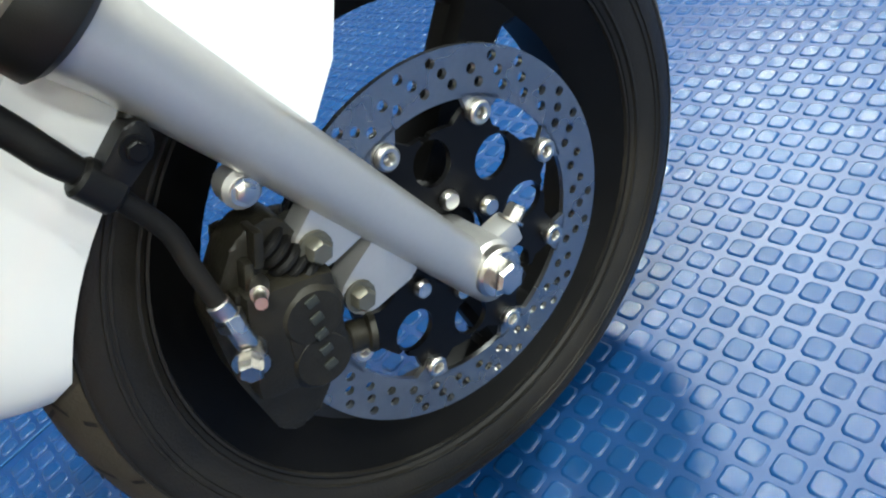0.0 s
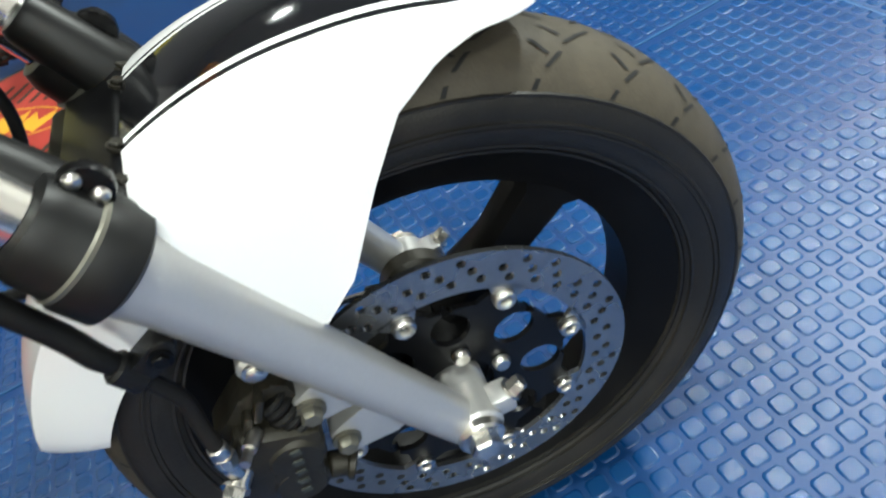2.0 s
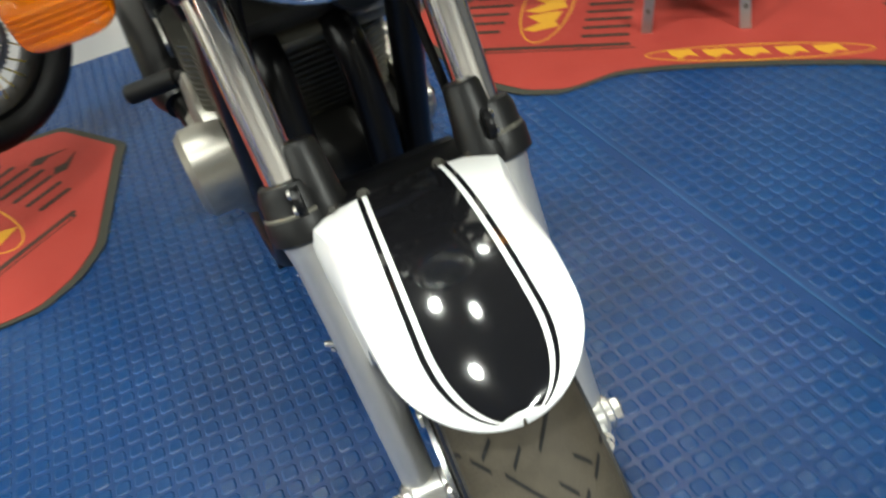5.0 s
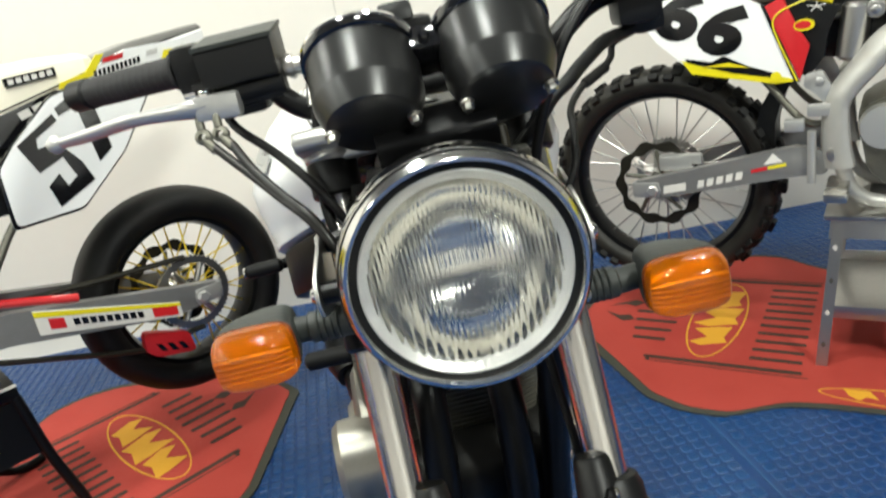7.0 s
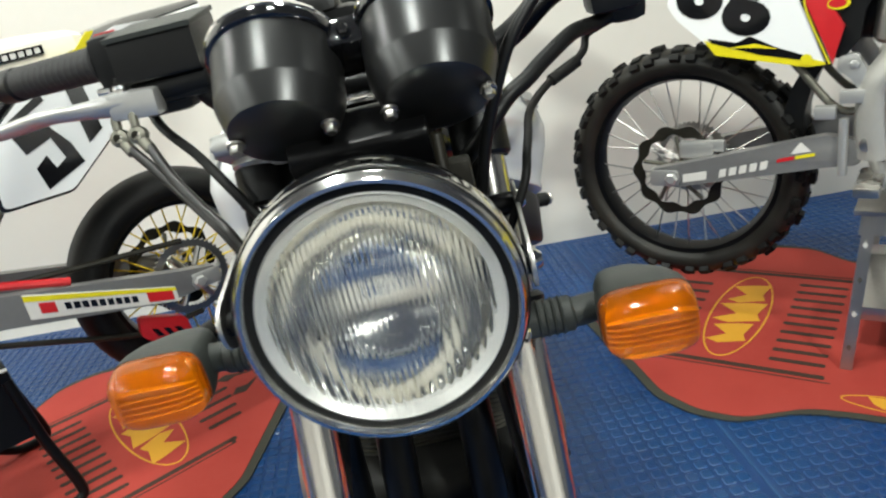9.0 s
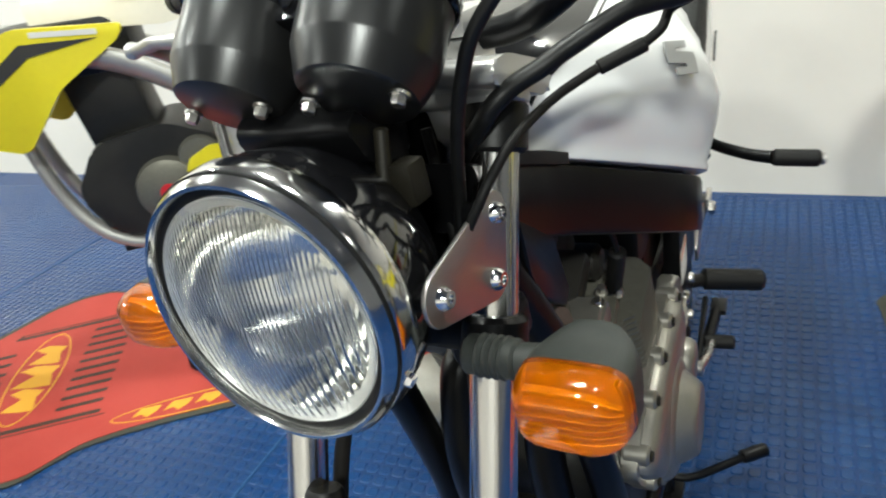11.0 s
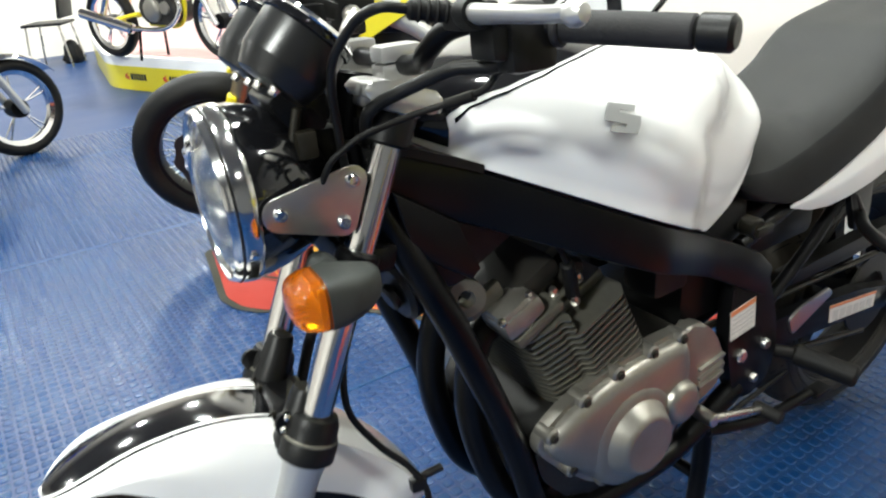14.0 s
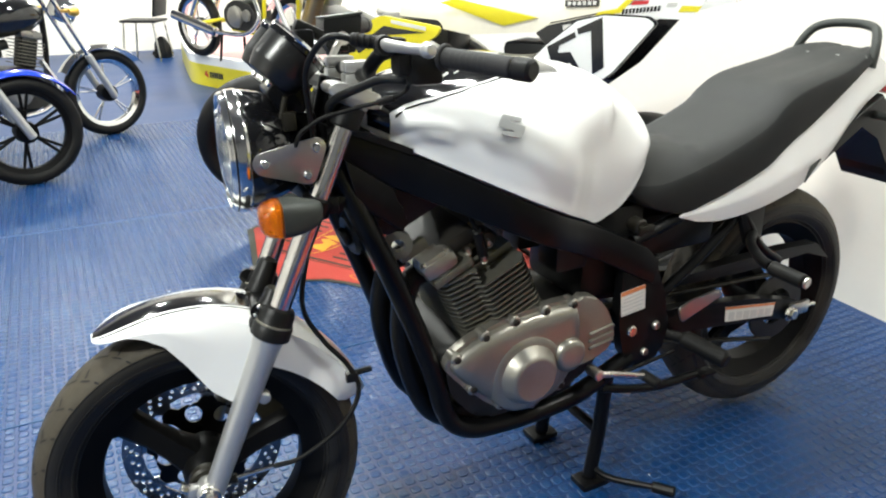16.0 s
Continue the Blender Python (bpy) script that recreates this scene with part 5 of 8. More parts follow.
for s in (-1, 1):
    part("rear_signal", join(rod((-1.66, s * 0.06, 0.80), (-1.66, s * 0.15, 0.80), 0.010, 12), box((-1.67, s * 0.18, 0.80), (0.06, 0.07, 0.05), 0.014)), M_GREYPLASTIC, bike)

# ---- frame ----
BOW = [(-0.92, 0.148), (-0.80, 0.148), (-0.75, 0.150), (-0.70, 0.160), (-0.66, 0.176), (-0.61, 0.192), (-0.57, 0.200), (-0.53, 0.191), (-0.48, 0.168), (-0.44, 0.147), (-0.40, 0.126), (-0.36, 0.104), (-0.30, 0.092), (-0.225, 0.082)]


def converge(bm, s):
    """Bows a frame member out round the engine and in towards the steering head."""
    for v in bm.verts:
        v.co.y += s * (float(np.interp(v.co.x, [x for x, _ in BOW], [y for _, y in BOW])) - 0.148)
    return bm


def drawn_out(line, step=0.022):
    """More points along a line of (x, z)."""
    out = []
    for p, q in zip(line, line[1:]):
        n = max(1, int(math.hypot(q[0] - p[0], q[1] - p[1]) / step))
        out += [(p[0] + (q[0] - p[0]) * k / n, p[1] + (q[1] - p[1]) * k / n) for k in range(n)]
    return out + [line[-1]]


def beam(top, low, y, w, s):
    """A box-section beam in slices, so that it can bow."""
    rings = []
    for k in range(33):
        f = k / 32 * (len(top) - 1)
        i = min(int(f), len(top) - 2)
        (x0, z0), (x1, z1) = [(a[0] + (b[0] - a[0]) * (f - i), a[1] + (b[1] - a[1]) * (f - i)) for a, b in ((top[i], top[i + 1]), (low[i], low[i + 1]))]
        e = 0.008
        rings.append([(x0, s * (y - w), z0), (x0, s * (y - e), z0), (x0, s * (y - 0.002), z0 - 0.002), (x0, s * y, z0 - e), (x1, s * y, z1 + e), (x1, s * (y - 0.002), z1 + 0.002), (x1, s * (y - e), z1), (x1, s * (y - w), z1)])
    return skin(rings)


for s in (-1, 1):
    part("frame_beam", converge(beam([(-0.225, 0.912), (-0.339, 0.868), (-0.540, 0.772), (-0.751, 0.674), (-0.880, 0.608), (-0.915, 0.575)],
                                 [(-0.232, 0.852), (-0.317, 0.806), (-0.540, 0.702), (-0.760, 0.600), (-0.830, 0.560), (-0.905, 0.520)], 0.148, 0.046, s), s), M_BLACKPAINT, bike, "black box-section frame beam")
    part("beam_trim", converge(prism(drawn_out([(-0.240, 0.916), (-0.330, 0.881), (-0.364, 0.866)]) + drawn_out([(-0.364, 0.855), (-0.330, 0.869), (-0.238, 0.905)]), *sorted((s * 0.122, s * 0.152)), 0.0), s), M_PLASTIC, bike)
    part("down_tube", moved(tube([(-0.235, s * 0.070, 0.845), (-0.297, s * 0.098, 0.700), (-0.337, s * 0.104, 0.600), (-0.375, s * 0.107, 0.500), (-0.404, s * 0.109, 0.410), (-0.424, s * 0.111, 0.335), (-0.455, s * 0.114, 0.288), (-0.53, s * 0.118, 0.266), (-0.72, s * 0.122, 0.275), (-0.88, s * 0.125, 0.34)], 0.0200, 14, 8), Matrix.Identity(4)), M_BLACKPAINT, bike, "black frame down tube")
    part("pivot_plate", prism(rounded([(-0.830, 0.570), (-0.915, 0.575), (-0.955, 0.480), (-0.975, 0.400), (-0.960, 0.330), (-0.890, 0.310), (-0.850, 0.360), (-0.830, 0.440)], 0.02), *sorted((s * 0.112, s * 0.138)), 0.006), M_BLACKPAINT, bike)
    part("seat_rail", tube([(-0.86, s * 0.118, 0.615), (-1.05, s * 0.112, 0.665), (-1.35, s * 0.095, 0.76), (-1.55, s * 0.08, 0.85)], 0.013, 12), M_BLACKPAINT, bike)
    part("sub_frame_stay", tube([(-0.945, s * 0.115, 0.46), (-1.10, s * 0.112, 0.56), (-1.28, s * 0.10, 0.705)], 0.012, 12), M_BLACKPAINT, bike)
    part("sub_frame_stay", tube([(-1.19, s * 0.120, 0.62), (-1.25, s * 0.125, 0.54), (-1.32, s * 0.130, 0.49)], 0.011, 12), M_BLACKPAINT, bike)
    part("gusset", prism([(-0.245, 0.86), (-0.33, 0.80), (-0.36, 0.73), (-0.345, 0.72), (-0.275, 0.77), (-0.262, 0.80)], *sorted((s * 0.08, s * 0.10)), 0.003), M_BLACKPAINT, bike)
part("cross_tube", rod((-0.90, -0.13, 0.36), (-0.90, 0.13, 0.36), 0.018, 16), M_BLACKPAINT, bike)
for x, z, r in ((-0.866, 0.414, 0.0125), (-0.935, 0.412, 0.010), (-0.910, 0.352, 0.009)):
    part("frame_bolt", lathe([(0, 0.008), (r * 0.8, 0.008), (r, 0.005), (r, 0), (0, 0)], 20, axis_to((x, 0.138, z), (0, 1, 0))), M_STEEL, bike)
lab = part("frame_label", prism([(-0.826, 0.512), (-0.892, 0.520), (-0.898, 0.462), (-0.834, 0.455)], 0.1385, 0.1396), M_STICKER, bike, "white warning label")
part("label_bar", prism([(-0.8262, 0.512), (-0.8922, 0.520), (-0.893, 0.511), (-0.8275, 0.503)], 0.1397, 0.1402), M_ORANGEBAR, lab)
for k in range(5):
    part("label_line", prism([(-0.834, 0.497 - 0.009 * k), (-0.888, 0.504 - 0.009 * k), (-0.8885, 0.501 - 0.009 * k), (-0.8345, 0.494 - 0.009 * k)], 0.1397, 0.1402), M_GREYBAR, lab)
for y in (-0.07, 0.07):
    part("carburettor", join(box((-0.72, y, 0.615), (0.08, 0.07, 0.09), 0.012), rod((-0.72, y, 0.64), (-0.72, y, 0.70), 0.028, 20, 0.006)), M_CASE, bike)
part("fuel_tap", join(rod((-0.84, 0.135, 0.665), (-0.84, 0.165, 0.665), 0.016, 16, 0.003), box((-0.85, 0.165, 0.66), (0.04, 0.012, 0.016), 0.004), rod((-0.845, 0.12, 0.655), (-0.845, 0.16, 0.648), 0.006, 10)), M_CALIPER, bike)
part("air_box", join(box((-0.83, 0, 0.59), (0.16, 0.20, 0.20), 0.02), box((-1.02, 0, 0.60), (0.24, 0.17, 0.10), 0.02)), M_PLASTIC, bike)
part("radiator_shroud", box((-0.44, 0, 0.80), (0.24, 0.15, 0.10), 0.02, Matrix.Rotation(radians(25), 4, "Y")), M_PLASTIC, bike)
part("horn", join(rod((-0.262, 0.05, 0.71), (-0.285, 0.05, 0.715), 0.040, 28, 0.006), rod((-0.25, 0.05, 0.705), (-0.262, 0.05, 0.71), 0.018, 18, 0.003)), M_PLASTIC, bike)
for y in (-0.035, 0.06):
    part("ignition_coil", box((-0.33, y, 0.735), (0.06, 0.05, 0.05), 0.008), M_PLASTIC, bike)

# ---- engine ----
def eng(name, bm, mats, label="", parent=None, angle=38.0):
    return part(name, bm, mats, parent or bike, label, angle)


engine = eng("crankcase", join(prism(rounded([(-0.420, 0.440), (-0.480, 0.480), (-0.700, 0.500), (-0.800, 0.470), (-0.815, 0.400), (-0.760, 0.320), (-0.640, 0.290), (-0.500, 0.290), (-0.430, 0.370)], 0.03), -0.125, 0.122, 0.012)), M_CASE, "dark grey cast crankcase")
COVER = [(-0.408, 0.450), (-0.424, 0.472), (-0.456, 0.492), (-0.517, 0.515), (-0.580, 0.526), (-0.654, 0.530), (-0.715, 0.528), (-0.728, 0.470), (-0.722, 0.395), (-0.700, 0.350), (-0.672, 0.318), (-0.620, 0.303), (-0.570, 0.306), (-0.515, 0.332), (-0.455, 0.388), (-0.420, 0.428)]
MID = Vector((-0.585, 0, 0.415))


def inset(points, k):
    """The outline drawn in towards its middle by k metres."""
    out = []
    for x, z in points:
        d = Vector((x, 0, z)) - MID
        d *= 1 - k / d.length
        out.append((MID.x + d.x, MID.z + d.z))
    return out


eng("cover_flange", prism(rounded(COVER, 0.03), 0.120, 0.140, 0.004, seg=2), M_ENGINE, "silver cover flange", engine)
eng("alternator_cover", skin([[(x, y, z) for x, z in rounded(inset(COVER, k), 0.03)] for y, k in ((0.138, 0.010), (0.146, 0.011), (0.153, 0.015), (0.158, 0.023), (0.161, 0.036), (0.162, 0.060))]), M_ENGINE, "domed silver left engine cover", engine)
cap = eng("alternator_cap", lathe([(0.088, -0.006), (0.084, 0.003), (0.077, 0.008), (0.069, 0.010), (0.064, 0.011), (0.062, 0.014), (0.052, 0.030), (0.048, 0.0345), (0.044, 0.0362), (0.041, 0.0356), (0, 0.0362)], 60, axis_to((-0.585, 0.156, 0.398), (0, 1, 0))), M_ENGINE, "round silver alternator cap", engine)
eng("starter_cover", lathe([(0.038, -0.004), (0.036, 0.008), (0.031, 0.014), (0.024, 0.016), (0, 0.0165)], 40, axis_to((-0.683, 0.160, 0.416), (0, 1, 0))), M_ENGINE, "", engine)
sc = eng("sprocket_cover", prism(rounded([(-0.705, 0.528), (-0.748, 0.529), (-0.786, 0.492), (-0.812, 0.440), (-0.816, 0.398), (-0.775, 0.378), (-0.716, 0.365), (-0.706, 0.40)], 0.02), 0.118, 0.144, 0.007, seg=3), M_ENGINE, "silver sprocket cover", engine)
for k in range(3):
    eng("cover_rib", box((-0.778, 0.146, 0.442 - 0.017 * k), (0.062, 0.008, 0.006), 0.002, Matrix.Rotation(radians(9), 4, "Y")), M_ENGINE, "", sc)
for x, z in ((-0.425, 0.466), (-0.488, 0.500), (-0.557, 0.519), (-0.632, 0.526), (-0.700, 0.524), (-0.680, 0.335), (-0.612, 0.309), (-0.530, 0.330), (-0.462, 0.388)):
    d = (Vector((x, 0, z)) - MID).normalized()
    o = Vector((x, 0.120, z)) - d * 0.006
    boss = eng("screw_boss", rod(o, o + Vector((0, 0.032, 0)), 0.0125, 18, 0.003), M_ENGINE, "", engine)
    eng("cover_screw", rod(o + Vector((0, 0.0315, 0)), o + Vector((0, 0.036, 0)), 0.0070, 14, 0.002), M_CALIPER, "", boss)
# the cylinder leans forward; its own axes: forward, left, up along the bore
CYL = Matrix.Translation((-0.515, 0, 0.55)) @ Matrix.Rotation(radians(25), 4, "Y")
FLAT = Matrix(((1, 0, 0, 0), (0, 0, 1, 0), (0, 1, 0, 0), (0, 0, 0, 1)))
for k in range(15):
    h = -0.078 + 0.0115 * k
    rear = -0.104 if h < 0.052 else -0.004
    side = [(0.070, 0.088), (0.062, 0.112), (0.020, 0.124), (0.010, 0.121), (0.002, 0.136)] + ([(-0.088, 0.138), (rear, 0.120)] if rear < -0.05 else [(rear, 0.130)])
    fin = prism(rounded(side + [(x, -y) for x, y in side[::-1]], 0.004), 0, 0.0036, 0.0008, seg=1)
    eng("cooling_fin", moved(fin, CYL @ Matrix.Translation((0, 0, h)) @ FLAT), M_FIN, "", engine)
eng("cylinder_block", moved(join(box((-0.015, 0, -0.020), (0.150, 0.215, 0.130), 0.01), box((0.030, 0, 0.04), (0.060, 0.200, 0.10), 0.01)), CYL), M_CASE, "dark cylinder block", engine)
eng("cylinder_head", moved(join(box((0.034, 0, 0.099), (0.088, 0.236, 0.018), 0.006), box((-0.055, 0, 0.062), (0.095, 0.18, 0.020), 0.006), box((-0.02, 0, 0.11), (0.12, 0.12, 0.06), 0.012)), CYL), M_FIN, "cast cylinder head", engine)
eng("cam_cover", moved(join(box((0.010, 0, 0.128), (0.115, 0.170, 0.036), 0.014), rod((0.040, -0.100, 0.118), (0.040, 0.100, 0.118), 0.022, 26, 0.006), rod((-0.060, -0.09, 0.10), (-0.060, 0.090, 0.10), 0.022, 24, 0.006)), CYL), M_CASE, "dark cam cover", engine)
capm = CYL @ Matrix.Translation((0.050, 0.088, 0.122))
eng("cam_end_cap", moved(join(box((0, 0, 0.006), (0.070, 0.060, 0.034), 0.012), box((0.006, 0.002, 0.022), (0.050, 0.046, 0.016), 0.007), rod((0.0, 0, -0.028), (0, 0, -0.010), 0.026, 24, 0.004)), capm), M_ENGINE, "silver cam end cap", engine)
for dx, dy in ((-0.024, 0.018), (0.028, 0.020), (0.026, -0.02)):
    eng("cap_bolt", moved(hexbolt((dx, dy, 0.022), (0, 0, 1), 0.0055, 0.007), capm), M_STEEL, "", engine)
for q in ((-0.012, 0.098, 0.108), (-0.030, 0.110, 0.080), (-0.055, 0.100, 0.098)):
    eng("head_stud", moved(hexbolt(q, (0, 0.2, 1), 0.0055, 0.012), CYL), M_STEEL, "", engine)
eng("engine_mount", join(lathe([(0.012, -0.010), (0.026, -0.010), (0.026, 0.010), (0.012, 0.010)], 24, axis_to((-0.345, 0.080, 0.688), (0.3, 1, 0.1)), closed=True), box((-0.375, 0.078, 0.672), (0.060, 0.016, 0.026), 0.006, Matrix.Rotation(radians(25), 4, "Y"))), M_FIN, "grey cast engine mount", engine)
for y in (-0.07, 0.07):
    eng("spark_cap", join(rod((-0.51, y * 1.5, 0.64), (-0.485, y * 1.7, 0.705), 0.010, 14, 0.003), tube([(-0.485, y * 1.7, 0.705), (-0.46, y * 1.6, 0.745), (-0.41, y, 0.77)], 0.004, 8)), M_RUBBER, "", engine)
for y in (-0.046, 0.046):
    eng("exhaust_pipe", tube([(-0.455, y, 0.620), (-0.418, y, 0.612), (-0.380, y * 1.05, 0.590), (-0.362, y * 1.1, 0.50), (-0.379, y * 1.15, 0.40), (-0.416, y * 1.15, 0.31), (-0.480, y * 1.0, 0.262), (-0.60, y * 0.9, 0.240), (-0.80, y * 0.6 - 0.02, 0.235)], 0.022, 16, 8), M_BLACKPAINT, "black exhaust header pipe", engine)
    eng("exhaust_flange", lathe([(0.023, -0.006), (0.034, -0.006), (0.034, 0.006), (0.023, 0.006)], 20, axis_to((-0.428, y, 0.616), (1, 0, -0.3)), closed=True), M_STEEL, "", engine)
eng("oil_cooler_pan", join(box((-0.58, 0, 0.285), (0.24, 0.20, 0.07), 0.02)), M_CASE, "", engine)
part("muffler", join(tube([(-0.80, -0.06, 0.235), (-0.95, -0.14, 0.25), (-1.08, -0.165, 0.29)], 0.026, 16), lathe([(0, 0), (0.035, 0.0), (0.054, 0.05), (0.054, 0.42), (0.045, 0.45), (0.02, 0.45), (0.018, 0.40)], 30, axis_to((-1.06, -0.165, 0.285), (-0.97, 0, 0.24)))), M_BLACKPAINT, bike, "black muffler")
part("right_engine_cover", lathe([(0.115, 0), (0.112, 0.018), (0.10, 0.026), (0.06, 0.030), (0.052, 0.040), (0, 0.041)], 48, axis_to((-0.60, -0.125, 0.42), (0, -1, 0))), M_ENGINE, bike)
part("points_cover", lathe([(0.066, 0), (0.064, 0.056), (0.054, 0.066), (0, 0.067)], 40, axis_to((-0.515, -0.125, 0.435), (0, -1, 0))), M_ENGINE, bike, "round silver right engine cap")

# ---- swing arm, rear wheel, pegs, stands ----
RA = Vector((-1.410, 0, 0.326))
spoke_wheel(bike, RA, 0.302, 0.132, 0.213, Matrix.Identity(4), 0.070, phase=75, n_tread=18)
for s in (-1, 1):
    part("swing_arm", prism(rounded([(-0.905, 0.430), (-1.020, 0.425), (-1.280, 0.392), (-1.440, 0.352), (-1.470, 0.325), (-1.440, 0.302), (-1.280, 0.330), (-1.020, 0.362), (-0.905, 0.375)], 0.02), *sorted((s * 0.092, s * 0.120)), 0.006), M_BLACKPAINT, bike, "black swing arm")
    part("axle_nut", hexbolt(RA + Vector((0, s * 0.128, 0)), (0, s, 0), 0.016, 0.014), M_STEEL, bike)
    part("chain_adjuster", join(box(RA + Vector((-0.035, s * 0.122, 0.005)), (0.07, 0.012, 0.034), 0.004), rod(RA + Vector((-0.06, s * 0.122, 0.005)), RA + Vector((-0.095, s * 0.122, 0.004)), 0.005, 10)), M_STEEL, bike)
    ppeg = part("passenger_peg", join(rod((-1.118, s * 0.262, 0.562), (-1.126, s * 0.340, 0.556), 0.0155, 18, 0.004)), M_RUBBER, bike, "black rubber passenger footpeg")
    part("peg_end", rod((-1.126, s * 0.340, 0.556), (-1.127, s * 0.347, 0.5555), 0.012, 16, 0.002), M_STEEL, ppeg)
    part("peg_hanger", join(tube([(-1.215, s * 0.128, 0.575), (-1.175, s * 0.160, 0.568), (-1.135, s * 0.220, 0.563), (-1.119, s * 0.262, 0.562)], [0.012, 0.011, 0.011, 0.012], 12, 6), prism(rounded([(-1.16, 0.640), (-1.24, 0.665), (-1.245, 0.560), (-1.20, 0.545)], 0.01), *sorted((s * 0.118, s * 0.130)), 0.003)), M_BLACKPAINT, bike)
    part("rider_peg", join(rod((-1.012, s * 0.150, 0.366), (-1.043, s * 0.255, 0.352), 0.020, 18, 0.006), rod((-0.975, s * 0.12, 0.375), (-1.012, s * 0.155, 0.366), 0.012, 12)), M_RUBBER, bike, "black rubber rider footpeg")
    part("heel_guard", prism(rounded([(-0.995, 0.438), (-1.030, 0.452), (-1.115, 0.463), (-1.130, 0.446), (-1.010, 0.402)], 0.008), *sorted((s * 0.140, s * 0.145)), 0.001), M_BRUSHED, bike, "brushed metal heel guard")
lab2 = part("swing_arm_label", prism([(-1.175, 0.392), (-1.352, 0.366), (-1.349, 0.330), (-1.181, 0.352)], 0.1203, 0.1212), M_STICKER, bike, "white chain warning label")
part("label_bar", prism([(-1.175, 0.392), (-1.352, 0.366), (-1.352, 0.360), (-1.175, 0.386)], 0.1213, 0.1217), M_ORANGEBAR, lab2)
for k in range(6):
    part("label_line", prism([(-1.190 - 0.026 * k, 0.376 - 0.0038 * k), (-1.210 - 0.026 * k, 0.373 - 0.0038 * k), (-1.210 - 0.026 * k, 0.351 - 0.0033 * k), (-1.190 - 0.026 * k, 0.354 - 0.0033 * k)], 0.1213, 0.1217), M_GREYBAR, lab2)
part("rear_sprocket", lathe([(0.05, -0.003), (0.093, -0.003), (0.093, 0.003), (0.05, 0.003)], 46, axis_to(RA + Vector((0, 0.080, 0)), (0, 1, 0)), closed=True), M_CASE, bike)
part("chain", join(tube([(-0.78, 0.080, 0.455), (-1.10, 0.080, 0.438), (-1.41, 0.080, 0.420)], 0.0065, 8), tube([(-0.78, 0.080, 0.385), (-1.10, 0.080, 0.30), (-1.41, 0.080, 0.232)], 0.0065, 8)), M_CALIPER, bike)
part("chain_guard", prism(rounded([(-1.02, 0.470), (-1.25, 0.462), (-1.47, 0.470), (-1.56, 0.440), (-1.50, 0.492), (-1.38, 0.498), (-1.05, 0.492)], 0.006), 0.070, 0.100, 0.003), M_PLASTIC, bike, "black chain guard")
part("gear_lever", join(tube([(-0.757, 0.170, 0.352), (-0.80, 0.178, 0.345), (-0.880, 0.178, 0.318)], 0.009, 12, flat=0.8), rod((-0.757, 0.14, 0.352), (-0.757, 0.178, 0.352), 0.012, 14, 0.002)), M_STEEL, bike, "plated gear lever")
part("gear_toe_peg", rod((-0.882, 0.165, 0.318), (-0.890, 0.215, 0.314), 0.012, 14, 0.003), M_RUBBER, bike)
part("gear_rod", rod((-0.780, 0.165, 0.330), (-0.980, 0.160, 0.345), 0.0045, 10), M_BLACKPAINT, bike)
part("shock_spring", join(*[lathe([(0.026, -0.004), (0.032, 0), (0.026, 0.004)], 20, axis_to((-0.98 - 0.01 * k, 0, 0.44 + 0.02 * k), (-0.4, 0, 0.9))) for k in range(9)]), M_BLACKPAINT, bike)
# centre stand with both feet down, its tread arm to the left
for s in (-1, 1):
    part("stand_leg", join(tube([(-0.855, s * 0.090, 0.285), (-0.840, s * 0.098, 0.15), (-0.822, s * 0.100, 0.020)], 0.0165, 14), box((-0.822, s * 0.104, 0.009), (0.075, 0.055, 0.016), 0.005)), M_BLACKPAINT, bike, "black centre stand leg")
part("stand_cross", rod((-0.838, -0.098, 0.14), (-0.838, 0.098, 0.14), 0.012, 12), M_BLACKPAINT, bike)
part("stand_tread", join(tube([(-0.826, 0.105, 0.045), (-0.84, 0.150, 0.040), (-0.90, 0.235, 0.052)], 0.0075, 12), rod((-0.895, 0.228, 0.052), (-0.925, 0.27, 0.054), 0.013, 14, 0.003)), M_BLACKPAINT, bike, "black centre stand foot lever")
part("side_stand", join(tube([(-0.80, 0.135, 0.285), (-0.92, 0.160, 0.268), (-1.05, 0.172, 0.272)], 0.010, 12), box((-1.07, 0.175, 0.272), (0.05, 0.03, 0.010), 0.003)), M_BLACKPAINT, bike, "black folded side stand")
part("stand_spring", rod((-0.80, 0.135, 0.29), (-0.87, 0.150, 0.262), 0.006, 10), M_STEEL, bike)

# ---- red mats under the motocross bikes ----
HALF = [(-0.27, 0.150), (-0.235, 0.178), (0.06, 0.462), (0.16, 0.502), (0.26, 0.500), (0.38, 0.420), (0.48, 0.402), (0.62, 0.395)]
HALF = HALF + [(1.41 - u, v) for u, v in HALF[::-1]]


def flat(outline, z0, z1, bev=0.0):
    """An outline of (u, v) lying on the floor, made solid upwards."""
    bm = prism(outline, z0, z1, bev)
    bm.transform(Matrix(((1, 0, 0, 0), (0, 0, 1, 0), (0, 1, 0, 0), (0, 0, 0, 1))))
    return bm


def oval(cu, cv, ru, rv, n=36):
    return [(cu + ru * math.cos(math.tau * k / n), cv + rv * math.sin(math.tau * k / n)) for k in range(n)]


def ring_strip(cu, cv, ru, rv, w, z0, z1, n=48):
    return skin([[(cu + (ru + d) * math.cos(math.tau * k / n), cv + (rv + d) * math.sin(math.tau * k / n), z) for d, z in ((0, z0), (0, z1), (w, z1), (w, z0))] for k in list(range(n)) + [0]], caps=False)


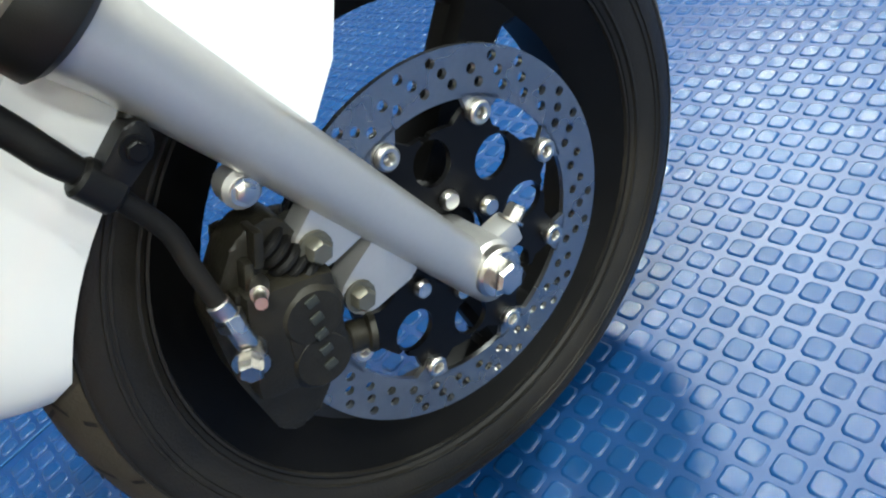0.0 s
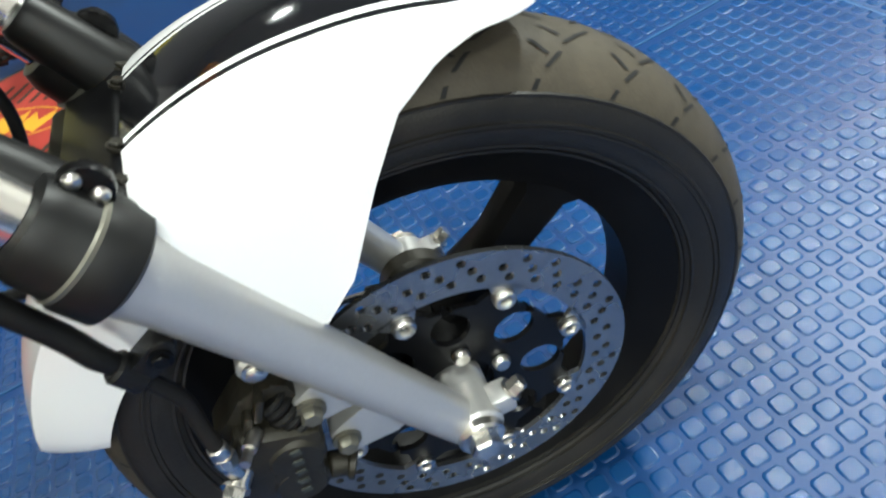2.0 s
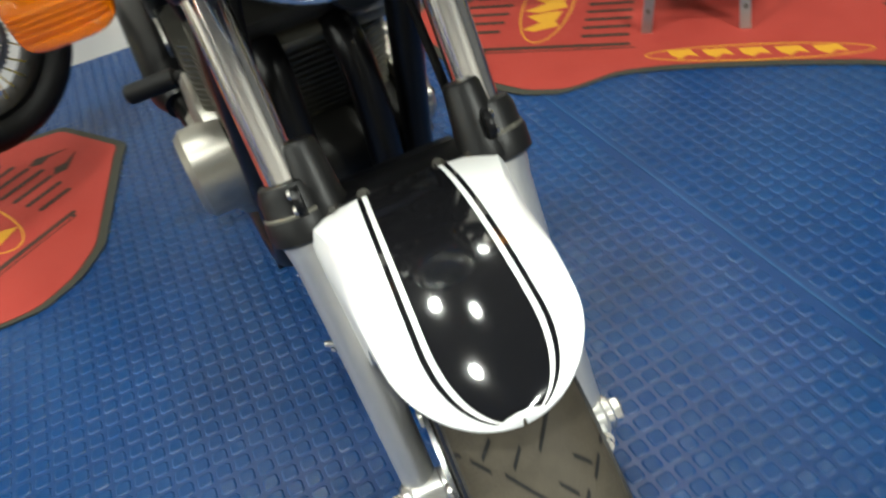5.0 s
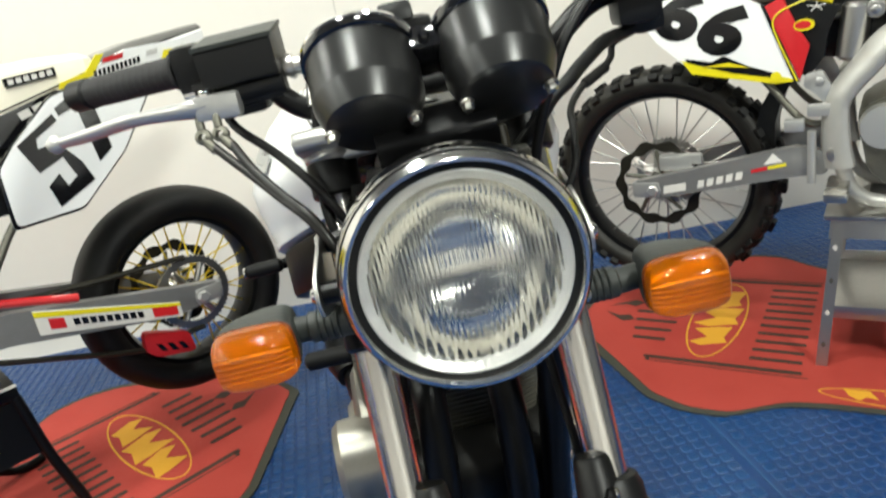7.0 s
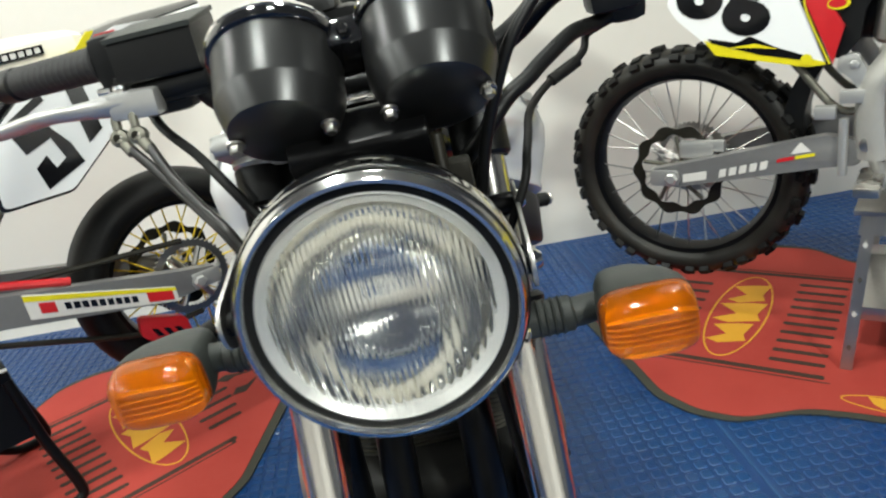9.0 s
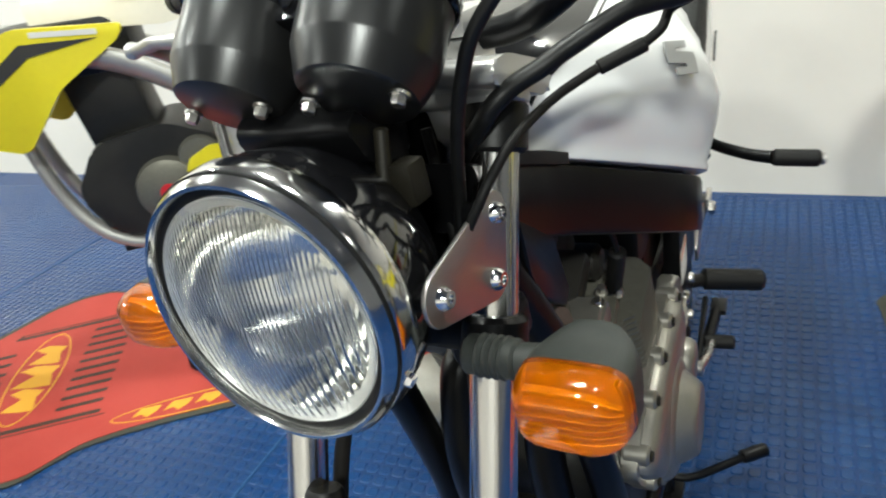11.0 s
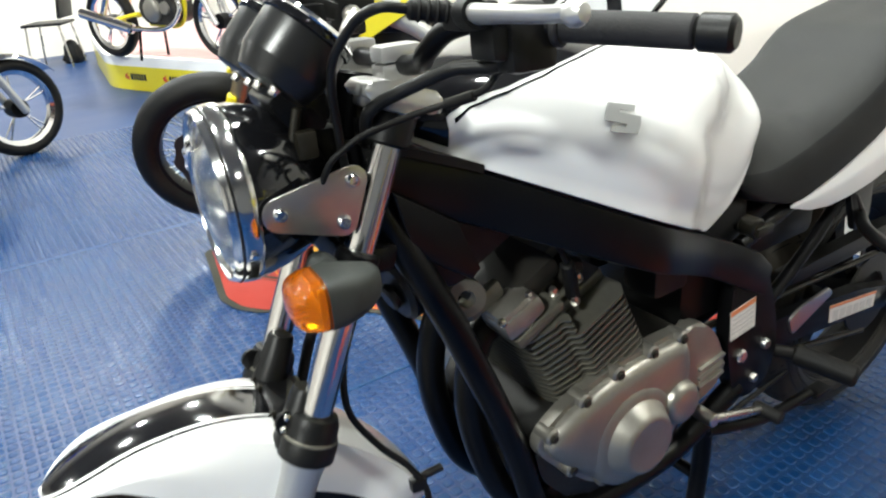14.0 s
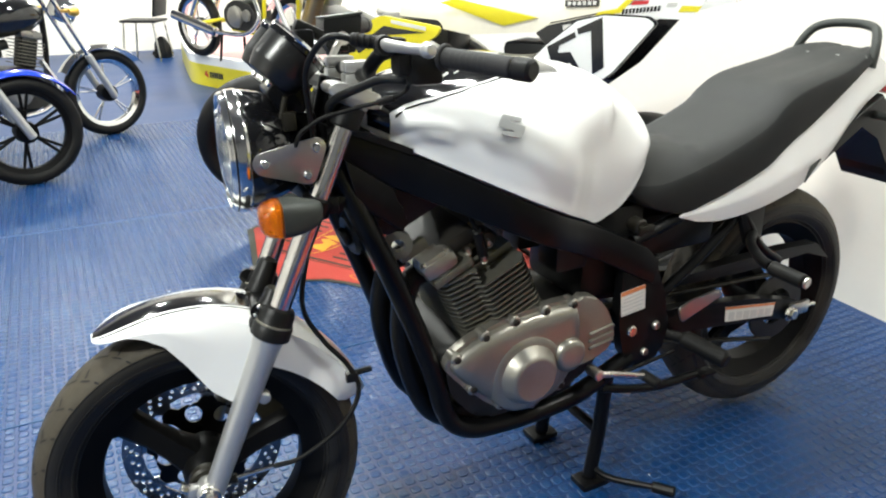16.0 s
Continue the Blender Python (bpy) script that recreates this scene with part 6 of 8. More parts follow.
def bike_mat(m, label):
    t = thing("floor_mat", label, "floor mat", group="red floor mats", turn=m)
    outer = rounded(HALF + [(u, -v) for u, v in HALF[::-1]], 0.03)
    part("border", flat(outer, 0.0015, 0.0058, 0.001), M_MATEDGE, t, "dark stitched edge band")
    inner = rounded([(0.70 + (u - 0.70) * 0.978, v - 0.020) for u, v in HALF] + [(0.70 + (u - 0.70) * 0.978, -v + 0.020) for u, v in HALF[::-1]], 0.03)
    field = part("carpet", flat(inner, 0.002, 0.0075), M_RED, t, "red carpet field")
    for e in (0, 1):
        f = (lambda u: u) if e == 0 else (lambda u: 1.41 - u)

        def bar(u0, u1, v, w=0.012):
            a, b = sorted((f(u0), f(u1)))
            part("printed_bar", flat(rounded([(a, v - w / 2), (b, v - w / 2), (b, v + w / 2), (a, v + w / 2)], w * 0.45, 3), 0.0074, 0.0083), M_MATBLACK, field)
        for k in range(10):
            bar(0.27, 0.40, -0.215 + 0.0478 * k, 0.016)
        for k in range(7):
            v = -0.165 + 0.055 * k
            bar(-0.095 + abs(v) * 0.20, 0.045 - abs(v) * 0.06, v, 0.017)
        for s in (-1, 1):
            bar(0.0, 0.405, s * 0.268, 0.017)
            bar(0.01, 0.42, s * 0.288, 0.004)
            bar(0.01, 0.02, s * 0.278, 0.02)
            part("printed_wing", flat([(f(-0.19), s * 0.02), (f(-0.12), s * 0.075), (f(-0.085), s * 0.060), (f(-0.11), s * 0.03), (f(-0.14), s * 0.04)], 0.0074, 0.0083), M_MATBLACK, field)
        part("printed_oval", ring_strip(f(0.15), 0, 0.072, 0.236, 0.005, 0.0074, 0.0084), M_MATYELLOW, field, "yellow oval emblem")
        for k, (a, b, w) in enumerate(((-0.175, -0.060, 0.050), (-0.060, 0.065, 0.062), (0.062, 0.182, 0.050))):
            ol = [(f(0.15 - w), a + 0.015), (f(0.15 - w * 0.3), a), (f(0.15 + w), a + 0.028), (f(0.15 + w * 0.75), (a + b) / 2), (f(0.15 + w), b + 0.006), (f(0.15 + w * 0.2), b), (f(0.15 - w), b - 0.02), (f(0.15 - w * 0.1), (a + b) / 2 - 0.006)]
            part("emblem_block", flat(ol, 0.0074, 0.0084), M_MATYELLOW, field)
    for s in (-1, 1):
        part("printed_oval", ring_strip(0.705, s * 0.335, 0.255, 0.036, 0.004, 0.0074, 0.0084), M_MATYELLOW, field)
        for k in range(5):
            a = 0.50 + 0.083 * k
            part("emblem_block", flat([(a, s * 0.315), (a + 0.055, s * 0.312), (a + 0.075, s * 0.345), (a + 0.05, s * 0.338), (a + 0.035, s * 0.357), (a + 0.012, s * 0.34)], 0.0074, 0.0084), M_MATYELLOW, field)
    return t


M66 = Matrix.Translation((-1.5, 0.8, 0)) @ Matrix.Rotation(radians(49), 4, "Z")
M51 = Matrix.Translation((-1.55, -0.66, 0)) @ Matrix.Rotation(radians(-57), 4, "Z")
bike_mat(M66, "red mat with yellow ovals under the lifted bike 66")
bike_mat(M51, "red mat with yellow ovals under the lifted bike 51")


# ---- motocross bikes ----
def knobby(R, w, rim, rows=34):
    """Blocks of an off-road tyre, standing on its carcass."""
    bms = []
    for k in range(rows):
        a = math.tau * k / rows
        pats = (((-0.30, 0.012), (0.0, 0.020), (0.30, 0.012)) if k % 2 else ((-0.17, 0.016), (0.17, 0.016)))
        for fy, hw in pats:
            r = R - 0.012 - abs(fy) * 0.05 * w / 0.11
            b = box((0, 0, 0), (0.030, hw * 1.9, 0.020), 0.002, seg=1)
            b.transform(Matrix.Rotation(-a, 4, "Y") @ Matrix.Translation((0, fy * w, r)) @ Matrix.Rotation(-fy * 1.2, 4, "X"))
            bms.append(b)
        for s in (-1, 1):
            b = box((0, 0, 0), (0.026, 0.018, 0.026), 0.002, seg=1)
            b.transform(Matrix.Rotation(-a - (0.05 if k % 2 else 0), 4, "Y") @ Matrix.Translation((0, s * w * 0.46, R - 0.034)) @ Matrix.Rotation(-s * 0.9, 4, "X"))
            bms.append(b)
    return join(*bms)


def wire_wheel(t, c, R, w, rim, spoke_mat, off_road, rim_mat, side_disc, disc_r=0.12, sprocket=0, put=Matrix.Identity(4)):
    m = put @ Matrix.Translation(c)
    ty = part("tyre", moved(lathe(tyre_profile(R - (0.014 if off_road else 0), w, rim), 72, ALONG_Y), m), M_TYRE if off_road else M_RUBBER, t, "black knobbly tyre" if off_road else "smooth black slick tyre")
    if off_road:
        part("tread_block", moved(knobby(R, w, rim), m), M_RUBBER, ty, kind="stuff")
    wh = part("wheel", moved(lathe([(rim - 0.010, -w * 0.30), (rim + 0.004, -w * 0.33), (rim + 0.004, -w * 0.27), (rim - 0.010, 0), (rim + 0.004, w * 0.27), (rim + 0.004, w * 0.33), (rim - 0.010, w * 0.30), (rim - 0.020, 0)], 64, ALONG_Y, closed=True), m), rim_mat, t, "wire-spoked wheel rim")
    part("hub", moved(lathe([(0, -0.075), (0.018, -0.075), (0.035, -0.05), (0.022, -0.03), (0.020, 0.03), (0.035, 0.05), (0.018, 0.075), (0, 0.075)], 24, ALONG_Y), m), M_STEEL, wh)
    for k in range(32):
        a = math.tau * k / 32
        b = a + (0.55 if k % 4 < 2 else -0.55)
        s = 1 if k % 2 else -1
        p0 = Vector((0.033 * math.cos(b), s * 0.046, 0.033 * math.sin(b)))
        p1 = Vector(((rim - 0.012) * math.cos(a), s * 0.006, (rim - 0.012) * math.sin(a)))
        part("spoke", moved(rod(p0, p1, 0.0021, 6), m), spoke_mat, wh)
    if side_disc:
        n, rr, ri = 64, disc_r, disc_r * 0.80
        o = [((rr + 0.006 * math.cos(10 * math.tau * k / n)) * math.cos(math.tau * k / n), (rr + 0.006 * math.cos(10 * math.tau * k / n)) * math.sin(math.tau * k / n)) for k in range(n)]
        i = [((ri + 0.005 * math.cos(10 * math.tau * k / n + 2)) * math.cos(math.tau * k / n), (ri + 0.005 * math.cos(10 * math.tau * k / n + 2)) * math.sin(math.tau * k / n)) for k in range(n)]
        y = side_disc * 0.062
        rings = [[(o[k % n][0], y - 0.002, o[k % n][1]), (o[k % n][0], y + 0.002, o[k % n][1]), (i[k % n][0], y + 0.002, i[k % n][1]), (i[k % n][0], y - 0.002, i[k % n][1])] for k in range(n + 1)]
        dd = part("brake_disc", moved(skin(rings, caps=False), m), M_BROWNDISC if disc_r > 0.13 else M_CALIPER, t, "dark wavy brake disc")
        if disc_r > 0.13:
            for f in (0.90, 0.70):
                part("disc_web", moved(lathe([(rr * f * 0.74, y - 0.0015), (rr * f * 0.80, y - 0.0015), (rr * f * 0.80, y + 0.0015), (rr * f * 0.74, y + 0.0015)], 48, ALONG_Y, closed=True), m), M_BROWNDISC, dd)
        arms = 10 if disc_r > 0.13 else 5
        for k in range(arms):
            a = math.tau * k / arms
            part("disc_arm", moved(rod((0.03 * math.cos(a), y, 0.03 * math.sin(a)), (ri * math.cos(a + 0.35), y, ri * math.sin(a + 0.35)), 0.006, 8), m), M_FIN, dd)
    if sprocket:
        rs, y = 0.098, sprocket * 0.066
        n = 96
        o = [((rs + (0.005 if k % 2 else -0.002)) * math.cos(math.tau * k / n), (rs + (0.005 if k % 2 else -0.002)) * math.sin(math.tau * k / n)) for k in range(n)]
        rings = [[(o[k % n][0], y - 0.003, o[k % n][1]), (o[k % n][0], y + 0.003, o[k % n][1]), (o[k % n][0] * 0.80, y + 0.003, o[k % n][1] * 0.80), (o[k % n][0] * 0.80, y - 0.003, o[k % n][1] * 0.80)] for k in range(n + 1)]
        sp = part("sprocket", moved(skin(rings, caps=False), m), M_BRUSHED, t)
        for k in range(6):
            a = math.tau * k / 6
            part("sprocket_arm", moved(rod((0.03 * math.cos(a), y, 0.03 * math.sin(a)), (0.08 * math.cos(a), y, 0.08 * math.sin(a)), 0.008, 8), m), M_BRUSHED, sp)
    return wh


def decal(t, name, ol, y, s, mat, th=0.0012, label=""):
    return part(name, prism(ol, *sorted((s * y, s * (y + th)))), mat, t, label)


def motocross(m, number, label, rear_c, rear_R, rear_w, rear_rim, off_road, front_c, front_R, front_w, front_rim, spoke_mat, rim_mat, plate, side, shroud_mat, turned=0.0, head=1.08):
    t = thing("motocross_bike", label, "motorcycle", group="motocross bikes", turn=m)
    wire_wheel(t, rear_c, rear_R, rear_w, rear_rim, spoke_mat, off_road, rim_mat, -1, sprocket=1)
    rc, fc = Vector(rear_c), Vector(front_c)
    fd = (Vector((head, 0, 1.06)) - Vector((fc.x - 0.02, 0, fc.z))).normalized()
    bar_turn = Matrix.Translation((head, 0, 1.06)) @ Matrix.Rotation(radians(turned), 4, fd) @ Matrix.Translation((-head, 0, -1.06))
    ahead = Matrix.Translation((head - 1.08, 0, 0))

    def front(name, bm, mat, label=""):
        return part(name, moved(bm, bar_turn), mat, t, label)
    wire_wheel(t, front_c, front_R, front_w, front_rim, M_STEEL, off_road, rim_mat, 1, disc_r=0.15, put=bar_turn)
    for s in (-1, 1):
        arm = part("swing_arm", prism(rounded([(rc.x - 0.055, rc.z + 0.022), (rc.x + 0.03, rc.z + 0.040), (0.375, 0.560), (0.445, 0.545), (0.445, 0.490), (0.385, 0.485), (0.03, rc.z - 0.024), (rc.x - 0.055, rc.z - 0.020)], 0.012), *sorted((s * 0.092, s * 0.122)), 0.006), M_SWINGARM, t, "grey aluminium swing arm")
        if s == side and number == "66":
            decal(arm, "sponsor_patch", [(0.045, 0.438), (0.105, 0.448), (0.107, 0.470), (0.047, 0.460)], 0.1221, s, M_STICKER)
            for k in range(5):
                x = 0.135 + 0.024 * k
                z = 0.4635 + 0.0052 * k
                decal(arm, "sponsor_bar", [(x, z - 0.010), (x + 0.017, z - 0.006), (x + 0.020, z + 0.014), (x + 0.004, z + 0.011)], 0.1221, s, M_STICKER)
            decal(arm, "sponsor_patch", [(0.300, 0.515), (0.345, 0.522), (0.322, 0.545)], 0.1221, s, M_STICKER)
            decal(arm, "sponsor_bar", [(0.270, 0.494), (0.308, 0.502), (0.309, 0.511), (0.271, 0.503)], 0.1221, s, M_REDPLASTIC)
            decal(arm, "sponsor_bar", [(0.310, 0.503), (0.352, 0.511), (0.353, 0.519), (0.311, 0.511)], 0.1221, s, M_YELLOW)
        if s == side and number == "51":
            sl = lambda x: 0.400 + 0.33 * (x + 0.02)
            lab = decal(arm, "sponsor_panel", [(0.005, sl(0.005) - 0.018), (0.325, sl(0.325) - 0.030), (0.325, sl(0.325) + 0.032), (0.005, sl(0.005) + 0.022)], 0.1221, s, M_STICKER, label="white sponsor panel")
            decal(lab, "sponsor_bar", [(0.005, sl(0.005) + 0.012), (0.325, sl(0.325) + 0.015), (0.325, sl(0.325) + 0.028), (0.005, sl(0.005) + 0.020)], 0.1234, s, M_YELLOW)
            decal(lab, "sponsor_patch", [(0.015, sl(0.015) - 0.012), (0.075, sl(0.075) - 0.014), (0.075, sl(0.075) + 0.012), (0.015, sl(0.015) + 0.012)], 0.1236, s, M_REDPLASTIC)
            for k in range(9):
                x = 0.098 + 0.0175 * k
                decal(lab, "sponsor_bar", [(x, sl(x) - 0.011), (x + 0.013, sl(x + 0.013) - 0.011), (x + 0.013, sl(x + 0.013) + 0.006), (x, sl(x) + 0.006)], 0.1234, s, M_BLACKGLOSS)
            decal(lab, "sponsor_patch", [(0.268, sl(0.268) - 0.016), (0.300, sl(0.30) - 0.016), (0.300, sl(0.30) + 0.010), (0.268, sl(0.268) + 0.010)], 0.1234, s, M_REDPLASTIC)
        part("axle_block", join(box((rc.x - 0.02, s * 0.108, rc.z), (0.075, 0.034, 0.045), 0.006), hexbolt((rc.x, s * 0.126, rc.z), (0, s, 0), 0.016, 0.012)), M_ALU, t)
        # main spars: head to pivot, then the cradle
        part("frame_spar", tube([(1.02, s * 0.050, 0.965), (0.86, s * 0.100, 0.920), (0.68, s * 0.126, 0.868), (0.565, s * 0.130, 0.799), (0.522, s * 0.128, 0.752), (0.484, s * 0.126, 0.705), (0.462, s * 0.123, 0.660), (0.460, s * 0.120, 0.575), (0.468, s * 0.117, 0.510)], [0.032, 0.036, 0.038, 0.038, 0.036, 0.034, 0.035, 0.042, 0.046], 14, 6, flat=0.6), M_FRAMEGREY, t, "cast aluminium frame spar")
        part("shock_mount", join(prism(rounded([(0.395, 0.735), (0.430, 0.742), (0.452, 0.700), (0.440, 0.655), (0.415, 0.690), (0.390, 0.705)], 0.008), *sorted((s * 0.105, s * 0.122)), 0.004), hexbolt((0.425, s * 0.122, 0.717), (0, s, 0), 0.010, 0.006)), M_ALU, t)
        part("frame_cradle", tube([(0.470, s * 0.112, 0.520), (0.500, s * 0.105, 0.440), (0.580, s * 0.085, 0.405), (0.80, s * 0.070, 0.405), (0.93, s * 0.05, 0.55), (1.00, s * 0.03, 0.90)], 0.018, 12), M_FRAMEGREY, t)
        part("pivot_bolt", lathe([(0, 0.006), (0.012, 0.006), (0.020, 0.003), (0.020, 0), (0, 0)], 20, axis_to((0.462, s * 0.142, 0.545), (0, s, 0))), M_STEEL, t)
        part("sub_frame", tube([(0.50, s * 0.085, 0.86), (0.33, s * 0.090, 0.86), (0.12, s * 0.085, 0.91)], 0.010, 10), M_FIN, t)
        part("sub_frame", tube([(0.46, s * 0.10, 0.615), (0.39, s * 0.105, 0.62), (0.29, s * 0.095, 0.735), (0.20, s * 0.09, 0.80)], 0.009, 10), M_FIN, t)
        part("foot_peg", join(box((0.470, s * 0.20, 0.470), (0.05, 0.11, 0.022), 0.004), rod((0.455, s * 0.12, 0.475), (0.465, s * 0.15, 0.470), 0.012, 10)), M_STEEL, t)
        # side number plate
        po = 0.126 if number == "66" else 0.160
        sp = part("side_plate", moved(prism(rounded(plate, 0.012), *sorted((s * (po - 0.008), s * po)), 0.003), Matrix.Identity(4)), M_WHITE, t, "white side number plate")
        if number == "51":
            mid = [sum(p[i] for p in plate) / len(plate) for i in (0, 1)]
            part("plate_edge", prism(rounded([(mid[0] + (x - mid[0]) * 1.045, mid[1] + (z - mid[1]) * 1.045) for x, z in plate], 0.012), *sorted((s * (po - 0.012), s * (po - 0.004))), 0.002), M_BLACKGLOSS, sp)
        if s == side or number == "51":
            if number == "66":
                six = letters("6", 1.0, 0.5, 0.055)
                lo = [min(v.co[i] for v in six.verts) for i in range(3)]
                hi = [max(v.co[i] for v in six.verts) for i in range(3)]
                unit = Matrix.Diagonal([1 / (b - a) for a, b in zip(lo, hi)] + [1]) @ Matrix.Translation([-c for c in lo])
                num = bmesh.new()
                for ox, oz in ((0.034, 0.866), (0.135, 0.820)):
                    one = six.copy()
                    one.transform(Matrix(((0.098, 0.066, 0, ox), (0, 0, s * 0.0011, s * 0.1265), (-0.038, 0.114, 0, oz), (0, 0, 0, 1))) @ unit)
                    num = join(num, one)
            else:
                ys = sorted((s * 0.1605, s * 0.1616))
                five = [(0.243, 0.904), (0.156, 0.953), (0.150, 0.937), (0.202, 0.910), (0.206, 0.888), (0.165, 0.893), (0.128, 0.840), (0.113, 0.794), (0.200, 0.756), (0.210, 0.805), (0.182, 0.827), (0.171, 0.796), (0.147, 0.812), (0.163, 0.860), (0.218, 0.838)]
                one = [(0.148, 0.963), (0.072, 0.999), (0.056, 0.853), (0.091, 0.829), (0.104, 0.958), (0.144, 0.946)]
                num = join(prism(five, *ys), prism(one, *ys))
            part("race_number", num, M_BLACKGLOSS, sp, "black race number " + number)
        part("radiator_shroud", moved(prism(rounded([(0.62, 0.945), (0.86, 0.975), (1.05, 0.90), (1.02, 0.74), (0.92, 0.70), (0.80, 0.83), (0.64, 0.915)], 0.02), *sorted((s * 0.150, s * 0.165)), 0.006), Matrix.Identity(4)), shroud_mat, t, "plastic radiator shroud with racing graphics")
        part("shroud_stripe", prism([(0.68, 0.925), (0.85, 0.940), (0.98, 0.86), (0.96, 0.84), (0.84, 0.910)], *sorted((s * 0.1655, s * 0.1668))), M_BLACKGLOSS, t)
        part("shroud_patch", prism([(0.68, 0.944), (0.82, 0.962), (0.82, 0.950), (0.68, 0.932)], *sorted((s * 0.1655, s * 0.1668))), M_STICKER, t)
        # fork
        f0 = Vector((fc.x - 0.025, s * 0.105, fc.z - 0.02))
        front("fork_tube", join(rod(f0, f0 + fd * 0.30, 0.0235, 18, 0.003), rod(f0 + fd * 0.28, f0 + fd * 0.80, 0.029, 20, 0.003)), M_STEEL if number == "66" else M_BRONZE, "upside-down fork tube")
        front("fork_guard", join(moved(box((0, 0, 0), (0.050, 0.034, 0.30), 0.012), axis_to(f0 + fd * 0.15 + Vector((0.024, s * 0.014, 0)), fd)), moved(box((0, 0, 0), (0.036, 0.050, 0.07), 0.010), axis_to(f0 + fd * 0.03 + Vector((0.02, s * 0.016, 0)), fd))), M_YELLOW, "yellow fork guard")
        front("grip", moved(rod((0.985, s * 0.25, 1.165), (0.955, s * 0.40, 1.160), 0.0165, 16, 0.003), ahead), M_RUBBER)
    if number == "66":
        s = side
        decal(t, "plate_stripe", [(0.112, 0.793), (0.180, 0.768), (0.326, 0.740), (0.384, 0.722), (0.332, 0.718), (0.137, 0.757)], 0.1265, s, M_YELLOW)
        decal(t, "plate_stripe", [(0.120, 0.797), (0.185, 0.783), (0.215, 0.795), (0.270, 0.766), (0.345, 0.738), (0.330, 0.733), (0.235, 0.752), (0.13, 0.786)], 0.1278, s, M_BLACKGLOSS)
        decal(t, "plate_stripe", [(0.165, 0.772), (0.225, 0.778), (0.275, 0.762), (0.225, 0.768)], 0.1291, s, M_YELLOW)
        decal(t, "plate_stripe", [(0.300, 0.905), (0.309, 0.900), (0.384, 0.718), (0.372, 0.720)], 0.1280, s, M_BLACKGLOSS)
        red = part("side_panel", prism([(0.309, 0.899), (0.346, 0.918), (0.378, 0.847), (0.405, 0.801), (0.392, 0.755), (0.384, 0.720)], *sorted((s * 0.118, s * 0.128)), 0.002), M_REDPLASTIC, t, "red airbox side panel")
        part("panel_line", tube([(0.378, s * 0.1285, 0.722), (0.345, s * 0.1285, 0.800), (0.327, s * 0.1285, 0.850), (0.330, s * 0.1285, 0.872), (0.350, s * 0.1280, 0.888), (0.400, s * 0.119, 0.905), (0.450, s * 0.117, 0.915)], 0.0022, 8, 5), M_YELLOW, red)
        dark = part("airbox_panel", prism(rounded([(0.342, 0.916), (0.465, 0.882), (0.440, 0.825), (0.434, 0.772), (0.402, 0.728), (0.380, 0.735)], 0.006), *sorted((s * 0.100, s * 0.1165)), 0.003), M_PLASTIC, t, "black airbox panel")
        part("panel_emblem", moved(prism(oval(0.392, 0.848, 0.022, 0.013, 24), *sorted((s * 0.1166, s * 0.1290))), Matrix.Identity(4)), M_YELLOW, dark)
        part("panel_emblem", prism(oval(0.390, 0.849, 0.017, 0.009, 24), *sorted((s * 0.1290, s * 0.1298))), M_REDPLASTIC, dark)
        for k in range(5):
            a = math.tau * k / 5 + 0.3
            part("emblem_bar", rod((0.417, s * 0.1172, 0.886), (0.417 + 0.020 * math.cos(a), s * 0.1172, 0.886 + 0.011 * math.sin(a)), 0.0014, 6), M_STICKER, dark)
        part("air_boot", tube([(0.36, 0, 0.83), (0.46, 0, 0.825), (0.62, 0, 0.79)], 0.075, 20, 5), M_RUBBER, t)
        decal(t, "plate_bolt", oval(0.332, 0.735, 0.012, 0.012, 16), 0.1294, s, M_YELLOW)
        part("rear_mudguard", thick(skin([[(u, w * k / 4, z - 0.018 * (k / 4) ** 2) for k in range(-4, 5)] for u, z, w in ((0.34, 0.955, 0.09), (0.15, 1.005, 0.10), (-0.05, 1.045, 0.095), (-0.24, 1.085, 0.06), (-0.28, 1.09, 0.03))], closed=False, caps=False), 0.004), M_YELLOW, t, "yellow rear mudguard")
        part("seat", skin([[(u, w * a, z + h * b) for a, b in ((-1, 0), (-0.9, 0.7), (-0.5, 1), (0.5, 1), (0.9, 0.7), (1, 0))] for u, z, h, w in ((0.06, 1.015, 0.035, 0.07), (0.30, 0.955, 0.07, 0.08), (0.55, 0.93, 0.07, 0.075), (0.85, 0.965, 0.06, 0.06))]), M_SEATSIDE, t, "black seat")
        part("tank_panel", prism([(0.20, 1.008), (0.28, 0.984), (0.463, 0.921), (0.447, 0.886), (0.280, 0.943), (0.19, 0.968)], *sorted((s * 0.095, s * 0.112)), 0.004), M_YELLOW, t)
        part("panel_bar", prism([(0.300, 0.956), (0.372, 0.934), (0.374, 0.944), (0.303, 0.966)], *sorted((s * 0.1121, s * 0.1130))), M_MATEDGE, t)
        part("shock_reservoir", join(rod((0.484, s * 0.085, 0.755), (0.497, s * 0.085, 0.882), 0.0315, 26, 0.008), rod((0.534, s * 0.060, 0.864), (0.534, s * 0.108, 0.864), 0.020, 24, 0.003), hexbolt((0.534, s * 0.108, 0.864), (0, s, 0), 0.011, 0.006)), M_BRUSHED, t, "silver shock reservoir")
        part("mud_flap", prism(rounded([(0.325, 0.720), (0.362, 0.715), (0.335, 0.666), (0.318, 0.60), (0.318, 0.520), (0.266, 0.520), (0.272, 0.590), (0.286, 0.650)], 0.01), -0.05, 0.05, 0.004), M_PLASTIC, t)
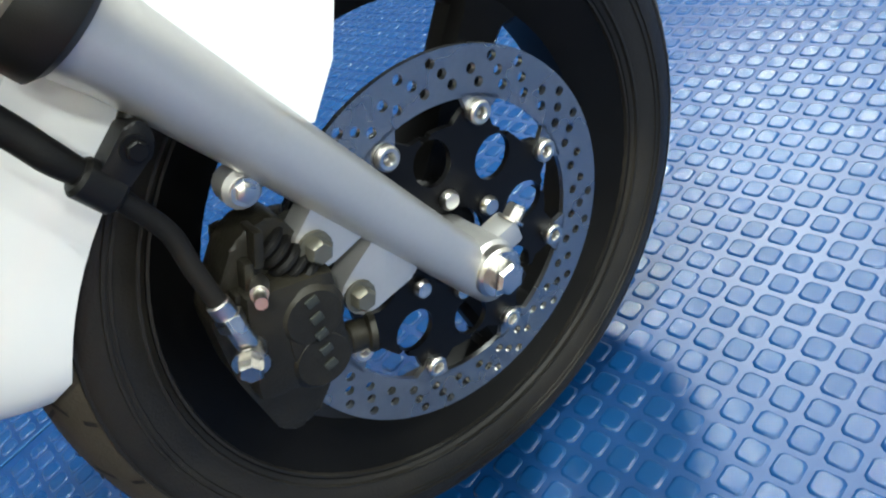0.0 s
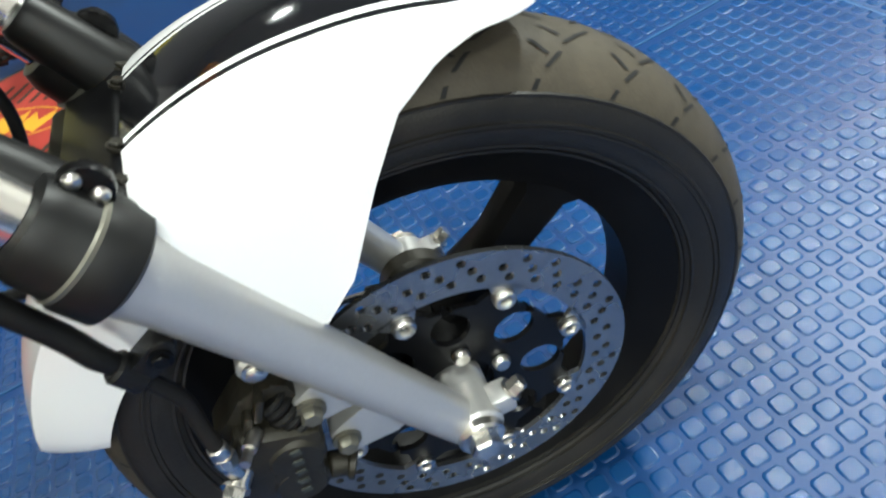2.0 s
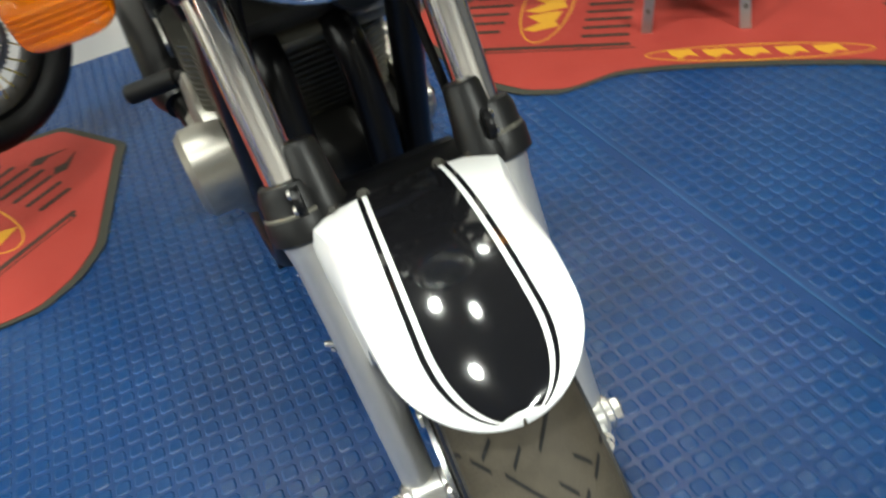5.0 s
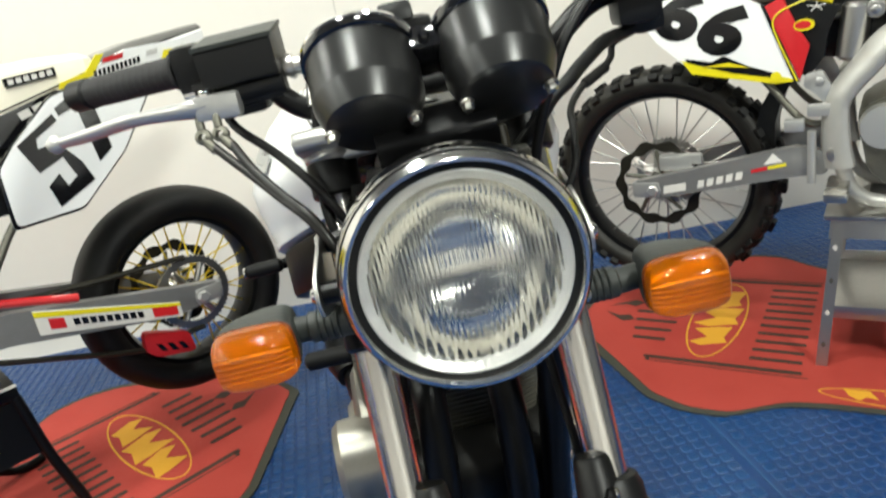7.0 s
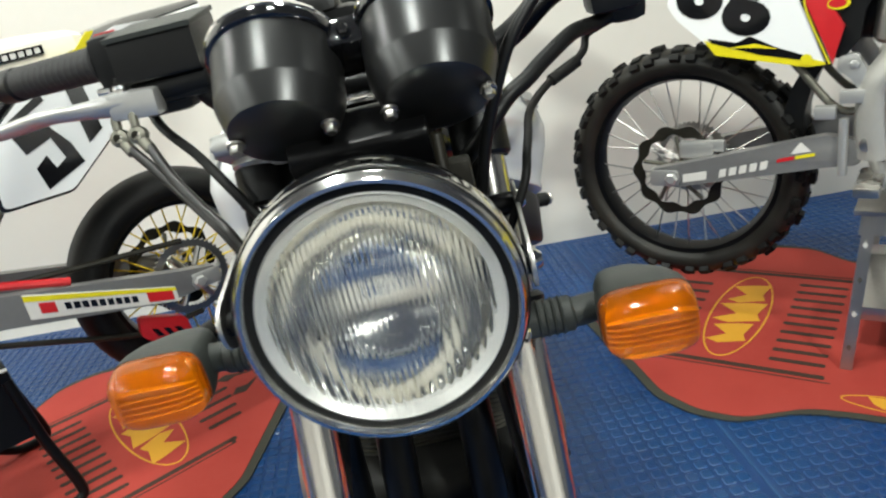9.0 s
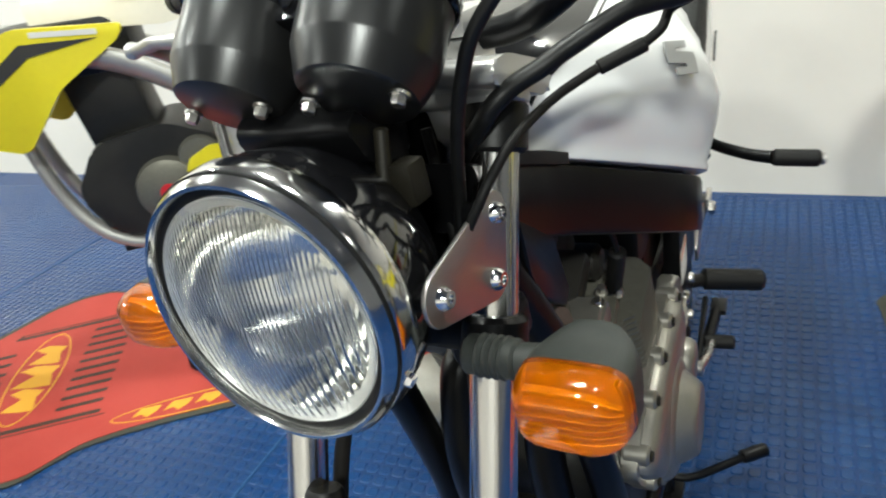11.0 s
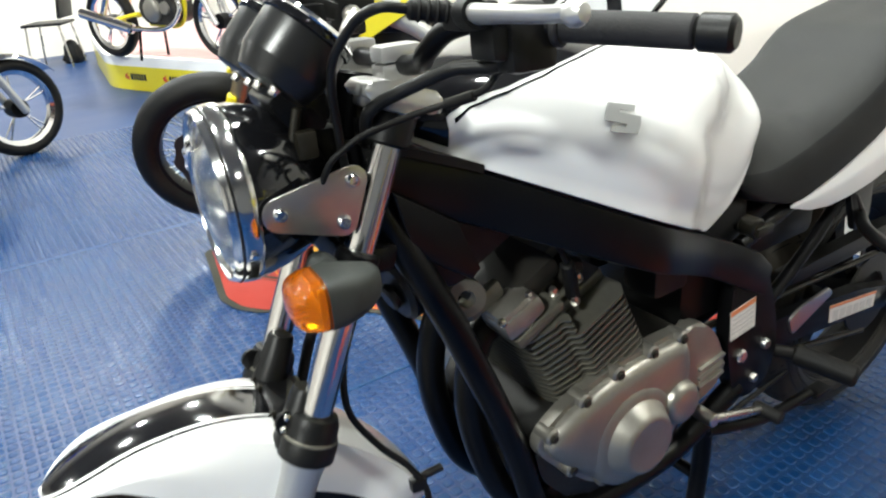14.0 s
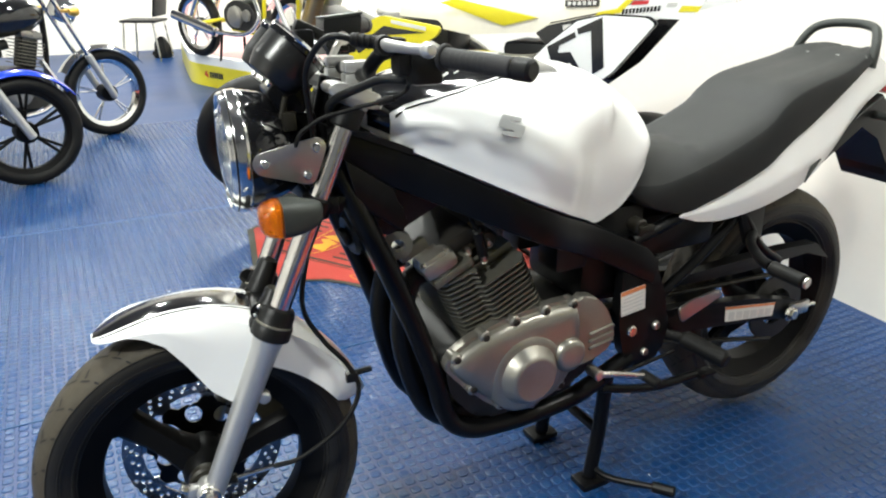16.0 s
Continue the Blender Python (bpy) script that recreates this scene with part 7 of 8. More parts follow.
        part("rear_caliper", join(box((rc.x + 0.055, s * 0.075, rc.z + 0.065), (0.09, 0.035, 0.045), 0.010), box((rc.x + 0.10, s * 0.08, rc.z + 0.075), (0.05, 0.02, 0.03), 0.006)), M_ALU, t)
        part("brake_pedal_cylinder", join(box((0.372, s * 0.128, 0.615), (0.045, 0.025, 0.030), 0.005), rod((0.41, s * 0.13, 0.47), (0.41, s * 0.13, 0.60), 0.010, 12), box((0.43, s * 0.13, 0.65), (0.06, 0.02, 0.03), 0.005)), M_ALU, t)
    else:
        part("seat", skin([[(u, w * a, z + h * b) for a, b in ((-1, 0), (-0.98, 0.5), (-0.86, 0.85), (-0.5, 1), (0.5, 1), (0.86, 0.85), (0.98, 0.5), (1, 0))] for u, z, h, w in ((0.010, 1.010, 0.045, 0.075), (0.035, 0.990, 0.074, 0.100), (0.12, 0.965, 0.104, 0.104), (0.25, 0.945, 0.118, 0.105), (0.55, 0.92, 0.10, 0.10), (0.85, 0.955, 0.07, 0.06))]), M_CREAM, t, "cream and black racing seat")
        part("seat_panel", prism([(0.30, 0.985), (0.60, 1.035), (0.66, 1.02), (0.42, 0.955)], 0.101, 0.1075, 0.002), M_YELLOW, t)
        badge = part("seat_badge", prism([(0.105, 1.026), (0.212, 1.021), (0.212, 1.040), (0.105, 1.045)], 0.094, 0.1055), M_BLACKGLOSS, t)
        for k in range(6):
            decal(badge, "badge_bar", [(0.112 + 0.0162 * k, 1.0295 - 0.0008 * k), (0.123 + 0.0162 * k, 1.0290 - 0.0008 * k), (0.123 + 0.0162 * k, 1.0400 - 0.0008 * k), (0.112 + 0.0162 * k, 1.0405 - 0.0008 * k)], 0.1056, 1, M_STICKER)
        decal(t, "tail_edge", [(0.012, 1.054), (-0.006, 1.054), (0.033, 1.010), (0.112, 0.996), (0.104, 1.009), (0.045, 1.022)], 0.1050, 1, M_YELLOW, 0.0075)
        tail = ((0.26, 0.925, 0.06, 0.112), (0.05, 0.965, 0.07, 0.110), (-0.10, 1.000, 0.065, 0.095), (-0.28, 1.045, 0.035, 0.06))
        part("tail_unit", skin([[(u, w * a, z + h * b) for a, b in ((-1, 0), (-1, 0.6), (-0.6, 1), (0.6, 1), (1, 0.6), (1, 0))] for u, z, h, w in tail]), M_WHITE, t, "white tail unit with black top")
        part("tail_cover", thick(skin([[(u, w * a, z + h * b + 0.003) for a, b in ((-0.95, 0.72), (-0.6, 1), (0.6, 1), (0.95, 0.72))] for u, z, h, w in tail], closed=False, caps=False), 0.003), M_BLACKGLOSS, t)
        tp = decal(t, "tail_panel", [(0.109, 0.997), (-0.170, 0.998), (-0.210, 1.055), (-0.054, 1.055), (0.031, 1.024)], 0.0990, 1, M_WHITE, 0.0125, "white tail panel with sponsor bars")
        decal(tp, "tail_bar", [(0.004, 1.033), (-0.045, 1.037), (-0.049, 1.048), (-0.002, 1.044)], 0.1118, 1, M_REDPLASTIC)
        for k in range(11):
            x, z = 0.030 - 0.0105 * k, 1.006 + 0.0013 * k
            decal(tp, "tail_bar", [(x, z), (x - 0.007, z + 0.001), (x - 0.009, z + 0.015), (x - 0.002, z + 0.014)], 0.1118, 1, M_BLACKGLOSS)
        decal(tp, "tail_bar", [(-0.100, 1.030), (-0.128, 1.032), (-0.132, 1.044), (-0.104, 1.042)], 0.1118, 1, M_GREYBAR)
        decal(tp, "tail_bar", [(-0.135, 1.018), (-0.190, 1.020), (-0.200, 1.036), (-0.145, 1.036)], 0.1118, 1, M_YELLOW)
        decal(t, "side_panel", [(0.10, 0.975), (0.26, 0.900), (0.30, 0.94), (0.26, 0.965), (0.12, 0.998)], 0.1135, 1, M_BLACKGLOSS, 0.006)
        for x in (0.152, 0.183):
            decal(t, "side_bar", [(x, 0.964 - 0.25 * (x - 0.152)), (x + 0.024, 0.958 - 0.25 * (x - 0.152)), (x + 0.028, 0.974 - 0.25 * (x - 0.152)), (x + 0.003, 0.980 - 0.25 * (x - 0.152))], 0.1200, 1, M_STICKER)
        part("case_guard", prism(rounded([(0.475, 0.625), (0.53, 0.628), (0.585, 0.605), (0.600, 0.575), (0.565, 0.545), (0.53, 0.535), (0.515, 0.56)], 0.008), 0.128, 0.138, 0.002), M_YELLOW, t, "yellow sprocket case guard")
        part("chain_guide", prism(rounded([(0.105, 0.378), (-0.005, 0.335), (-0.012, 0.275), (0.085, 0.300), (0.112, 0.325)], 0.012), 0.070, 0.095, 0.004), M_REDPLASTIC, t, "red chain guide")
        for k in range(3):
            decal(t, "guide_slot", [(0.085 - 0.027 * k, 0.338 - 0.009 * k), (0.070 - 0.027 * k, 0.332 - 0.009 * k), (0.060 - 0.027 * k, 0.308 - 0.009 * k), (0.075 - 0.027 * k, 0.314 - 0.009 * k)], 0.0951, 1, M_BLACKGLOSS)
        part("chain_slider", tube([(0.46, 0.098, 0.575), (0.40, 0.100, 0.585), (0.22, 0.10, 0.530)], 0.010, 8), M_REDPLASTIC, t)
        part("chain", join(tube([(0.55, 0.088, 0.600), (0.30, 0.080, 0.560), (rc.x, 0.070, rc.z + 0.10)], 0.0075, 8), tube([(0.55, 0.088, 0.500), (0.30, 0.078, 0.40), (0.10, 0.072, 0.325), (rc.x, 0.070, rc.z - 0.10)], 0.0075, 8)), M_CALIPER, t, "drive chain")
        part("gear_pedal", rod((0.56, 0.16, 0.47), (0.69, 0.165, 0.455), 0.008, 10), M_REDPLASTIC, t)
    part("engine", join(prism(rounded([(0.50, 0.64), (0.62, 0.70), (0.80, 0.68), (0.88, 0.56), (0.82, 0.44), (0.64, 0.42), (0.53, 0.48)], 0.03), -0.11, 0.11, 0.015), moved(box((0, 0, 0), (0.17, 0.15, 0.24), 0.02), Matrix.Translation((0.74, 0, 0.77)) @ Matrix.Rotation(radians(8), 4, "Y"))), M_FIN if number == "66" else M_CASE, t, "single-cylinder engine")
    for s in (-1, 1):
        part("engine_cover", join(lathe([(0.085, 0), (0.08, 0.022), (0.06, 0.030), (0, 0.031)], 36, axis_to((0.655, s * 0.11, 0.535), (0, s, 0))), lathe([(0.055, 0), (0.05, 0.018), (0, 0.02)], 30, axis_to((0.56, s * 0.11, 0.60), (0, s, 0)))), M_ALU if number == "66" else M_FIN, t)
    part("engine_badge", lathe([(0, 0.002), (0.022, 0.002), (0.022, 0), (0, 0)], 20, axis_to((0.655, side * 0.141, 0.535), (0, side, 0))), M_REDPLASTIC, t)
    part("skid_plate", box((0.68, 0, 0.392), (0.30, 0.16, 0.020), 0.006), M_PLASTIC, t)
    part("airbox", box((0.28, 0, 0.83), (0.30, 0.17, 0.15), 0.02), M_PLASTIC, t)
    part("fuel_tank", box((0.80, 0, 0.90), (0.34, 0.18, 0.14), 0.04), M_PLASTIC, t)
    if number == "66":
        front("front_mudguard", thick(skin([[(u, w * k / 5, z - 0.045 * abs(k / 5) ** 2.0) for k in range(-5, 6)] for u, z, w in ((1.02, 0.86, 0.05), (1.12, 0.92, 0.085), (1.24, 0.962, 0.105), (1.42, 0.985, 0.105), (1.60, 0.972, 0.095), (1.74, 0.935, 0.070), (1.80, 0.91, 0.03))], closed=False, caps=False), 0.004), M_YELLOW, "yellow front mudguard")
    front("number_board", prism([(1.165, 0.97), (1.125, 1.22), (1.115, 1.22), (1.150, 0.97)], -0.115, 0.115, 0.004, ahead), M_YELLOW, "yellow front number board")
    for zt in (0.86, 1.07):
        low = Vector((fc.x - 0.025, 0, fc.z - 0.02))
        front("fork_clamp", box(low + fd * ((zt - low.z) / fd.z), (0.07, 0.26, 0.035), 0.008, Matrix.Rotation(math.atan2(fd.x, fd.z), 4, "Y")), M_ALU)
    if head > 1.1:
        part("steering_head", join(rod((head - 0.02, 0, 0.87), (head - 0.10, 0, 1.05), 0.032, 20, 0.004), tube([(0.98, 0, 0.93), (head - 0.05, 0, 0.96)], 0.045, 14, flat=0.7)), M_FRAMEGREY, t)
    front("handlebar", moved(tube([(0.955, -0.40, 1.16), (0.985, -0.25, 1.165), (1.03, -0.12, 1.145), (1.045, 0, 1.115), (1.03, 0.12, 1.145), (0.985, 0.25, 1.165), (0.955, 0.40, 1.16)], 0.0135, 14), ahead), M_STEEL, "steel motocross handlebar")
    return t


PLATE66 = [(0.026, 0.884), (0.085, 0.972), (0.185, 0.972), (0.242, 0.938), (0.305, 0.902), (0.384, 0.722), (0.337, 0.722), (0.136, 0.765), (0.050, 0.845)]
PLATE51 = [(0.290, 0.862), (0.295, 0.740), (0.153, 0.742), (0.030, 0.840), (-0.085, 0.985), (-0.060, 1.002), (0.070, 1.004), (0.150, 0.985), (0.250, 0.905)]
motocross(M66, "66", "white, red and yellow motocross bike 66 on a steel stand", (0.018, 0, 0.449), 0.326, 0.108, 0.248, True, (1.49, 0, 0.449), 0.345, 0.085, 0.275, M_BRUSHED, M_BLACKPAINT, PLATE66, -1, M_YELLOW)
BIKE51 = Matrix.Translation((0.839 * 0.06, 0.545 * 0.06, 0)) @ M51
motocross(BIKE51, "51", "white, yellow and black supermoto bike 51 on a black stand", (-0.058, 0, 0.420), 0.280, 0.148, 0.198, False, (1.580, 0, 0.420), 0.298, 0.120, 0.212, M_GOLD, M_BLACKPAINT, PLATE51, 1, M_YELLOW, 38.0, 1.27)

# steel lift stand under bike 66
st = thing("bike_stand", "grey steel lift stand with drilled legs and tray", "bike stand", turn=M66)
for a, b in ((-1, -1), (-1, 1), (1, -1), (1, 1)):
    p, q = Vector((0.565 + a * 0.135, b * 0.215, 0.0083)), Vector((0.565 + a * 0.105, b * 0.150, 0.385))
    w = 0.026
    leg = part("leg", skin([[c + Vector((a * d1, b * d2, 0)) for d1, d2 in ((-w, 0), (0, 0), (0, -w), (-0.004, -w), (-0.004, -0.004), (-w, -0.004))] for c in (p, q)]), M_BRUSHED, st, "angled steel leg")
    for k in range(4):
        c = p + (q - p) * (0.15 + 0.22 * k)
        part("drilled_hole", prism([(-0.006, 0), (0, -0.009), (0.006, 0), (0, 0.009)], 0, 0.0012, 0, Matrix.Translation(c + Vector((a * -0.012, b * 0.0008 - (0.0012 if b < 0 else 0), 0)))), M_STICKER if k % 2 else M_FIN, leg)
part("top_plate", box((0.565, 0, 0.391), (0.25, 0.33, 0.012), 0.003), M_BRUSHED, st)
for s in (-1, 1):
    part("side_plate", skin([[(0.455, s * 0.150, 0.386), (0.675, s * 0.150, 0.386), (0.680, s * 0.157, 0.335), (0.450, s * 0.157, 0.335)], [(0.455, s * 0.146, 0.386), (0.675, s * 0.146, 0.386), (0.680, s * 0.153, 0.335), (0.450, s * 0.153, 0.335)]]), M_BRUSHED, st)
tray = part("tray", box((0.565, 0, 0.135), (0.235, 0.37, 0.006), 0.002), M_BRUSHED, st, "bright steel tray")
for s in (-1, 1):
    part("tray_lip", box((0.565, s * 0.185, 0.152), (0.235, 0.004, 0.030), 0.001), M_BRUSHED, tray)

# black stand under bike 51
st = thing("bike_stand", "black tubular bike stand with white-edged top and yellow oval", "bike stand", turn=M51)
part("top_tray", box((0.560, 0, 0.376), (0.31, 0.33, 0.030), 0.004), M_BLACKPAINT, st)
part("tray_edge", join(box((0.560, 0.167, 0.392), (0.31, 0.006, 0.006), 0.001), box((0.560, -0.167, 0.392), (0.31, 0.006, 0.006), 0.001)), M_STICKER, st)
for s in (-1, 1):
    part("side_frame", tube([(0.705, s * 0.155, 0.362), (0.725, s * 0.170, 0.20), (0.755, s * 0.190, 0.050), (0.735, s * 0.196, 0.022), (0.66, s * 0.192, 0.022), (0.52, s * 0.185, 0.060), (0.44, s * 0.194, 0.022), (0.375, s * 0.194, 0.024), (0.365, s * 0.188, 0.060), (0.395, s * 0.170, 0.20), (0.415, s * 0.155, 0.362)], 0.0125, 12), M_BLACKPAINT, st, "bent black tube side frame")
    pan = part("side_panel", skin([[(0.715, s * 0.160, 0.355), (0.405, s * 0.160, 0.355), (0.398, s * 0.172, 0.215), (0.728, s * 0.172, 0.215)], [(0.715, s * 0.155, 0.355), (0.405, s * 0.155, 0.355), (0.398, s * 0.167, 0.215), (0.728, s * 0.167, 0.215)]]), M_BLACKPAINT, st)
    part("panel_emblem", moved(prism(oval(0.565, 0.262, 0.080, 0.024), 0, 0.0012), Matrix.Translation((0, s * 0.1690 - (0.0012 if s < 0 else 0), 0)) @ Matrix.Identity(4)), M_YELLOW, pan, "yellow oval emblem")
    for k in range(3):
        part("emblem_bar", prism([(0.517 + 0.034 * k, 0.253), (0.531 + 0.034 * k, 0.252), (0.546 + 0.034 * k, 0.272), (0.532 + 0.034 * k, 0.271)], *sorted((s * 0.1704, s * 0.1712))), M_MATBLACK, pan)
    part("tray_mark", prism([(0.52, 0.370), (0.60, 0.370), (0.60, 0.386), (0.575, 0.378), (0.56, 0.386), (0.545, 0.378), (0.52, 0.386)], *sorted((s * 0.1651, s * 0.1660))), M_REDPLASTIC, st)

# ---- other parked motorcycles, platform and chair at the far end ----
def road_bike(m, label, paint, chrome_wheel=True, spokes=5, group="parked motorcycles"):
    t = thing("parked_motorcycle", label, "motorcycle", group=group, turn=m)
    for c in ((0, 0, 0.29), (-1.27, 0, 0.29)):
        mm = Matrix.Translation(c)
        part("tyre", moved(lathe(tyre_profile(0.29, 0.085, 0.222), 64, ALONG_Y), mm), M_RUBBER, t)
        rm = M_CHROME if chrome_wheel else M_WHEELBLACK
        wh = part("wheel", moved(lathe([(0.200, -0.020), (0.226, -0.030), (0.226, -0.024), (0.212, 0), (0.226, 0.024), (0.226, 0.030), (0.200, 0.020), (0.196, 0)], 56, ALONG_Y, closed=True), mm), rm, t)
        part("hub", moved(lathe([(0, -0.05), (0.055, -0.045), (0.060, 0), (0.055, 0.045), (0, 0.05)], 28, ALONG_Y), mm), M_WHEELBLACK, wh)
        for k in range(spokes):
            a = math.tau * k / spokes + 0.4
            for d in (-0.09, 0.09):
                part("spoke", moved(rod((0.05 * math.cos(a), 0, 0.05 * math.sin(a)), (0.205 * math.cos(a + d), 0, 0.205 * math.sin(a + d)), 0.0085 if not chrome_wheel else 0.0062, 8), mm), M_WHEELBLACK if not chrome_wheel else M_CHROME, wh)
    for s in (-1, 1):
        part("fork_leg", join(rod((0.012, s * 0.085, 0.27), (-0.13, s * 0.085, 0.56), 0.023, 18, 0.003)), M_ALU, t, "silver fork leg")
        part("fork_tube", rod((-0.125, s * 0.085, 0.55), (-0.30, s * 0.085, 0.92), 0.015, 16), M_CHROME, t)
        part("turn_signal", join(rod((-0.25, s * 0.09, 0.84), (-0.25, s * 0.17, 0.84), 0.010, 10), lathe([(0, 0.03), (0.025, 0.022), (0.030, 0), (0.02, -0.03), (0, -0.035)], 18, axis_to((-0.23, s * 0.20, 0.84), (1, 0, 0)))), M_AMBERBACK, t)
        part("shock_absorber", rod((-1.22, s * 0.12, 0.34), (-1.05, s * 0.12, 0.62), 0.028, 14, 0.004), M_CHROME, t)
        part("grip", rod((-0.42, s * 0.24, 1.02), (-0.47, s * 0.37, 1.00), 0.016, 14, 0.003), M_RUBBER, t)
    part("front_mudguard", thick(skin([[((0.325 + 0.006 * (1 - abs(k) / 4)) * math.cos(radians(a)), 0.062 * k / 4, 0.29 + (0.325 - 0.022 * (k / 4) ** 2) * math.sin(radians(a))) for k in range(-4, 5)] for a in range(35, 150, 6)], closed=False, caps=False), 0.004), paint if not chrome_wheel else M_CHROME, t, "curved front mudguard")
    part("headlight", lathe([(0, -0.12), (0.05, -0.11), (0.08, -0.06), (0.088, 0), (0.07, 0.012), (0, 0.018)], 32, axis_to((-0.16, 0, 0.84), (1, 0, -0.1))), [M_CHROME], t)
    part("handlebar", tube([(-0.47, -0.37, 1.0), (-0.42, -0.24, 1.02), (-0.34, -0.10, 0.98), (-0.32, 0, 0.95), (-0.34, 0.10, 0.98), (-0.42, 0.24, 1.02), (-0.47, 0.37, 1.0)], 0.011, 12), M_CHROME, t)
    part("fuel_tank", skin([[(u, w * math.cos(math.tau * k / 16), z + h * math.sin(math.tau * k / 16)) for k in range(16)] for u, z, h, w in ((-0.36, 0.82, 0.05, 0.06), (-0.44, 0.82, 0.10, 0.11), (-0.60, 0.81, 0.115, 0.135), (-0.78, 0.78, 0.085, 0.10), (-0.84, 0.76, 0.04, 0.06))]), paint, t)
    part("seat", skin([[(u, w * math.cos(math.tau * k / 12), z + h * math.sin(math.tau * k / 12)) for k in range(12)] for u, z, h, w in ((-0.80, 0.76, 0.04, 0.09), (-1.00, 0.745, 0.045, 0.125), (-1.25, 0.78, 0.05, 0.12), (-1.45, 0.82, 0.03, 0.08))]), M_SEATSIDE, t)
    part("tail", skin([[(u, w * math.cos(math.tau * k / 12), z + h * math.sin(math.tau * k / 12)) for k in range(12)] for u, z, h, w in ((-0.88, 0.66, 0.05, 0.12), (-1.20, 0.70, 0.05, 0.11), (-1.55, 0.77, 0.04, 0.06))]), paint, t)
    part("engine", prism(rounded([(-0.38, 0.40), (-0.44, 0.50), (-0.62, 0.53), (-0.76, 0.47), (-0.79, 0.36), (-0.70, 0.28), (-0.48, 0.27), (-0.40, 0.31)], 0.04), -0.105, 0.105, 0.015), M_CASE, t, "dark crankcase")
    lean = Matrix.Translation((-0.50, 0, 0.52)) @ Matrix.Rotation(radians(15), 4, "Y")
    cyl = part("cylinder", moved(box((0, 0, 0.09), (0.10, 0.11, 0.20), 0.02), lean), M_CASE, t)
    for k in range(8):
        part("cooling_fin", moved(box((0, 0, 0.012 + 0.020 * k), (0.155, 0.160, 0.006), 0.0015, seg=1), lean), M_FIN, cyl)
    part("cylinder_head", moved(join(box((0, 0, 0.195), (0.13, 0.14, 0.045), 0.014), rod((0.02, -0.075, 0.20), (0.02, 0.075, 0.20), 0.024, 18, 0.004)), lean), M_ENGINE, t)
    for s in (-1, 1):
        part("engine_cover", join(lathe([(0.092, 0), (0.088, 0.022), (0.070, 0.034), (0.045, 0.038), (0, 0.039)], 36, axis_to((-0.62, s * 0.105, 0.385), (0, s, 0))), lathe([(0.050, 0), (0.046, 0.018), (0, 0.021)], 28, axis_to((-0.48, s * 0.105, 0.40), (0, s, 0)))), M_ENGINE, t, "silver engine side cover")
    part("carburettor", join(rod((-0.58, 0, 0.66), (-0.68, 0, 0.65), 0.030, 18, 0.004), box((-0.65, 0, 0.62), (0.05, 0.06, 0.07), 0.010)), M_CASE, t)
    part("frame", join(tube([(-0.34, 0, 0.86), (-0.36, 0, 0.55), (-0.45, 0, 0.27), (-0.80, 0, 0.27)], 0.018, 10), tube([(-0.34, 0, 0.80), (-0.70, 0, 0.70), (-1.05, 0, 0.66)], 0.018, 10), tube([(-0.80, 0.1, 0.36), (-1.27, 0.1, 0.29)], 0.016, 10), tube([(-0.80, -0.1, 0.36), (-1.27, -0.1, 0.29)], 0.016, 10)), M_YELLOW if paint is M_YELLOW else M_BLACKPAINT, t)
    part("muffler", join(tube([(-0.42, -0.06, 0.55), (-0.36, -0.08, 0.38), (-0.50, -0.12, 0.25), (-0.85, -0.15, 0.25)], 0.018, 12), rod((-0.85, -0.15, 0.25), (-1.42, -0.16, 0.38), 0.042, 22, 0.01)), M_CHROME, t, "chromed exhaust")
    for s in (-1, 1):
        part("stand_leg", rod((-0.80, s * 0.12, 0.27), (-0.84, s * 0.14, 0.0), 0.012, 10), M_BLACKPAINT, t)
    return t


def posed(x, y, z, deg):
    return Matrix.Translation((x, y, z)) @ Matrix.Rotation(radians(deg), 4, "Z")


road_bike(posed(0.335, -3.25, 0, 196), "blue commuter motorcycle with black cast wheels", M_BLUEPAINT, chrome_wheel=False, spokes=6)
road_bike(posed(-0.150, -4.36, 0, 205), "black commuter motorcycle with chromed wheels and mudguard", M_BLACKGLOSS)

plat = thing("display_platform", "low white display platform with yellow front band", "platform", (-2.16, -6.895, 0))
pl = rounded([(1.12, 0.50), (0.50, 2.10), (-0.28, 2.12), (-0.48, -1.3), (0.9, -1.45)], 0.22, 8)
part("base", flat(pl, 0.0, 0.205, 0.004), M_YELLOW, plat, "yellow front band")
part("deck", flat([(u * 1.0, v * 1.0) for u, v in pl], 0.205, 0.285, 0.012), M_WHITE, plat, "white rounded deck edge")
part("deck_carpet", flat([(u * 0.90 + 0.02, v * 0.92) for u, v in pl], 0.284, 0.289), M_PINK, plat, "pink deck covering")
# brand band on the platform's front: a red folded mark and dark bars
e0, e1 = Vector((1.12, 0.50, 0)), Vector((0.50, 2.10, 0))
ed = (e1 - e0).normalized()
en = Vector((ed.y, -ed.x, 0))
for base in (0.26, 0.80, 1.30):
    for k in range(7):
        p = e0 + ed * (base + (0.0 if k == 0 else 0.045 + 0.038 * k)) + en * 0.0015
        w = 0.05 if k == 0 else 0.026
        fr = Matrix(((ed.x, en.x, 0, p.x), (ed.y, en.y, 0, p.y), (0, 0, 1, 0), (0, 0, 0, 1)))
        ol = [(0, 0.09), (w, 0.09), (w, 0.145), (0, 0.145)] if k else [(0, 0.105), (w, 0.085), (w, 0.12), (w * 0.5, 0.12), (w, 0.15), (0, 0.13)]
        part("band_mark", prism(ol, 0, 0.003, 0, fr), M_REDPLASTIC if k == 0 else M_BLACKGLOSS, plat)
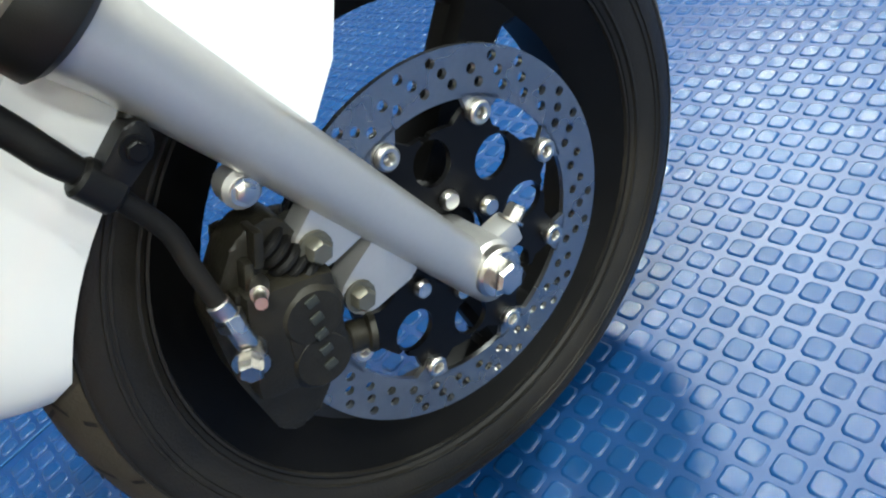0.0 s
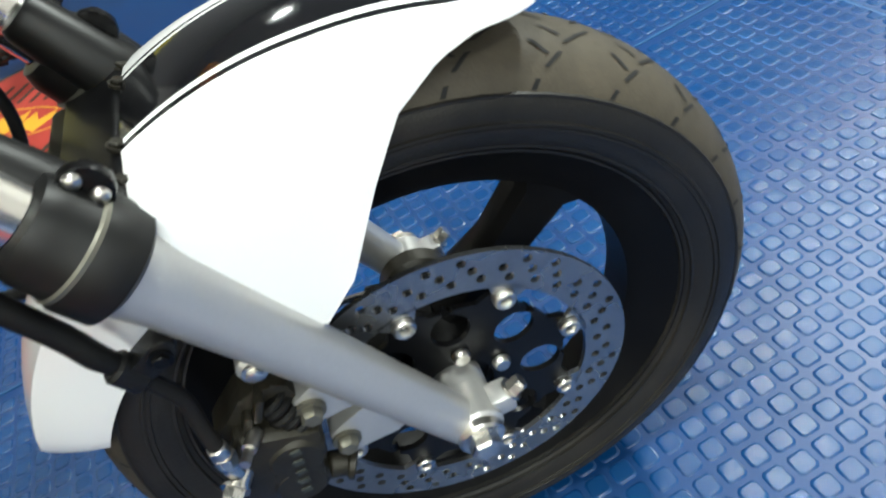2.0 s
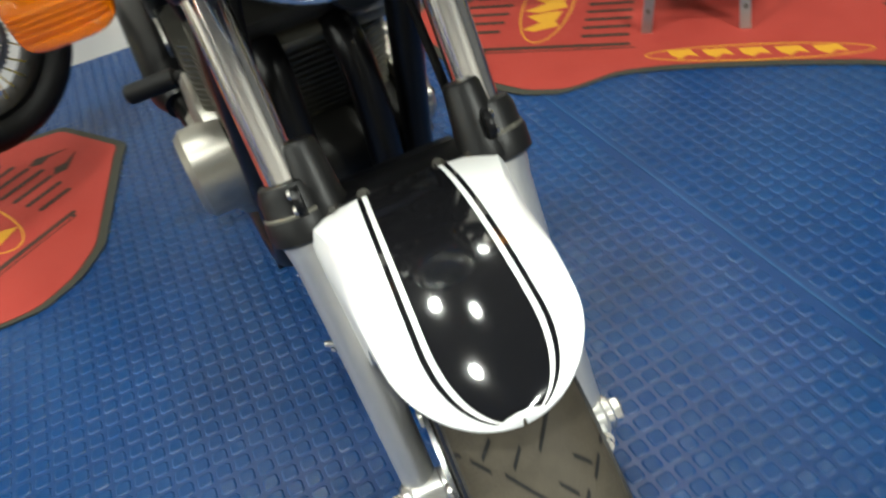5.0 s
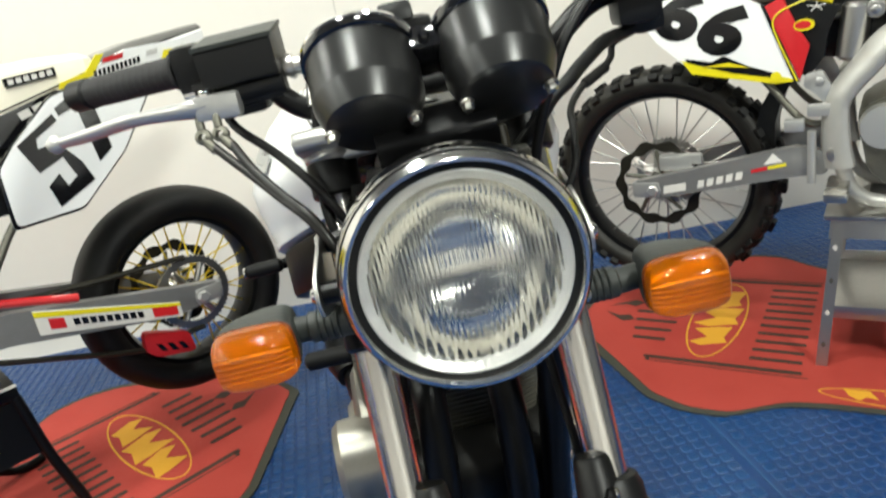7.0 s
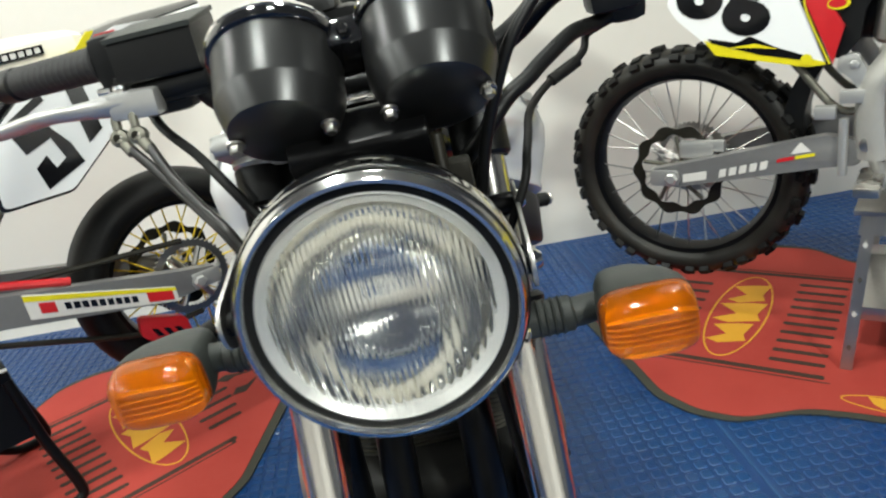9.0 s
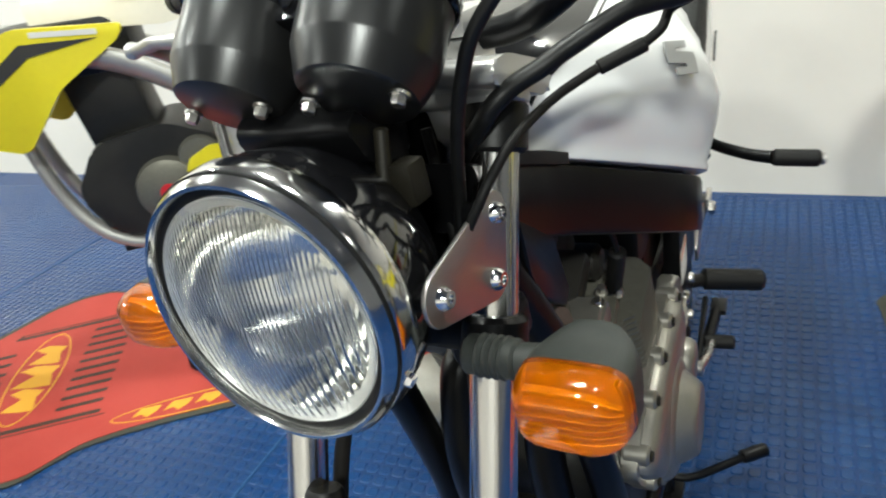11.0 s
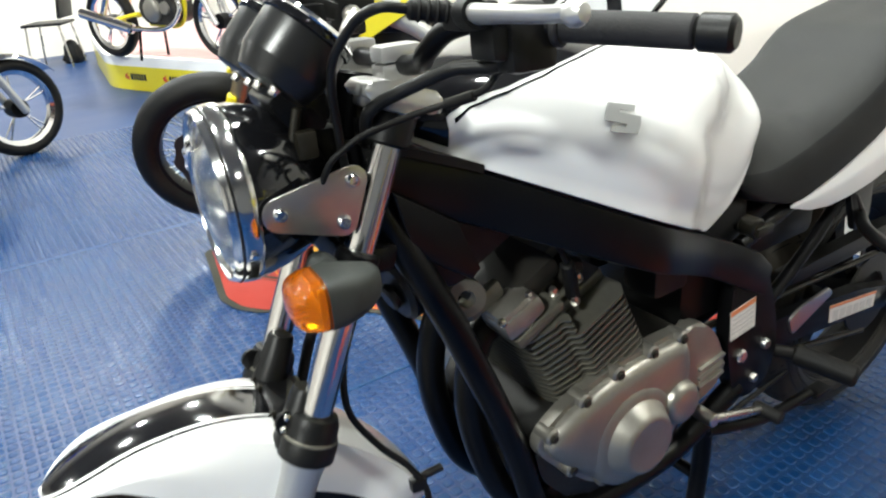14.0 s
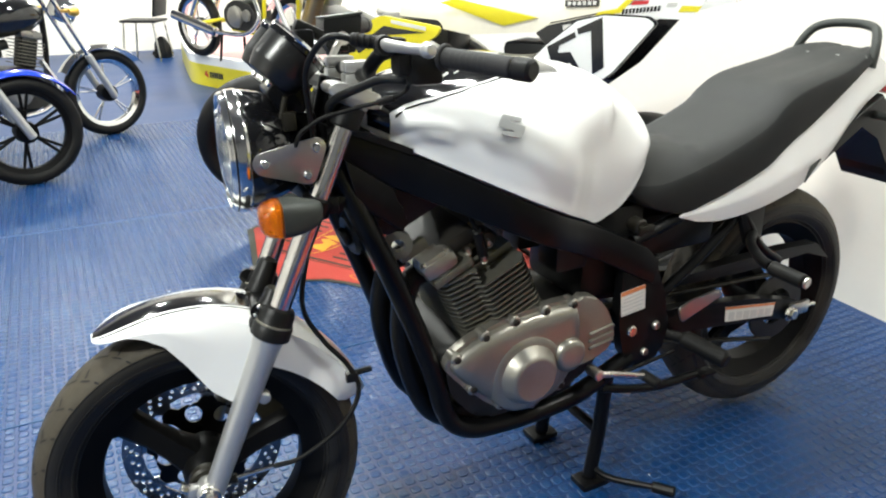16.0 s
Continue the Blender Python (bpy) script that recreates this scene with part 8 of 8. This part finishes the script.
road_bike(posed(-1.70, -4.97, 0.289, 117), "yellow motorcycle with chromed wheels on the display platform", M_YELLOW, group="platform motorcycles")

ch = thing("chair", "black plastic chair with thin steel legs", "chair", turn=posed(-0.90, -8.46, 0, -28))
part("seat", moved(box((0, 0, 0), (0.42, 0.42, 0.03), 0.012), Matrix.Translation((0, 0, 0.45))), M_PLASTIC, ch)
part("backrest", moved(box((0, 0, 0), (0.03, 0.40, 0.36), 0.012), Matrix.Translation((-0.22, 0, 0.68)) @ Matrix.Rotation(radians(-10), 4, "Y")), M_PLASTIC, ch)
for a in (-1, 1):
    for b in (-1, 1):
        part("leg", rod((a * 0.17, b * 0.18, 0.44), (a * 0.22, b * 0.20, 0.0), 0.011, 10), M_STEEL, ch)
bag = solid("bag", moved(skin([[((0.10 + 0.018 * math.sin(k * 1.7 + z * 30)) * f * math.cos(math.tau * k / 14), (0.085 + 0.014 * math.sin(k * 2.1)) * f * math.sin(math.tau * k / 14), z) for k in range(14)] for z, f in ((0.0, 0.95), (0.05, 1.1), (0.11, 0.95), (0.17, 0.8), (0.22, 0.55), (0.25, 0.2))]), Matrix.Translation((-1.08, -8.55, 0))), M_PLASTIC, "black bag lying on the floor near the chair", "bag")

# ---- floor studs and sheet joints ----
PITCH, SEAMS = 0.0315, (0.632, -0.775, -2.385, -4.0)
for sy in SEAMS:
    part("sheet_joint", box((0.0, sy, 0.0012), (6.0, 0.005, 0.0024)), M_SEAM, floor)
part("sheet_joint", box((0.95, -0.9, 0.0010), (0.005, 6.2, 0.0020)), M_SEAM, floor)


def studs(x0, x1, y0, y1, z=0.0):
    # foot, shoulder and top of one stud: half width, straight half, height
    rings = [[(w, -c, h), (w, c, h), (c, w, h), (-c, w, h), (-w, c, h), (-w, -c, h), (-c, -w, h), (c, -w, h)] for w, c, h in ((0.0126, 0.0086, 0.0), (0.0119, 0.0080, 0.0012), (0.0097, 0.0062, 0.0019))]
    one = np.array(sum(rings, []))
    xs, ys = np.arange(x0, x1, PITCH), np.arange(y0, y1, PITCH)
    c = np.array([(x, y, z) for x in xs for y in ys if min(abs(y - q) for q in SEAMS) > 0.013 and x > wall_x(y) + 0.02])
    verts = (c[:, None] + one[None]).reshape(-1, 3)
    quads = [(r + k, r + (k + 1) % 8, r + 8 + (k + 1) % 8, r + 8 + k) for r in (0, 8) for k in range(8)]
    faces = []
    for n in range(len(c)):
        first = 24 * n
        faces += [tuple(first + i for i in q) for q in quads]
        faces.append(tuple(first + 16 + i for i in range(8)))
    me = bpy.data.meshes.new("floor_stud")
    me.from_pydata(verts.tolist(), [], faces)
    me.polygons.foreach_set("use_smooth", np.arange(len(me.polygons)) % 17 != 16)
    me.materials.append(M_STUD)
    ob = new("floor_stud", me)
    ob.parent = floor
    tagged(ob, "small raised blue rubber squares", kind="stuff")


studs(-2.3, 1.7, -4.6, 1.75)
